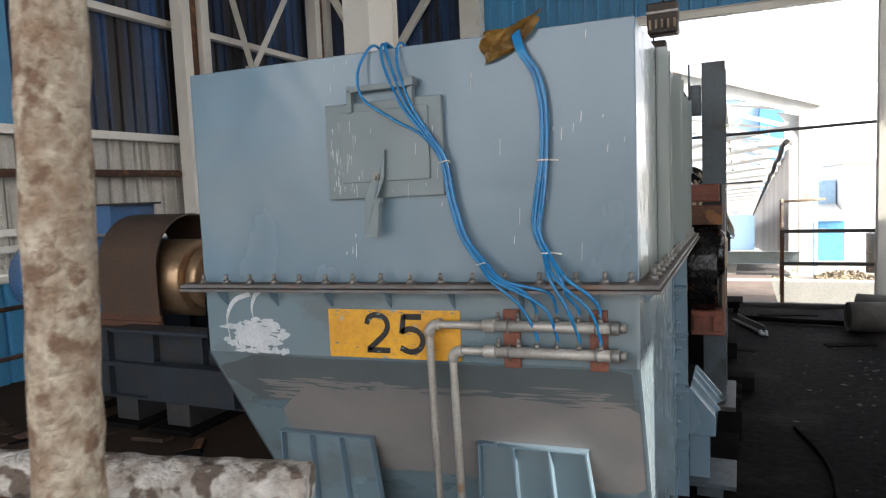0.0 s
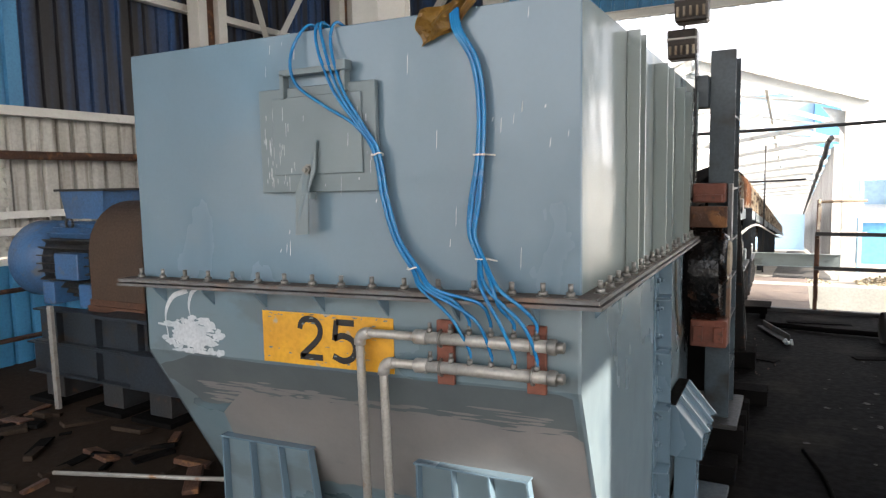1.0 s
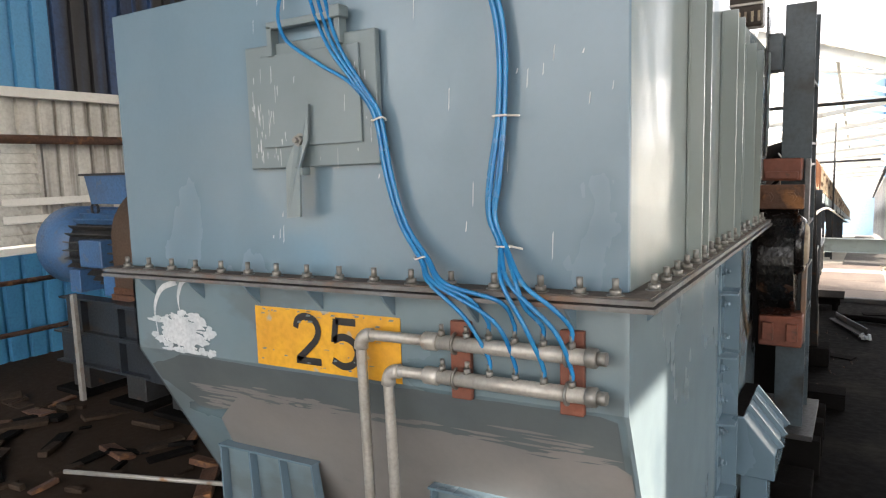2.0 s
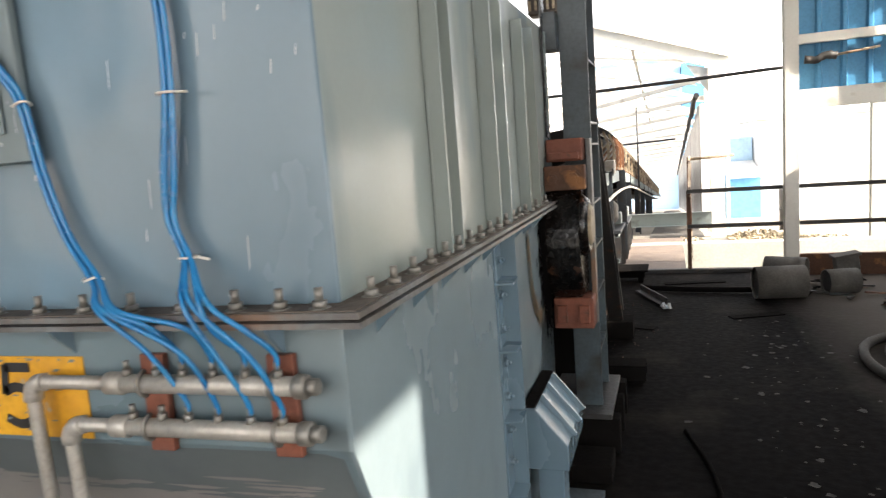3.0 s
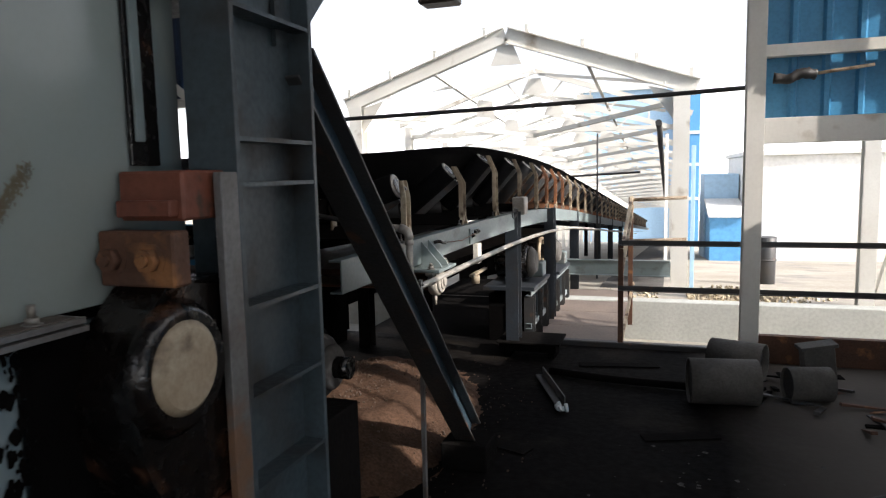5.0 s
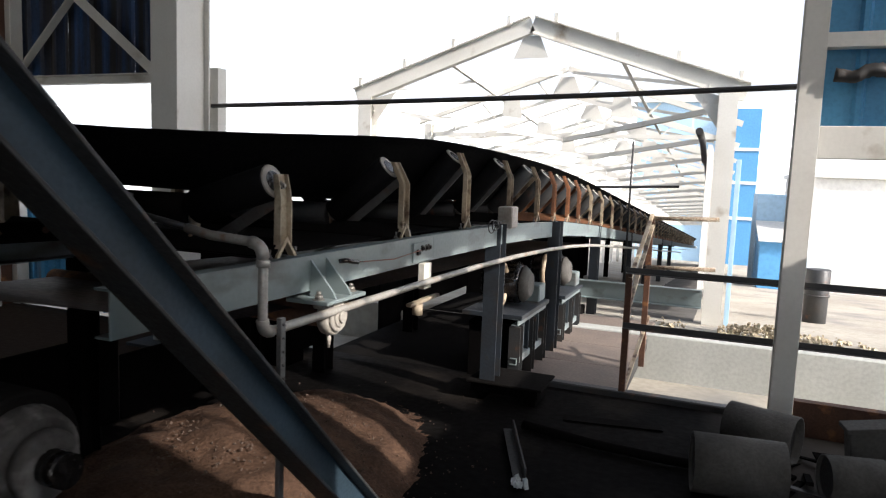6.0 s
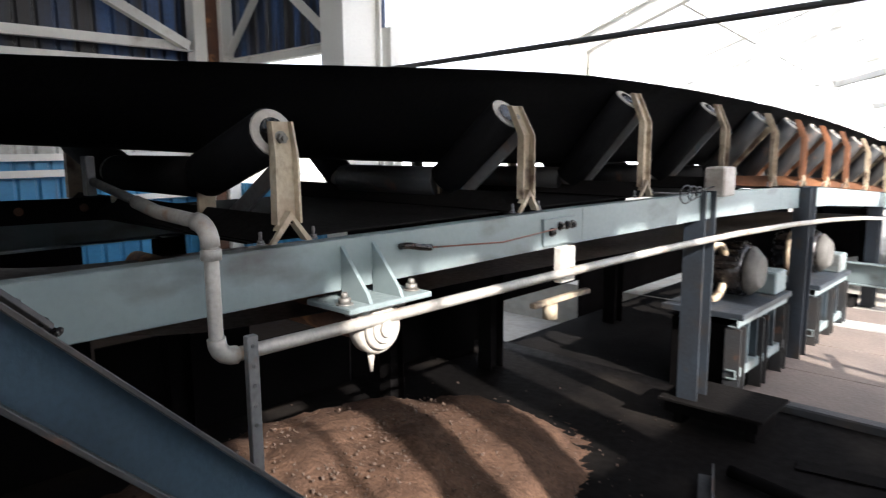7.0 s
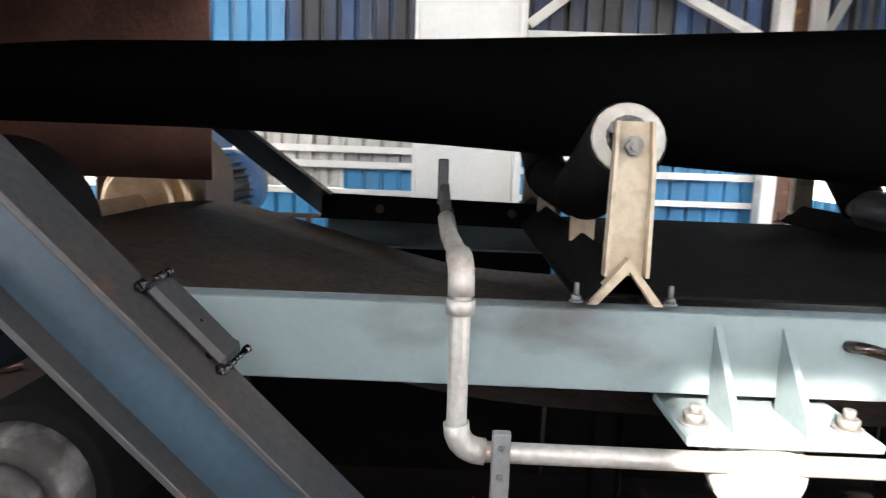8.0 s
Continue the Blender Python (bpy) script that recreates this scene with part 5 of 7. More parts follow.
def build_hoses():
    """Two bundles of four thin blue hoses from the chute's top to the manifold."""
    ends_a = [(-0.365, 1.21), (-0.288, 1.205), (-0.365, 1.31), (-0.288, 1.31)]
    ends_b = [(-0.207, 1.205), (-0.130, 1.205), (-0.207, 1.31), (-0.130, 1.31)]
    h = thing("hose_bundle", F(-0.7, 1.9, 0.03), "bundle of thin bright blue plastic hoses tied together", "hose", "blue hose bundles")
    tops = [(-1.03, 2.36), (-0.985, 2.36), (-0.97, 2.362), (-0.905, 2.355)]
    for i, ((ut, zt), (ue, ze)) in enumerate(zip(tops, ends_a)):
        o = (i - 1.5) * 0.009
        d = 0.03 + 0.007 * (i % 2)
        mid = [(-1.075, 2.27, 0.04), (-1.05, 2.16, 0.055), (-0.92, 2.07, 0.055), (-0.80, 2.0, 0.05)] if i == 0 else \
            [(-0.99 + 0.03 * i, 2.28, 0.035), (-0.90 + 0.02 * i, 2.12, 0.055), (-0.80 + 0.012 * i, 2.0, 0.05)]
        ctrl = [F(ut + 0.01, zt - 0.02, -0.12), F(ut, zt + 0.012, -0.01)] + [F(*q) for q in mid]
        ctrl += [F(-0.722 + o, 1.905, d), F(-0.69 + o, 1.74, d), F(-0.645 + o, 1.60, d), F(-0.562 + o, 1.50 + o * 0.5, d + 0.02), F(-0.49 + o * 2, 1.445, 0.105)]
        ctrl += [F(ue - 0.035 + o, (1.40 + ze) / 2 + 0.05, 0.095), F(ue, ze + 0.03, 0.055), F(ue, ze - 0.01, 0.05)]
        bm = BM()
        tube(bm, curve_pts(ctrl, 7), 0.0058, 7)
        part("hose", bm, HOSE_BLUE, h)
    for u, z, d in ((-0.717, 1.895, 0.034), (-0.572, 1.505, 0.05)):
        bm = BM()
        tube(bm, [F(u + 0.024 * math.cos(a), z + 0.004 * math.sin(a * 2), d + 0.014 * math.sin(a)) for a in [k * math.pi / 6 for k in range(13)]], 0.003, 5)
        part("tie", bm, PAPER, h, "pale plastic cable tie")
    h = thing("hose_bundle", F(-0.37, 1.9, 0.03), "straight bundle of thin bright blue plastic hoses", "hose", "blue hose bundles")
    for i, (ue, ze) in enumerate(ends_b):
        o = (i - 1.5) * 0.008
        d = 0.028 + 0.008 * (i % 2)
        ctrl = [F(-0.435 + o, 2.34, -0.10), F(-0.428 + o, 2.375, -0.01), F(-0.40 + o, 2.28, 0.035), F(-0.343 + o, 2.18, d), F(-0.320 + o, 2.05, d), F(-0.325 + o, 1.88, d),
                F(-0.348 + o * 1.5, 1.72, d), F(-0.358 + o, 1.62, d), F(-0.322 + o, 1.54, d + 0.01), F(-0.265 + o * 2.5, 1.455, 0.105), F(ue - 0.03, (1.38 + ze) / 2 + 0.05, 0.095), F(ue, ze + 0.03, 0.055), F(ue, ze - 0.01, 0.05)]
        bm = BM()
        tube(bm, curve_pts(ctrl, 7), 0.0062, 7)
        part("hose", bm, HOSE_BLUE, h)
    for u, z in ((-0.325, 1.877), (-0.322, 1.54)):
        bm = BM()
        tube(bm, [F(u + 0.022 * math.cos(a), z, 0.035 + 0.016 * math.sin(a)) for a in [k * math.pi / 6 for k in range(13)]] + [F(u + 0.06, z - 0.004, 0.05)], 0.003, 5)
        part("tie", bm, PAPER, h, "pale plastic cable tie with a long tail")
    # the yellow-brown wrap over the edge
    bm = BM()
    n, k = 16, 10
    g = [[None] * (k + 1) for _ in range(n + 1)]
    for i in range(n + 1):
        for j in range(k + 1):
            s, q = i / n, j / k
            u = -0.55 + 0.215 * s + 0.01 * math.sin(9 * q)
            drop_z = 0.10 * (1 - s) ** 0.7 + 0.03
            z = 2.372 + 0.05 * s ** 3 - q * drop_z - 0.02 * s * q
            d = 0.02 + 0.012 * math.sin(11 * s + 5 * q) + 0.01 * noise.noise(Vector((s * 6, q * 6, 2)))
            if j == 0:
                d = -0.04
            g[i][j] = bm.verts.new(F(u, z, d))
    for i in range(n):
        for j in range(k):
            bm.faces.new((g[i][j], g[i + 1][j], g[i + 1][j + 1], g[i][j + 1]))
    bmesh.ops.solidify(bm, geom=bm.faces[:], thickness=0.004)
    solo("foil_wrap", bm, RAG_M, "crumpled yellow-brown plastic wrapper on the chute's edge", "wrapper")


def build_support_box():
    """The bracket foot beside the chute and its short leg."""
    b = thing("chute_foot", (-0.24, 4.58, 0), "grey-blue gabled steel bracket box on a short leg", "bracket")
    bm = BM()
    prism(bm, [(-0.425, 4.410, 0.380), (-0.425, 4.410, 0.650), (-0.365, 4.410, 0.650), (-0.235, 4.410, 0.495), (-0.235, 4.410, 0.380)], (0, 0.50, 0))
    bmesh.ops.bevel(bm, geom=bm.edges[:], offset=0.004, segments=1, affect="EDGES")
    part("body", bm, PAINT, b)
    bm = BM()
    box(bm, -0.424, -0.366, 4.420, 4.900, 0.651, 0.661, 0.003)
    part("dust_layer", bm, DUST, b, "layer of dark dust on its top")
    for y in (4.530, 4.690, 4.830):
        bm = BM()
        prism(bm, [(-0.372, y, 0.650), (-0.355, y, 0.675), (-0.210, y, 0.500), (-0.233, y, 0.485)], (0, 0.012, 0))
        part("rib", bm, PAINT, b)
    bm = BM()
    box(bm, -0.380, -0.270, 4.470, 4.610, 0.11, 0.380, 0.003)
    part("leg", bm, PAINT, b)
    bm = BM()
    box(bm, -0.40, -0.13, 4.390, 4.790, 0.085, 0.11, 0.003)
    box(bm, -0.34, -0.2, 4.470, 4.630, 0.0, 0.085, 0.003)
    part("base_plate", bm, PAINT_OLD, b)
    bm = BM()
    box(bm, -0.40, -0.12, 5.05, 5.3, 0.0, 0.10, 0.005)
    solo("pedestal_block", bm, DUST, "low dusty steel block beside the chute", "block")


def build_tower():
    t = thing("bearing_tower", (-0.32, 5.7, 0), "tall grey-blue stiffened steel bearing column", "column")
    y0, y1, x0, x1 = 5.55, 5.95, -0.35, -0.20
    for y in (y0, y1):
        bm = BM()
        box(bm, x0, x1, y - 0.01, y + 0.01, 0.24, 2.62, 0.002)
        part("flange", bm, PAINT_OLD, t)
    bm = BM()
    box(bm, -0.29, -0.275, y0 + 0.01, y1 - 0.01, 0.24, 2.62)
    part("web", bm, PAINT_OLD, t)
    for z in (0.56, 0.90, 1.16, 1.41, 1.74, 1.86, 2.20):
        bm = BM()
        box(bm, -0.275, x1 - 0.002, y0 + 0.01, y1 - 0.01, z, z + 0.012)
        part("stiffener", bm, PAINT_OLD, t)
    bm = BM()
    prism(bm, [(-0.272, y1 - 0.1, 2.60), (-0.272, y1 - 0.1, 2.15), (-0.272, y1 + 0.05, 2.2), (-0.272, y1 + 0.22, 2.36), (-0.272, y1 + 0.22, 2.50), (-0.272, y1 + 0.05, 2.62)], (0.014, 0, 0))
    part("gusset", bm, PAINT_OLD, t)
    bm = BM()
    cyl(bm, (-0.259, y1 + 0.14, 2.44), (-0.255, y1 + 0.14, 2.44), 0.028, 16)
    part("bolt_hole", bm, BLACK, t)
    bm = BM()
    box(bm, -0.432, -0.352, y0 - 0.1, y0 + 0.02, 2.26, 2.46, 0.004)
    part("link_plate", bm, PAINT_OLD, t)
    bm = BM()
    box(bm, -0.52, -0.14, 5.40, 6.09, 0.21, 0.24, 0.003)
    part("base_plate", bm, DARKSTEEL, t)
    bm = BM()
    for y in (5.42, 5.74, 6.02):
        box(bm, -0.56, -0.10, y, y + 0.10, 0.0, 0.21, 0.004)
    part("packing", bm, DUST, t, "dusty steel packing under the base")
    # the bearing and its guide blocks
    b = thing("pulley_bearing", (-0.31, 5.43, 0.75), "greasy black pulley bearing between red-brown guide blocks", "bearing")
    bm = BM()
    box(bm, -0.425, -0.235, 5.37, 5.538, 1.665, 1.785, 0.006)
    box(bm, -0.41, -0.25, 5.34, 5.385, 1.675, 1.715, 0.004)
    part("upper_block", bm, RED_OXIDE, b)
    bm = BM()
    box(bm, -0.43, -0.215, 5.30, 5.36, 1.515, 1.645, 0.005)
    pl = part("cover_plate", bm, RUST, b)
    for x in (-0.385, -0.275):
        bm = BM()
        bolt(bm, (x, 5.30, 1.58), (0, -1, 0), 0.024, 0.04)
        part("bolt", bm, RUST, pl)
    bm = BM()
    box(bm, -0.42, -0.205, 5.33, 5.538, 0.755, 0.925, 0.006)
    box(bm, -0.40, -0.345, 5.30, 5.335, 0.79, 0.89, 0.004)
    box(bm, -0.28, -0.225, 5.30, 5.335, 0.79, 0.89, 0.004)
    part("lower_block", bm, RED_OXIDE, b)
    bm = BM()
    prof = [(5.537, 0.925), (5.36, 0.925)] + [(5.33 - 0.14 * math.sin(math.pi * k / 12) ** 0.7, 0.935 + 0.58 * k / 12) for k in range(13)] + [(5.36, 1.515), (5.537, 1.515)]
    fs = prism(bm, [(-0.434, y, z) for y, z in prof], (0.19, 0, 0))
    bmesh.ops.bevel(bm, geom=list({e for f in fs[:2] for e in f.edges}), offset=0.02, segments=2, affect="EDGES")
    part("housing", bm, GREASE, b)
    bm = BM()
    cyl(bm, (-0.245, 5.31, 1.325), (-0.200, 5.31, 1.325), 0.165, 28, 0.145, bev=0.01)
    part("end_ring", bm, GREASE, b)
    bm = BM()
    cyl(bm, (-0.205, 5.30, 1.33), (-0.185, 5.30, 1.33), 0.112, 28, 0.10, bev=0.006)
    part("end_cover", bm, IDLER_M, b, "pale worn round end cover")
    bm = BM()
    cyl(bm, (-0.44, 5.33, 1.325), (-0.62, 5.33, 1.325), 0.10, 20)
    part("shaft", bm, GREASE, b)
    bm = BM()
    box(bm, -0.225, -0.200, 5.47, 5.54, 0.75, 1.78, 0.003)
    part("side_strip", bm, FLANGE_M, b)
    # plate added to close the gap and give its darkness
    bm = BM()
    box(bm, -0.431, -0.420, 5.42, 5.52, 1.80, 2.60, 0.002)
    solo("slot_plate", bm, GREASE, "black plate added to stand for the dark gap beside the chute", "plate")
    # the lit edge beside the gap, given as a pale strip
    bm = BM()
    box(bm, -0.419, -0.409, 5.43, 5.46, 1.86, 2.36, 0.002)
    solo("wear_strip", bm, STEEL_PALE, "narrow pale strip standing for a lit edge beside the gap", "strip")
    # inclined strut
    s = thing("strut", (-0.33, 7.2, 0), "dark blue-grey steel channel strut leaning on the column", "strut")
    P0, P1 = Vector((-0.29, 5.97, 2.12)), Vector((-0.29, 7.90, 0.175))
    bm = BM()
    m4, ln = axes(P0, P1)
    box(bm, -0.006, 0.006, 0, ln, -0.062, 0.062, 0, m4)
    part("web", bm, STRUT_M, s)
    for q in (-1, 1):
        bm = BM()
        box(bm, -0.062, 0.062, 0, ln, q * 0.068 - 0.006, q * 0.068 + 0.006, 0.002, m4)
        part("flange", bm, DARKSTEEL, s, "dark worn flange edge")
    bm = BM()
    box(bm, -0.10, -0.015, 1.03, 1.20, 0.0745, 0.094, 0.009, m4)
    plate = part("weld_plate", bm, DARKSTEEL, s)
    rw = random.Random(12)
    bm = BM()
    for k in range(34):
        p = m4 @ Vector((rw.choice((-0.104, -0.012, rw.uniform(-0.1, -0.015))), rw.choice((1.026, 1.204, rw.uniform(1.03, 1.20))), 0.078 + rw.uniform(0, 0.014)))
        bmesh.ops.create_icosphere(bm, subdivisions=1, radius=rw.uniform(0.004, 0.011), matrix=Matrix.Translation(p))
    tagged(part("weld_bead", bm, GREASE, plate, "rough weld beads"), kind="stuff")
    bm = BM()
    box(bm, -0.42, -0.14, 7.74, 8.0, 0.0, 0.16, 0.006)
    part("foot", bm, DUST, s)
    # old block under the strut
    bm = BM()
    box(bm, -0.5, 0.0, 6.65, 6.85, 0.10, 0.115, 0.003)
    box(bm, -0.5, 0.0, 6.65, 6.665, 0.0, 0.10, 0.003)
    box(bm, -0.5, 0.0, 6.835, 6.85, 0.0, 0.10, 0.003)
    solo("dusty_channel", bm, DUST, "dust-covered steel channel lying on the floor", "steel channel")


build_chute()
build_manifold()
build_hoses()
build_support_box()
build_tower()


# ---- the belt conveyor ----
BX = -1.31


def belt_z(y):
    k = min(max((y - 6.2) / 3.4, 0.0), 1.0)
    k = k * k * (3 - 2 * k)
    return 1.70 - 0.14 * k + drop(y), 1.845 + 0.125 * k + drop(y)


def build_belt():
    c = thing("conveyor_belt", (BX, 9, 1.5), "wide black rubber troughed conveyor belt", "conveyor belt")
    ys = [5.45 + 0.35 * i for i in range(28)] + [15.5 + 1.5 * i for i in range(30)]

    def prof(y):
        zb, ze = belt_z(y)
        k = min(max((y - 5.4) / 0.9, 0.0), 1.0)
        ze = zb + (ze - zb) * k
        pts = []
        for s in (-1, 1):
            row = [(0.0, zb), (0.18, zb), (0.30, zb + 0.01), (0.38, zb + 0.05), (0.46, zb + (ze - zb) * 0.38), (0.54, zb + (ze - zb) * 0.62), (0.62, zb + (ze - zb) * 0.84), (0.685, ze)]
            pts.append([(BX + s * a, z) for a, z in row])
        return pts[0][::-1] + pts[1][1:]
    bm = BM()
    rows = [[bm.verts.new((x, y, z)) for x, z in prof(y)] for y in ys]
    for a, b in zip(rows, rows[1:]):
        for i in range(len(a) - 1):
            f = bm.faces.new((a[i], a[i + 1], b[i + 1], b[i]))
            f.smooth = True
    bmesh.ops.solidify(bm, geom=bm.faces[:], thickness=0.016)
    part("carrying_strand", bm, RUBBER, c)
    bm = BM()
    path = [(5.45, 0.885), (5.60, 1.08), (5.75, 1.27), (6.0, 1.385), (6.28, 1.415), (6.5, 1.375), (6.75, 1.308), (7.2, 1.195), (7.6, 1.165), (8.0, 1.16), (8.6, 1.15), (9.5, 1.12)]
    path = [(p.y, p.z) for p in curve_pts([(0, y, z) for y, z in path], 4)] + [(y, 1.12 + drop(y)) for y in (11, 13, 15, 20, 30, 45, 58)]
    rows = [[bm.verts.new((BX + s * 0.72, y, z)) for s in (-1, -0.5, 0, 0.5, 1)] for y, z in path]
    for a, b in zip(rows, rows[1:]):
        for i in range(4):
            f = bm.faces.new((a[i], a[i + 1], b[i + 1], b[i]))
            f.smooth = True
    bmesh.ops.solidify(bm, geom=bm.faces[:], thickness=0.014)
    part("return_strand", bm, BELT_WORN, c, "dusty brown-grey returning belt")
    p = thing("head_pulley", (BX, 5.4, 0.86), "large rubber-lagged head pulley", "pulley")
    bm = BM()
    cyl(bm, (BX - 0.74, 5.4, 1.265), (BX + 0.74, 5.4, 1.265), 0.385, 40, bev=0.01)
    part("drum", bm, RUBBER, p)
    # snub pulley with its whitened end
    p = thing("snub_pulley", (BX, 6.4, 0.7), "snub pulley with dust-whitened end plate", "pulley")
    bm = BM()
    cyl(bm, (BX - 0.72, 6.42, 1.0), (-0.50, 6.42, 1.0), 0.17, 32, bev=0.008)
    part("drum", bm, DUST, p)
    bm = BM()
    cyl(bm, (-0.52, 6.42, 1.0), (-0.44, 6.42, 1.0), 0.14, 28, 0.125, bev=0.012)
    cyl(bm, (-0.44, 6.42, 1.0), (-0.40, 6.42, 1.0), 0.09, 24, bev=0.01)
    part("end_plate", bm, SNUB_M, p)
    bm = BM()
    cyl(bm, (-0.40, 6.42, 1.0), (-0.34, 6.42, 1.0), 0.045, 16)
    part("shaft", bm, GREASE, p)
    bm = BM()
    box(bm, -0.62, -0.38, 6.28, 6.56, 0.0, 0.82, 0.005)
    part("pedestal", bm, DUST, p)


def build_frame():
    f = thing("belt_carriage", (BX, 10, 0), "pale blue-grey channel-built conveyor structure on legs", "conveyor")
    cuts = [6.69, 9.0, 10.4, 11.6, 12.8, 14.6, 20, 32, 45, 58]
    for x, s in ((-0.53, -1), (-2.09, 1)):
        for a, b in zip(cuts, cuts[1:]):
            bm = BM()
            chan(bm, (x, a, 1.318 + drop(a)), (x, b, 1.318 + drop(b)), 0.06, 0.15, 0.008, side=-s)
            part("stringer", bm, STEEL_PALE, f)
    for a, b in zip([7.45] + cuts[1:], cuts[1:]):
        bm = BM()
        prism(bm, [(-0.60, a, 1.397 + drop(a)), (-0.60, b, 1.397 + drop(b)), (-2.02, b, 1.397 + drop(b)), (-2.02, a, 1.397 + drop(a))], (0, 0, 0.006))
        part("deck_plate", bm, DUST, f, "dusty steel deck plate")
    for y in (10.30, 12.1, 14.9, 18.6, 22, 26, 30):
        for x in (-0.53 if y < 11 else -0.48 if y < 13 else -0.55, -2.07):
            bm = BM()
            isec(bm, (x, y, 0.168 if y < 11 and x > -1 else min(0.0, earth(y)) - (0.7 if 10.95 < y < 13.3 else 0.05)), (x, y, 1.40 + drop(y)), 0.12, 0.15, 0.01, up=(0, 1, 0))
            # far legs are near-black, the shade below the belt put into their colour
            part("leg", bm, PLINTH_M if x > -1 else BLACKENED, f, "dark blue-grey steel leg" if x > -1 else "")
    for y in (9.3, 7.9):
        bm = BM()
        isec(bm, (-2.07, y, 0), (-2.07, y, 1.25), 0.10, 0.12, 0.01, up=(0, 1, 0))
        # near-black here too, for the shade they stand in
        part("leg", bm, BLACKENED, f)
    # bracket with the return roller's bearing
    b = thing("roller_bracket", (-0.46, 7.75, 1.05), "pale bracket with gussets and a flanged bearing", "bracket")
    bm = BM()
    box(bm, -0.56, -0.36, 7.61, 7.93, 1.205, 1.222, 0.003)
    part("base_plate", bm, STEEL_PALE, b)
    for y in (7.69, 7.81):
        bm = BM()
        prism(bm, [(-0.495, y, 1.222), (-0.37, y, 1.222), (-0.385, y, 1.25), (-0.495, y, 1.375)], (0, 0.012, 0))
        part("gusset", bm, STEEL_PALE, b)
    bm = BM()
    box(bm, -0.47, -0.42, 7.67, 7.88, 1.175, 1.203, 0.006)
    cyl(bm, (-0.46, 7.76, 1.135), (-0.405, 7.76, 1.135), 0.082, 24, bev=0.008)
    cyl(bm, (-0.405, 7.76, 1.135), (-0.39, 7.76, 1.135), 0.066, 24, bev=0.005)
    cyl(bm, (-0.392, 7.76, 1.135), (-0.382, 7.76, 1.135), 0.045, 24, bev=0.003)
    cyl(bm, (-0.382, 7.76, 1.135), (-0.372, 7.76, 1.135), 0.024, 16)
    part("bearing", bm, ROLLER_END, b, "cast round bearing housing")
    bm = BM()
    cyl(bm, (-0.43, 7.74, 1.06), (-0.43, 7.74, 1.0), 0.012, 8, 0.005)
    part("spigot", bm, ROLLER_END, b)
    for y in (7.64, 7.90):
        bm = BM()
        bolt(bm, (-0.42, y, 1.222), (0, 0, 1), 0.016, 0.035)
        part("bolt", bm, BOLT, b)
    bm = BM()
    cyl(bm, (-0.47, 7.76, 1.135), (-2.1, 7.76, 1.135), 0.055, 20)
    solo("return_roller", bm, RUST, "rusty return roller below the frame", "roller")
    # plate with bolts, hanging tag and splice on the stringer
    p = thing("splice_plate", (-0.49, 8.78, 1.25), "small bolted splice plate on the frame", "plate")
    bm = BM()
    box(bm, -0.499, -0.488, 8.70, 8.92, 1.255, 1.365, 0.002)
    part("plate", bm, STEEL_PALE, p)
    for y in (8.75, 8.81, 8.86, 8.90):
        bm = BM()
        bolt(bm, (-0.488, y, 1.33 if y > 8.78 else 1.31), (1, 0, 0), 0.012, 0.02)
        part("bolt", bm, GREASE, p)
    bm = BM()
    box(bm, -0.495, -0.455, 8.78, 8.88, 1.10, 1.245, 0.003)
    solo("hanging_plate", bm, PAPER, "white painted hanger plate below the frame", "plate")
    bm = BM()
    box(bm, -0.47, -0.44, 8.58, 8.98, 1.03, 1.05, 0.003)
    cyl(bm, (-0.455, 8.70, 1.03), (-0.455, 8.70, 0.97), 0.03, 12)
    solo("small_hanger", bm, IDLER_M, "small pale fitting under the frame", "fitting")
    # pull-cord pulley and red cord
    p = thing("pull_cord", (-0.47, 7.96, 1.33), "pull-cord eye with a thin red cord along the frame", "cord")
    bm = BM()
    tube(bm, curve_pts([(-0.50, 7.93, 1.345), (-0.47, 7.94, 1.35), (-0.462, 7.99, 1.34), (-0.46, 8.03, 1.335)], 5), 0.011, 8)
    part("eye", bm, GREASE, p)
    bm = BM()
    tube(bm, [(-0.46, 8.02, 1.336), (-0.465, 8.41, 1.31), (-0.47, 8.76, 1.325)], 0.003, 5)
    part("cord", bm, RED_OXIDE, p)
    # junction box with looped cables
    j = thing("junction_box", (-0.50, 10.48, 1.35), "small pale junction box with looped black cables", "junction box")
    bm = BM()
    box(bm, -0.56, -0.44, 10.40, 10.57, 1.35, 1.52, 0.01)
    part("body", bm, ROLLER_END, j)
    for k in range(3):
        bm = BM()
        r = 0.028 + 0.009 * k
        tube(bm, [(-0.44 + 0.01 * k, 10.05 - 0.1 * k + r * 1.6 * math.cos(a), 1.40 + r * math.sin(a)) for a in [q * math.pi / 8 for q in range(17)]], 0.004, 5)
        part("cable_loop", bm, CABLE, j)
    bm = BM()
    tube(bm, curve_pts([(-0.5, 10.40, 1.41), (-0.46, 9.95, 1.40), (-0.48, 9.6, 1.42)], 6), 0.005, 5)
    part("cable", bm, CABLE, j)


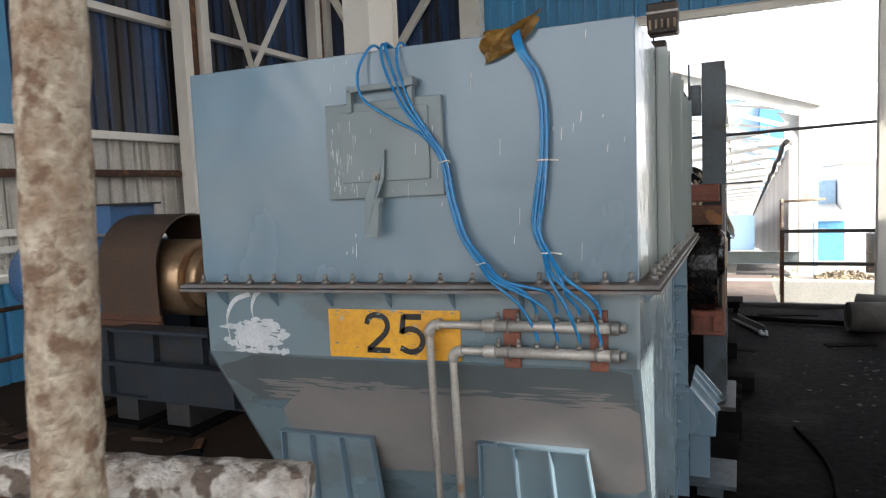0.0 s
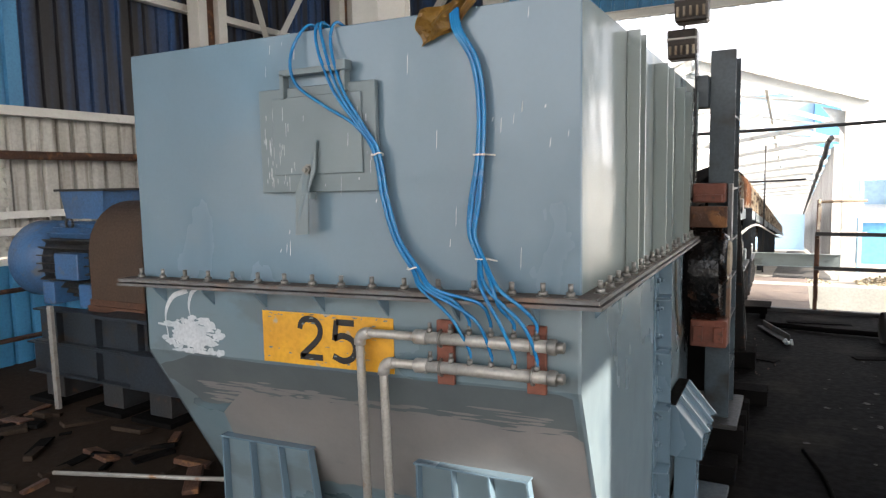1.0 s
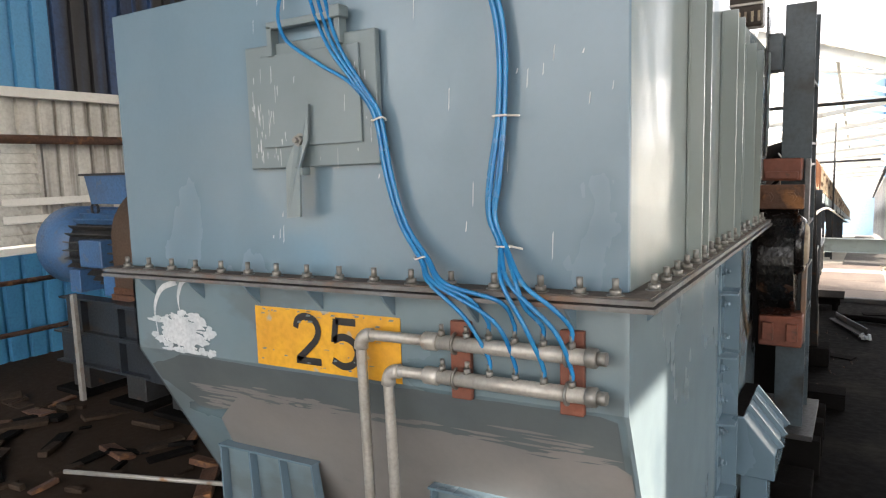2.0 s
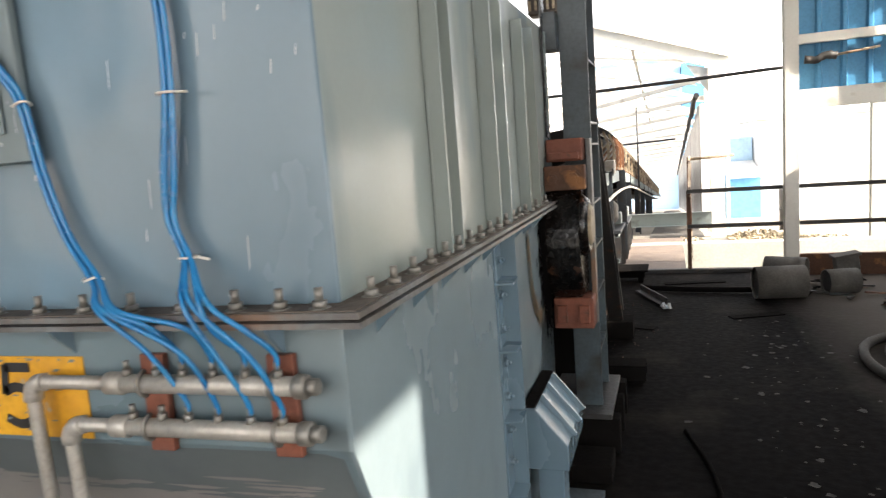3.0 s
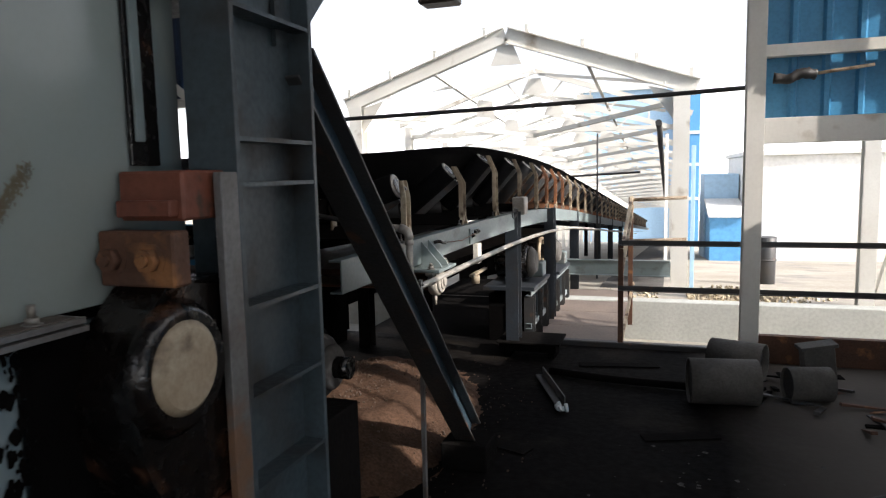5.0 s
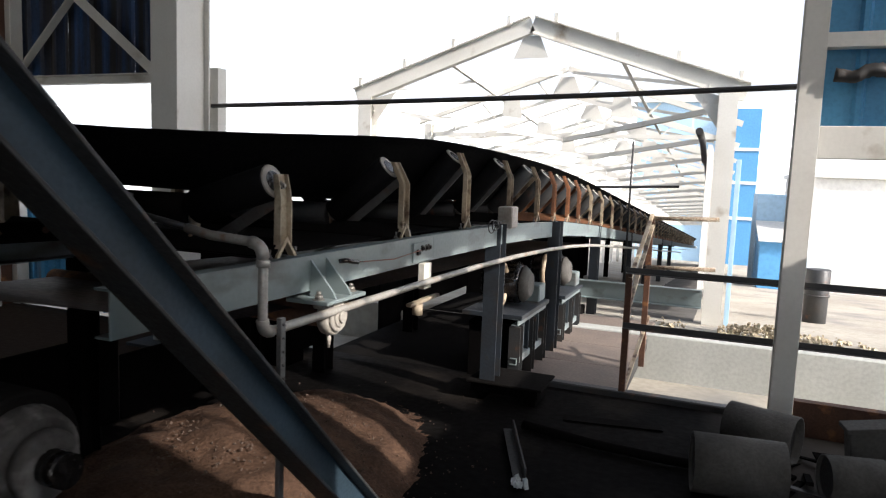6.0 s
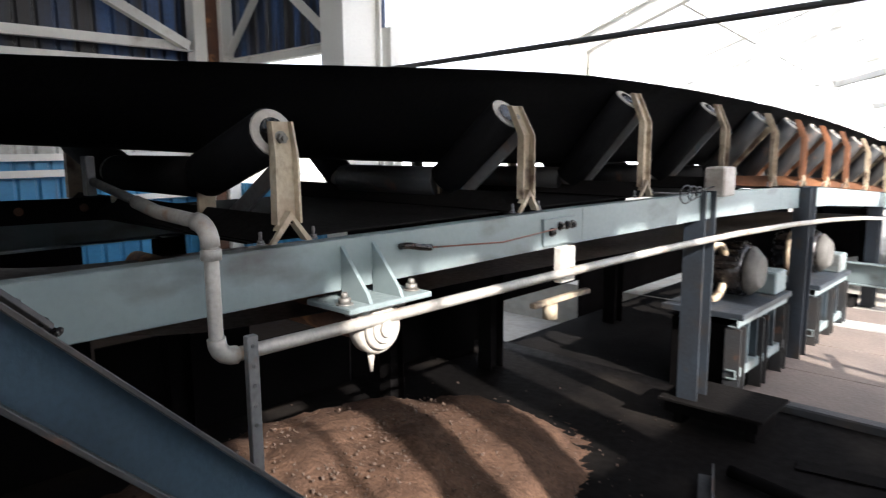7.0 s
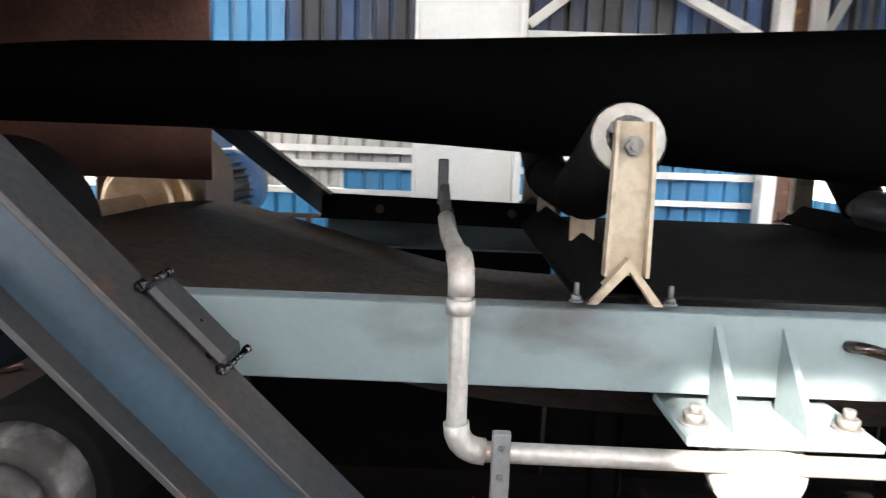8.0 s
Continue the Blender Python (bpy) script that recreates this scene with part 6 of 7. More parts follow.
def build_water_pipe():
    p = thing("spray_pipe", (-0.39, 7.3, 1.1), "dusty grey pipe that turns up over the frame", "pipe")
    end = [(-0.39, y, 1.168 + drop(y) * 1.0 - 0.006 * max(0, y - 8)) for y in (8.5, 9.5, 10.5, 11.5, 12.5, 13.5, 15, 17, 20, 26, 34)]
    bm = BM()
    pts = [Vector((-0.70, 7.202, 1.525)), Vector((-0.6, 7.21, 1.505))] + bent((-0.6, 7.21, 1.515), (-0.39, 7.235, 1.485), (-0.39, 7.235, 1.2), 0.05)
    pts += bent((-0.39, 7.235, 1.4), (-0.39, 7.235, 1.168), (-0.39, 8.0, 1.168), 0.05) + [Vector(q) for q in end]
    tube(bm, pts, 0.0175, 12, 0.03, 25)
    part("run", bm, GALV, p)
    bm = BM()
    tube(bm, [(-0.99, 7.19, 1.575), (-0.66, 7.204, 1.52)], 0.013, 8)
    part("nozzle_rod", bm, DARKSTEEL, p, "thin dark rod at the pipe's end")
    bm = BM()
    tube(bm, bent((-0.6, 7.21, 1.515), (-0.39, 7.235, 1.485), (-0.39, 7.235, 1.2), 0.05), 0.0225, 12)
    cyl(bm, (-0.39, 7.235, 1.405), (-0.39, 7.235, 1.43), 0.024, 12)
    part("elbow", bm, GALV, p)
    bm = BM()
    tube(bm, bent((-0.39, 7.235, 1.4), (-0.39, 7.235, 1.168), (-0.39, 8.0, 1.168), 0.05), 0.0225, 12)
    part("elbow", bm, GALV, p)
    bm = BM()
    box(bm, -0.375, -0.355, 7.295, 7.325, 0.0, 1.215, 0.002)
    for k in range(5):
        bolt(bm, (-0.355, 7.31, 1.19 - 0.05 * k), (1, 0, 0), 0.004, 0.006)
    solo("perforated_post", bm, FLANGE_M, "thin perforated steel post holding the pipe", "post")
    bm = BM()
    box(bm, -0.99, -0.95, 7.175, 7.20, 1.53, 1.64, 0.003)
    solo("pipe_lug", bm, DARKSTEEL, "dark upright lug on the pipe", "lug")
    # scraper frame below the belt: dark bent tube
    s = thing("belt_scraper", (-1.2, 6.9, 1.4), "dark steel belt scraper arm under the belt", "scraper")
    bm = BM()
    beam(bm, (-1.75, 6.33, 1.76), (-1.75, 6.78, 1.43), 0.07, 0.075)
    part("arm", bm, DARKSTEEL, s)
    bm = BM()
    chan(bm, (-1.75, 6.74, 1.44), (-1.75, 7.55, 1.425), 0.07, 0.085, 0.008)
    part("blade_carrier", bm, BLACKENED, s)
    for y in (6.95, 7.2, 7.42):
        bm = BM()
        bolt(bm, (-1.715, y, 1.437), (1, 0, 0), 0.010, 0.024)
        part("bolt", bm, RUST, s)


def build_idlers():
    """One troughing idler, then the rest along the belt."""
    TOPS = {7.53: 0.325, 8.62: 0.405}

    def make(y, wing, name_mat):
        z = 1.403 + drop(y)
        zb, ze = belt_z(y)
        it = thing("troughing_idler", (BX, y, z), "rust-stained troughing idler with three rollers", "idler", "idlers along the belt")
        bm = BM()
        for s in (-1, 1):
            beam(bm, (BX - 0.80, y + s * 0.034, z + 0.035), (BX + 0.80, y + s * 0.034, z + 0.035), 0.008, 0.095, up=(0, -s * 0.72, 0.7))
        part("base_angle", bm, DUST if y < 11 else IDLER_RUST, it)
        for s in (-1, 1):
            bm = BM()
            foot = BX + s * 0.78
            prism(bm, [(foot - s * 0.0, y - 0.068, z), (foot, y - 0.05, z), (foot, y + 0.004, z + 0.062), (foot, y + 0.05, z), (foot, y + 0.068, z), (foot, y, z + 0.085)], (s * 0.03, 0, 0))
            part("foot", bm, IDLER_M, it)
            # outer bracket, bent inwards at its top
            bm = BM()
            top = z + TOPS.get(y, 0.50)
            x0 = BX + s * 0.775
            h = top - z
            tip = BX + s * (0.72 if wing else 0.765)
            sect = [(-1, 0), (1, 0), (1, 0.030), (0.82, 0.030), (0.82, 0.008), (-0.82, 0.008), (-0.82, 0.030), (-1, 0.030)]
            rings = []
            for px, pz, w, k in ((x0, z + 0.05, 0.040, 1.0), (x0, z + h * 0.72, 0.037, 1.0), (tip, top, 0.034, 0.75)):
                rings.append([bm.verts.new((px + s * o * k, y + q * w, pz)) for q, o in sect])
            for ra, rb in zip(rings, rings[1:]):
                for i in range(8):
                    bm.faces.new((ra[i], ra[(i + 1) % 8], rb[(i + 1) % 8], rb[i]))
            bm.faces.new(rings[0])
            bm.faces.new(rings[-1])
            part("outer_bracket", bm, name_mat, it)
            # wing roller
            bm = BM()
            a = Vector((BX + s * 0.36, y, min(zb - 0.075, top - 0.08)))
            b = Vector((tip - s * 0.03, y, top - 0.03))
            cyl(bm, a, b, 0.074, 20, bev=0.006)
            r = part("wing_roller", bm, RUBBER if y < 11 else DARKSTEEL, it)
            d = (b - a).normalized()
            bm = BM()
            cyl(bm, b - d * 0.002, b + d * 0.007, 0.068, 20, bev=0.003)
            part("end_cap", bm, ROLLER_END, r, "pale roller end")
            bm = BM()
            cyl(bm, a - d * 0.030, a + d * 0.002, 0.030, 16, 0.060)
            part("inner_cap", bm, ROLLER_END, r, "pale conical inner end")
            bm = BM()
            cyl(bm, b + d * 0.006, b + d * 0.010, 0.042, 18)
            part("seal", bm, GREASE, r, "black bearing seal")
            bm = BM()
            bolt(bm, (tip + s * 0.008, y, top - 0.045), (s, 0, 0), 0.013, 0.026)
            part("shaft_nut", bm, BOLT if y < 11 else RUST, it)
            for q in (-0.085, 0.085):
                bm = BM()
                bolt(bm, (BX + s * 0.79, y + q, z), (0, 0, 1), 0.008, 0.035)
                part("foot_bolt", bm, FLANGE_M, it)
            # sloping arm below the roller
            bm = BM()
            beam(bm, (BX + s * 0.40, y + 0.05, z + 0.03), (BX + s * 0.73, y + 0.05, top - 0.10), 0.05, 0.012, up=(0, 1, 0))
            part("arm", bm, FLANGE_M if y < 11 else name_mat, it)
            bm = BM()
            box(bm, BX + s * 0.345 - 0.006, BX + s * 0.345 + 0.006, y - 0.03, y + 0.03, z + 0.05, zb - 0.06, 0.002)
            part("inner_bracket", bm, IDLER_M, it)
        bm = BM()
        cyl(bm, (BX - 0.33, y, zb - 0.085), (BX + 0.33, y, zb - 0.085), 0.066, 20, bev=0.006)
        part("centre_roller", bm, DUST if y < 8 else DARKSTEEL, it)
        return it
    near = [7.53, 8.62, 9.58, 10.58, 11.45, 12.12, 12.78, 13.40, 14.2]
    for i, y in enumerate(near):
        make(y, i > 0, IDLER_M if i < 5 or i > 7 else IDLER_RUST)
    last = make(15.1, True, IDLER_M)
    for i in range(34):
        y = 16.1 + 1.05 * i
        copy_thing(last, pose(BX, y, 1.403 + drop(y)))


def build_drives():
    """Two small motors on ribbed frames beside the belt."""
    def one(y, sc, x=-0.66):
        g = drop(y) - 0.07
        d = thing("motor_unit", (x, y, 0), "small dusty motor unit on a ribbed blue-grey steel frame", "motor", "motor units")
        for yy in (y - 0.42, y + 0.0, y + 0.42):
            bm = BM()
            isec(bm, (x + 0.18, yy, -0.02), (x + 0.18, yy, 0.60 + g), 0.10, 0.10, 0.008, up=(0, 1, 0))
            part("leg", bm, DARKSTEEL, d)
        for z in (0.30, 0.64):
            bm = BM()
            chan(bm, (x + 0.18, y - 0.48, z + g), (x + 0.18, y + 0.48, z + g), 0.06, 0.06, 0.008)
            part("rail", bm, STEEL_PALE, d)
        bm = BM()
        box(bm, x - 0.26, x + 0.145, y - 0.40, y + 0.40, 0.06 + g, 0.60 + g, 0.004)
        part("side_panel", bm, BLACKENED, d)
        for k in range(6):
            bm = BM()
            box(bm, x + 0.15, x + 0.20, y - 0.42 + k * 0.168 - 0.008, y - 0.42 + k * 0.168 + 0.008, 0.33 + g, 0.62 + g)
            part("rib", bm, PAINT_OLD, d)
        bm = BM()
        box(bm, x - 0.3, x + 0.24, y - 0.48, y + 0.48, 0.66 + g, 0.70 + g, 0.004)
        part("top_plate", bm, PLINTH_M, d)
        bm = BM()
        cyl(bm, (x - 0.25, y, 0.90 + g), (x + 0.10, y, 0.90 + g), 0.18, 24, bev=0.02)
        part("motor", bm, GREASE, d)
        for k in range(10):
            a = 0.2 + k * 0.3
            bm = BM()
            beam(bm, (x - 0.22, y + 0.185 * math.cos(a), 0.90 + g + 0.185 * math.sin(a)), (x + 0.06, y + 0.185 * math.cos(a), 0.90 + g + 0.185 * math.sin(a)), 0.012, 0.03)
            part("fin", bm, GREASE, d)
        bm = BM()
        cyl(bm, (x + 0.10, y, 0.90 + g), (x + 0.18, y, 0.90 + g), 0.17, 24, 0.12, bev=0.015)
        part("end_bell", bm, DRUM_M, d, "dusty grey motor end bell")
        bm = BM()
        pipe(bm, (x - 0.05, y - 0.30, 0.92 + g), (x + 0.0, y - 0.30, 0.92 + g), 0.20, 0.03)
        part("wheel", bm, IDLER_M, d)
        bm = BM()
        box(bm, x - 0.02, x + 0.20, y + 0.24, y + 0.46, 0.70 + g, 0.86 + g, 0.01)
        part("gear_case", bm, STEEL_PALE, d)
    one(11.25, 1)
    one(12.95, 1)
    # thick steel seat plate near the first leg
    s = thing("steel_step", (-0.4, 10.4, 0), "dusty steel plate step on a channel", "step")
    bm = BM()
    box(bm, -0.68, -0.08, 10.17, 10.62, 0.15, 0.17, 0.004)
    part("plate", bm, DUST, s)
    bm = BM()
    box(bm, -0.66, -0.12, 10.22, 10.24, 0.07, 0.15, 0.003)
    part("skirt", bm, BLACKENED, s)
    for x in (-0.62, -0.20):
        bm = BM()
        box(bm, x, x + 0.06, 10.26, 10.58, 0.0, 0.15, 0.003)
        part("foot", bm, BLACKENED, s)


def build_spill():
    """The heap of spilled ore under the belt."""
    bm = BM()
    nx, ny = 60, 70
    X0, X1, Y0, Y1 = -2.4, -0.15, 6.7, 10.0
    g = []
    for j in range(ny + 1):
        row = []
        for i in range(nx + 1):
            x, y = X0 + (X1 - X0) * i / nx, Y0 + (Y1 - Y0) * j / ny
            r = ((x + 1.35) / 0.95) ** 2 + ((y - 8.3) / 1.45) ** 2
            h = 0.30 * max(0.0, 1 - r) ** 0.8
            h += (0.05 * noise.noise(Vector((x * 3, y * 3, 0))) + 0.025 * noise.noise(Vector((x * 11, y * 11, 4))) + 0.012 * noise.noise(Vector((x * 30, y * 30, 7)))) * min(1, 4 * max(0, 1.15 - r))
            row.append(bm.verts.new((x, y, max(h, -0.02) if r < 1.2 else -0.02)))
        g.append(row)
    for j in range(ny):
        for i in range(nx):
            f = bm.faces.new((g[j][i], g[j][i + 1], g[j + 1][i + 1], g[j + 1][i]))
            f.smooth = True
    heap = solo("ore_heap", bm, GRAVEL, "brown heap of spilled ore under the belt", "heap", kind="stuff", at=(-1.35, 8.3, 0))
    rng = random.Random(11)
    bm = BM()
    for k in range(1500):
        x, y = rng.gauss(-1.1, 0.42), rng.gauss(8.3, 0.7)
        r = ((x + 1.35) / 0.95) ** 2 + ((y - 8.3) / 1.45) ** 2
        if x > 0.15:
            continue
        h = 0.30 * max(0.0, 1 - r) ** 0.8 + 0.004
        s = rng.choice((0.0025, 0.003, 0.0035, 0.0045, 0.006)) * rng.uniform(0.7, 1.3)
        m = Matrix.Translation((x, y, h)) @ Euler((rng.uniform(0, 3), rng.uniform(0, 3), rng.uniform(0, 3))).to_matrix().to_4x4()
        box(bm, -s, s, -s * 0.8, s * 0.7, -s * 0.6, s * 0.6, 0, m)
    solo("ore_lumps", bm, STONE, "scattered small lumps of ore", "rubble", kind="stuff", at=(-1, 8.5, 0))


def build_under_belt_dark():
    """Black plates added on the far side to stand for the dark below the belt."""
    w = thing("conveyor_skirt", (-2.63, 11, 0), "black plates added to stand for the dark below the conveyor", "skirting")
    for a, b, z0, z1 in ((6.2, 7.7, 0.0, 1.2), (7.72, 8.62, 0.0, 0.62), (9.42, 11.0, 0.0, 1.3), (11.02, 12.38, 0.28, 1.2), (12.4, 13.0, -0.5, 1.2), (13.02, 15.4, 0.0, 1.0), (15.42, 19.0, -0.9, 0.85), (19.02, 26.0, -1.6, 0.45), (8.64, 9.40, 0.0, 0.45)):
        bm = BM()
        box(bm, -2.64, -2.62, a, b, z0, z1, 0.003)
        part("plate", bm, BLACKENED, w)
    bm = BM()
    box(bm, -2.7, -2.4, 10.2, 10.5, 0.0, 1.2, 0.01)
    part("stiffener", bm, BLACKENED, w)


build_under_belt_dark()
build_belt()
build_frame()
build_water_pipe()
build_idlers()
build_drives()
build_spill()


# ---- the drive behind the chute ----


def build_motor():
    yc, zc = 4.9, 1.16
    m = thing("drive_motor", (-5.6, yc, 0.80), "large blue finned electric motor with terminal box", "motor")
    bm = BM()
    cyl(bm, (-6.42, yc, zc), (-5.90, yc, zc), 0.365, 40, bev=0.10)
    part("fan_cowl", bm, MOTOR_BLUE, m, "rounded blue fan cowl")
    bm = BM()
    cyl(bm, (-5.92, yc, zc), (-5.05, yc, zc), 0.30, 36, bev=0.01)
    part("stator", bm, BLACK, m)
    # upper fins blue, the rest and the stator dark: shade put into colour
    for k in range(30):
        a = 2 * math.pi * k / 30
        bm = BM()
        d = Vector((0, math.cos(a), math.sin(a)))
        beam(bm, Vector((-5.90, yc, zc)) + d * 0.325, Vector((-5.08, yc, zc)) + d * 0.325, 0.010, 0.07, up=d)
        part("fin", bm, MOTOR_BLUE if d.z > 0.6 else DARKSTEEL, m)
    bm = BM()
    prism(bm, [(-5.60, yc - 0.24, 1.56), (-5.10, yc - 0.24, 1.56), (-5.06, yc - 0.26, 1.80), (-5.64, yc - 0.26, 1.80)], (0, 0.48, 0))
    t = part("terminal_box", bm, MOTOR_BLUE, m)
    bm = BM()
    box(bm, -5.68, -5.02, yc - 0.29, yc + 0.27, 1.80, 1.82, 0.003)
    part("lid", bm, DARKSTEEL, t)
    bm = BM()
    box(bm, -5.55, -5.24, yc - 0.42, yc - 0.30, 1.04, 1.27, 0.01)
    part("side_box", bm, MOTOR_BLUE, m)
    bm = BM()
    tube(bm, [(-5.70 + 0.05 * math.cos(a), yc - 0.15, 1.51 + 0.05 * math.sin(a)) for a in [k * math.pi / 8 for k in range(17)]], 0.012, 8)
    part("lifting_eye", bm, DARKSTEEL, m)
    for x in (-5.75, -5.25):
        bm = BM()
        box(bm, x - 0.08, x + 0.08, yc - 0.36, yc + 0.36, 0.80, 1.0, 0.006)
        part("foot", bm, MOTOR_BLUE, m)
    # coupling guard
    g = thing("coupling_guard", (-4.75, yc, 0.80), "rounded brown sheet-steel coupling guard", "guard")
    n = 32
    bm = BM()
    prof = [(-0.42, 0.81)] + [(0.42 * math.cos(math.pi - math.pi * k / n), 1.29 + 0.42 * math.sin(math.pi * k / n)) for k in range(n + 1)] + [(0.42, 0.81)]
    inner = [(a * 0.97, 0.81 if z < 0.9 else 1.29 + (z - 1.29) * 0.97) for a, z in prof]
    rings = [[bm.verts.new((x, yc + a, z)) for a, z in pr] for x, pr in ((-5.07, prof), (-4.42, prof), (-4.42, inner), (-5.07, inner))]
    for ra, rb in zip(rings, rings[1:] + rings[:1]):
        for i in range(len(prof) - 1):
            bm.faces.new((ra[i], ra[i + 1], rb[i + 1], rb[i]))
    part("shell", bm, BROWN, g)
    bm = BM()
    box(bm, -5.09, -4.40, yc - 0.45, yc - 0.40, 0.80, 0.85, 0.004)
    box(bm, -5.09, -4.40, yc - 0.425, yc - 0.41, 0.85, 0.90)
    part("foot_rail", bm, RUST, g)
    bm = BM()
    cyl(bm, (-4.85, yc, zc), (-4.30, yc, zc), 0.33, 32, bev=0.02)
    cyl(bm, (-4.30, yc, zc), (-4.18, yc, zc), 0.26, 32, bev=0.02)
    cyl(bm, (-4.18, yc, zc), (-2.43, yc, zc), 0.07, 16)
    solo("coupling", bm, COUPLING_M, "steel coupling drum inside the guard, coloured as if sunlit", "coupling", at=(-4.5, yc, 0.83))
    # base frames
    b = thing("steel_plinth", (-4.6, yc, 0), "heavy blue-grey steel base frame, dusty", "plinth")
    for z0, z1, xa, xb in ((0.50, 0.80, -5.72, -3.2), (0.22, 0.50, -5.84, -2.9)):
        for y in (yc - 0.46, yc + 0.46):
            bm = BM()
            isec(bm, (xa, y, (z0 + z1) / 2), (xb, y, (z0 + z1) / 2), 0.14, z1 - z0 - 0.004, 0.016)
            part("girder", bm, PLINTH_M, b)
            for k in range(5):
                x = xa + 0.3 + k * (xb - xa - 0.5) / 4
                bm = BM()
                box(bm, x, x + 0.012, y - 0.068, y - 0.009, z0 + 0.02, z1 - 0.02)
                part("stiffener", bm, PLINTH_M, b)
    for x in (-5.5, -4.75, -4.2):
        bm = BM()
        box(bm, x - 0.12, x + 0.12, yc - 0.52, yc + 0.52, 0.04, 0.22, 0.004)
        part("packing", bm, DARKSTEEL, b)
        bm = BM()
        box(bm, x - 0.22, x + 0.22, yc - 0.62, yc + 0.62, 0.0, 0.04, 0.004)
        part("base_plate", bm, DUST, b)
    bm = BM()
    box(bm, -4.36, -3.5, yc - 0.66, yc - 0.54, 0.28, 0.56, 0.004)
    box(bm, -4.72, -3.6, yc - 0.66, yc - 0.44, 0.802, 0.83, 0.003)
    part("ledge", bm, PLINTH_M, b)
    bm = BM()
    beam(bm, (-5.26, 4.24, 0.0), (-5.32, 4.27, 0.86), 0.05, 0.03)
    solo("upright_flat", bm, GALV, "rusty pale flat bar standing before the base", "bar")


# ---- small things and litter ----


def build_fence():
    f = thing("old_railing", (-0.55, 0.67, 0), "old railing of pipe crusted with pale lime and rust", "railing")
    p0, p1 = Vector((-0.547, 0.667, 0.0)), Vector((-0.487, 0.742, 2.3))
    bm = BM()
    tube(bm, [p0.lerp(p1, k / 90) for k in range(91)], 0.0215, 20, 0.10, 26)
    part("post", bm, PITTED, f, "pitted, lime-crusted rusty post")
    a, b = Vector((-0.684, 0.797, 1.60)), Vector((-0.441, 0.894, 1.581))
    a2 = a + (a - b) * 1.2
    bm = BM()
    tube(bm, [a2.lerp(b, k / 90) for k in range(91)], 0.0205, 18, 0.12, 32)
    part("rail", bm, LIME, f, "lime-splashed rail with a cut end")
    q = a2
    bm = BM()
    tube(bm, [Vector((q.x, q.y, 0)), Vector((q.x, q.y, 1.64))], 0.026, 14)
    part("post", bm, PITTED, f)


def build_lamps():
    for x, y, z in ((-0.96, 9.3, 3.76), (-1.18, 10.2, 3.49)):
        l = thing("floodlight", (x, y, z), "dark box floodlight hanging below the roof", "floodlight", "hanging floodlights")
        bm = BM()
        s = 0.18
        prism(bm, [(x - s, y - 0.10, z - s), (x + s, y - 0.10, z - s), (x + s, y - 0.16, z + s), (x - s, y - 0.16, z + s)], (0, 0.24, 0))
        bmesh.ops.bevel(bm, geom=bm.edges[:], offset=0.02, segments=1, affect="EDGES")
        part("housing", bm, LAMP_M, l)
        for k in range(5):
            bm = BM()
            xx = x - 0.14 + 0.07 * k
            box(bm, xx - 0.012, xx + 0.012, y - 0.165, y - 0.11, z - 0.13, z - 0.02)
            part("slat", bm, IDLER_M, l)
        bm = BM()
        box(bm, x - s, x + s, y - 0.175, y - 0.14, z + 0.05, z + 0.075)
        part("trim", bm, STEEL, l)
        bm = BM()
        top = 7.0
        tube(bm, [(x, y, z + s), (x, y, top)] if y < 10 else [(x, y, z + 0.16), (x, y + 0.12, z + 0.4), (x, 10.56, 4.06)], 0.014, 6)
        part("hanger", bm, DARKSTEEL, l)


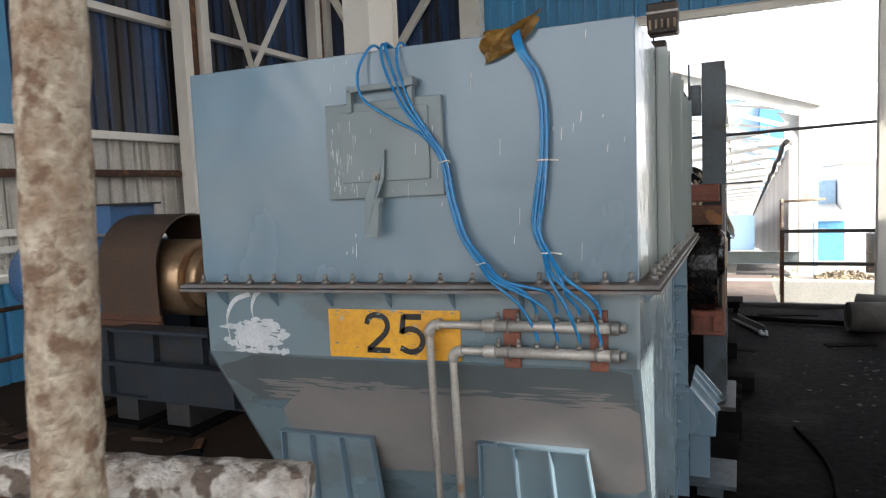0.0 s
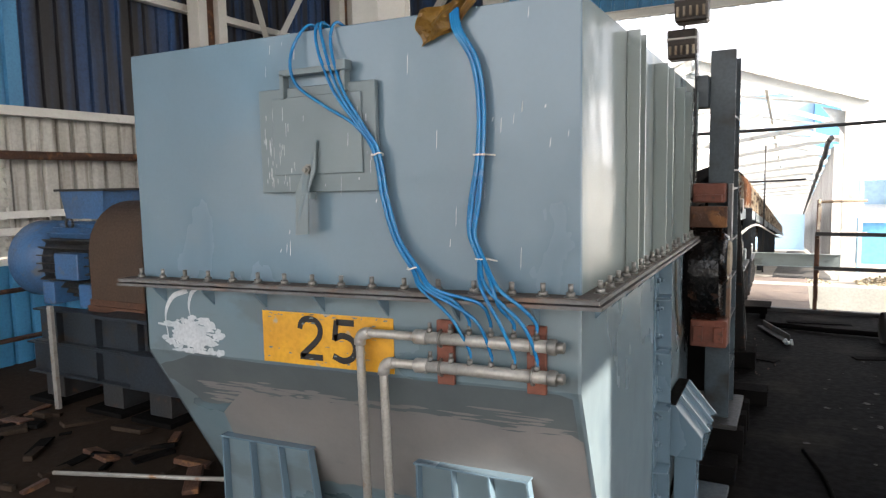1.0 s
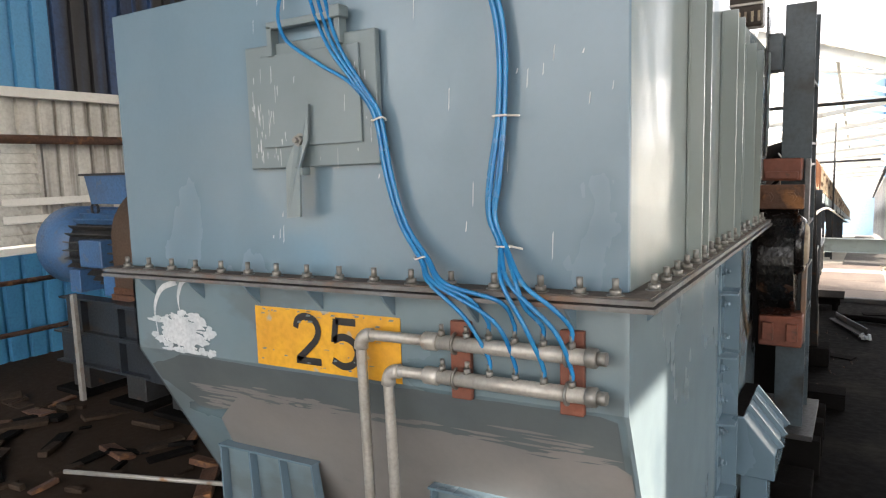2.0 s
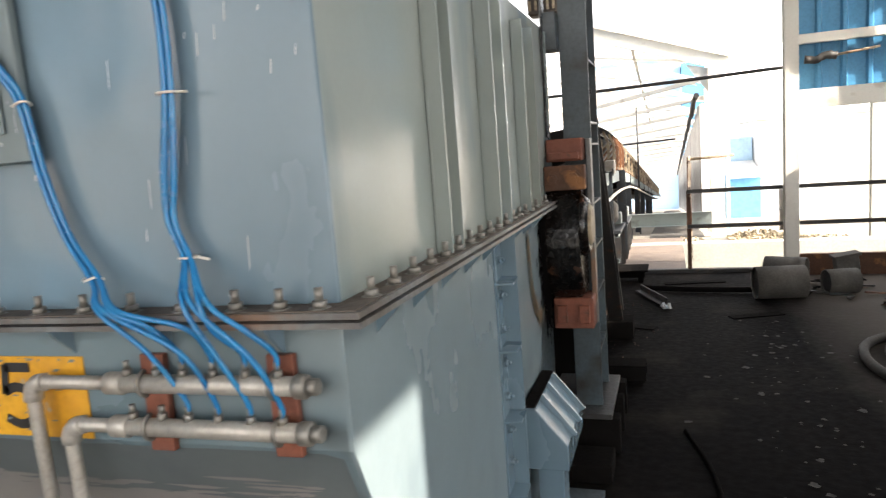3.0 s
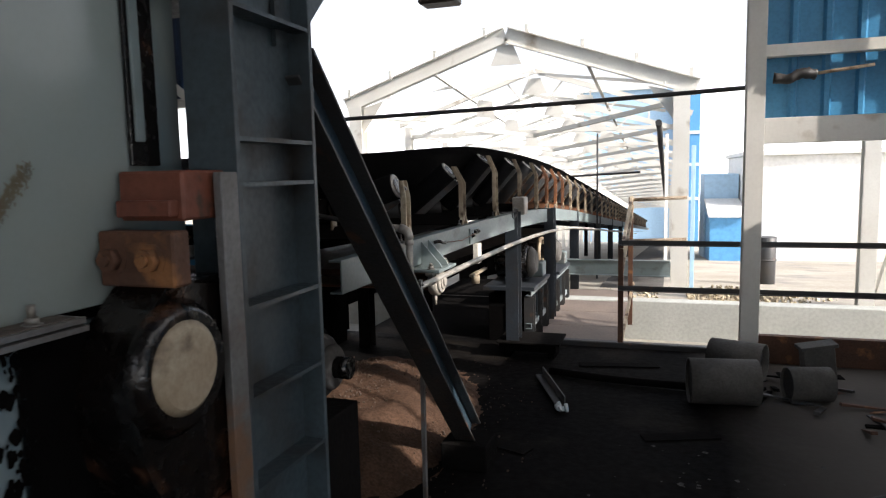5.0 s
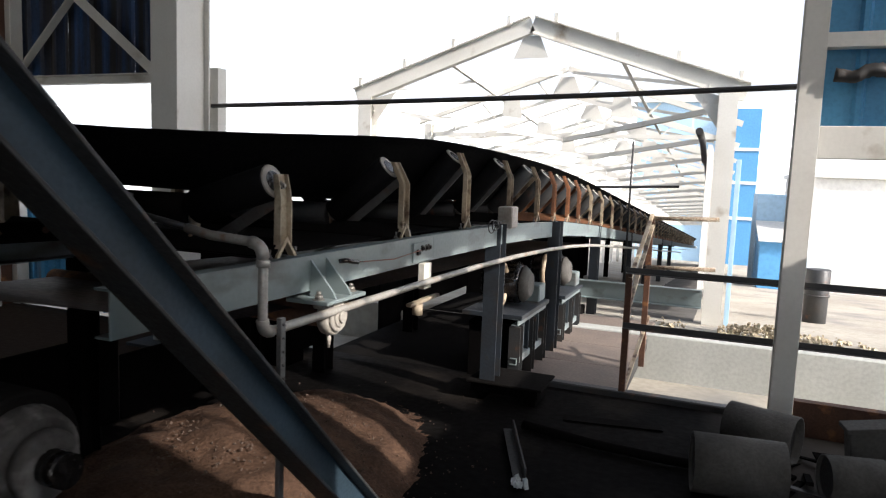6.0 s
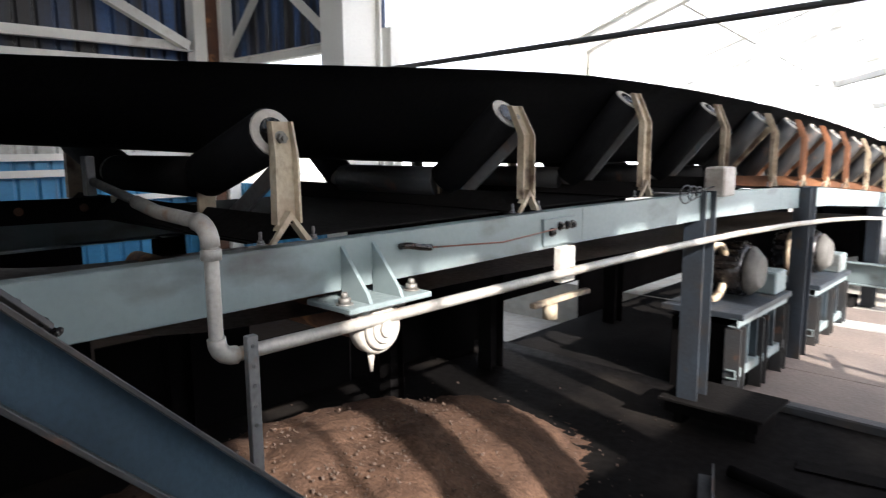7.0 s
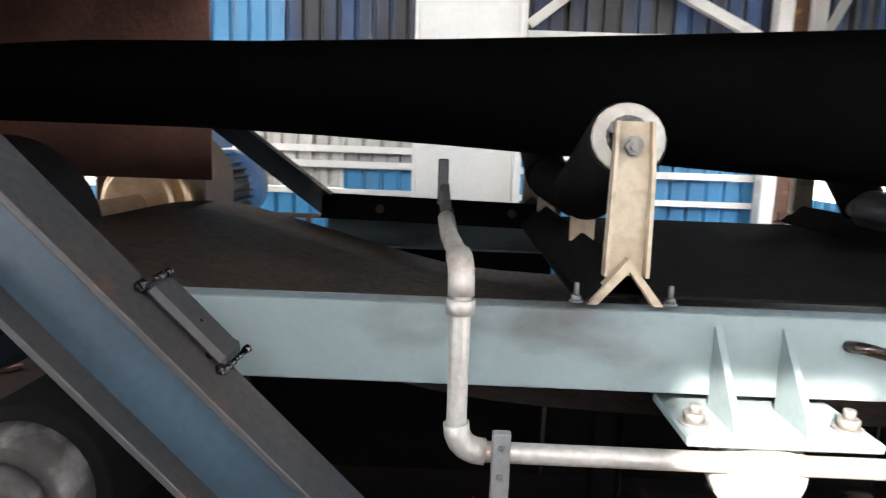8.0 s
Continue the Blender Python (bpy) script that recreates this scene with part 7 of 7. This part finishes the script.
def build_litter():
    # cut rollers
    for name, p0, p1, r, lab in (("cut_roller", (1.02, 9.34, 0.17), (1.50, 9.40, 0.17), 0.17, "short dusty grey steel drum lying on the floor"),
                                 ("cut_roller", (1.22, 10.15, 0.16), (1.62, 10.0, 0.16), 0.155, "dusty open pipe stub lying near the kerb"),
                                 ("cut_roller", (1.72, 9.55, 0.13), (2.02, 9.62, 0.13), 0.13, "small dusty drum among scrap")):
        t = thing(name, (p0[0], p0[1], 0), lab, "drum", "cut drums")
        bm = BM()
        pipe(bm, p0, p1, r, 0.012, 28)
        part("shell", bm, DRUM_M, t)
        d = (Vector(p1) - Vector(p0)).normalized()
        bm = BM()
        cyl(bm, Vector(p0) + d * 0.02, Vector(p0) + d * 0.035, r - 0.012, 24)
        part("disc", bm, DARKSTEEL, t)
        bm = BM()
        cyl(bm, Vector(p1) - d * 0.06, Vector(p1) - d * 0.05, r - 0.012, 24)
        part("disc", bm, DARKSTEEL, t)
    bm = BM()
    m = pose(2.02, 9.95, 0.0, 4, -8, 12)
    box(bm, -0.12, 0.12, -0.05, 0.05, 0.0, 0.36, 0.008, m)
    box(bm, -0.14, 0.14, -0.07, 0.07, 0.34, 0.37, 0.004, m)
    solo("steel_stub", bm, DRUM_M, "short dusty steel stub standing on its end", "steel stub")
    rng = random.Random(21)
    for k in range(16):
        x, y = rng.uniform(1.5, 2.5), rng.uniform(8.9, 10.1)
        L, a = rng.uniform(0.15, 0.5), rng.uniform(0, 180)
        bm = BM()
        m = pose(x, y, 0.012, rng.uniform(-6, 6), rng.uniform(0, 25), a)
        box(bm, -L / 2, L / 2, -0.02, 0.02, -0.01, 0.012, 0.002, m)
        for v in bm.verts:
            v.co.z = max(v.co.z, 0.0)
        solo("scrap_bar", bm, rng.choice((DARKSTEEL, RUST, DUST)), "rusty scrap of steel bar on the floor", "scrap", "scrap bars")
    # two-loop hose
    h = thing("hose_coil", (2.55, 7.25, 0), "coil of thick dark rubber hose on the floor", "hose")
    for r, z, cx, cy in ((1.10, 0.035, 2.63, 7.10), (0.97, 0.035, 2.68, 7.15)):
        bm = BM()
        tube(bm, [(cx + r * math.cos(a) * (1 + 0.02 * math.sin(3 * a)), cy + r * 0.93 * math.sin(a), z + 0.01 * math.sin(5 * a) + 0.006) for a in [k * 2 * math.pi / 72 for k in range(73)]], 0.036, 10)
        part("loop", bm, HOSE_BLACK, h)
    for lab, pts, r, mt in (("pale pipe lying across the floor", [(2.48, 9.75, 0.03), (2.95, 8.45, 0.03)], 0.028, GALV),
                            ("dark pipe lying near the kerb", [(-0.1, 9.78, 0.035), (0.45, 9.66, 0.035), (1.02, 9.62, 0.035)], 0.030, BLACKENED),
                            ("thin bent rod on the black floor", [(0.25, 5.78, 0.01), (0.36, 5.35, 0.012), (0.40, 4.96, 0.01), (0.38, 4.6, 0.01)], 0.012, DUST)):
        bm = BM()
        tube(bm, curve_pts(pts, 6) if len(pts) > 2 else pts, r, 10)
        solo("loose_pipe", bm, mt, lab, "pipe", "loose pipes")
    b = thing("angle_bar", (0.0, 9.2, 0), "short dark angle bar with a white-splashed end", "bar")
    bm = BM()
    angle(bm, (-0.17, 9.66, 0.03), (0.12, 8.93, 0.03), 0.07, 0.01)
    part("bar", bm, DARKSTEEL, b)
    bm = BM()
    for k in range(7):
        m = pose(0.13 + rng.uniform(-0.04, 0.04), 8.90 + rng.uniform(-0.04, 0.04), 0.03, rng.uniform(0, 90), rng.uniform(0, 90), rng.uniform(0, 90))
        box(bm, -0.03, 0.03, -0.012, 0.012, -0.012, 0.012, 0, m)
    part("splash", bm, CHALK, b)
    for k, (x, y, L, a) in enumerate(((0.95, 8.6, 0.5, 20), (-0.1, 8.15, 0.3, 160), (0.45, 10.2, 0.7, 10), (2.0, 10.25, 0.5, 5), (2.5, 9.35, 0.35, 60))):
        bm = BM()
        m = pose(x, y, 0.004, 0, 0, a)
        box(bm, -L / 2, L / 2, -0.06, 0.06, 0.0, 0.008, 0.002, m)
        solo("thin_plate", bm, DUST, "thin dusty offcut of plate on the floor", "offcut", "offcuts")
    # rubble at the foot of the motor base
    for k in range(60):
        x, y = rng.uniform(-5.9, -3.0), rng.uniform(3.0, 4.15)
        L = rng.uniform(0.08, 0.38)
        m = pose(x, y, 0.0, rng.uniform(-10, 10), rng.uniform(-8, 8), rng.uniform(0, 180))
        bm = BM()
        box(bm, -L / 2, L / 2, -L * 0.16, L * 0.16, 0.0, rng.uniform(0.012, 0.04), 0.004, m)
        solo("rubble_piece", bm, rng.choice((DIRT_M, DIRT_M, DUST, RUST)), "dusty broken lump or plate beside the base", "rubble", "rubble by the base")
    bm = BM()
    tube(bm, [(-3.95, 3.35, 0.05), (-2.7, 3.65, 0.12)], 0.014, 8)
    solo("loose_pipe", bm, GALV, "thin pale rod lying by the chute", "pipe", "loose pipes")
    # white spots of lime on the floor
    bm = BM()
    for k in range(150):
        x, y = rng.gauss(0.95, 0.25) + 0.1 * rng.random(), rng.uniform(4.4, 8.4)
        r = rng.choice((0.004, 0.006, 0.009, 0.014, 0.022)) * rng.uniform(0.8, 1.2)
        ph = rng.uniform(0, 6)
        vs = [bm.verts.new((x + r * (1 + 0.3 * math.sin(3 * a + ph)) * math.cos(a), y + r * (1 + 0.3 * math.sin(2 * a + ph)) * math.sin(a), 0.0125)) for a in [q * math.pi / 7 for q in range(14)]]
        bm.faces.new(vs)
    solo("floor_stain", bm, mat("floor_lime", (0.055, 0.051, 0.048), 0.8, second=(0.010, 0.0095, 0.009), amount=1.0, size=30, grain=60), "faint pale spots splashed on the black floor", "stain", kind="stuff", at=(1, 6, 0))


build_motor()
build_fence()
build_lamps()
build_litter()


def motions():
    """Nothing in the place moves; the camera alone is carried through it."""


motions()
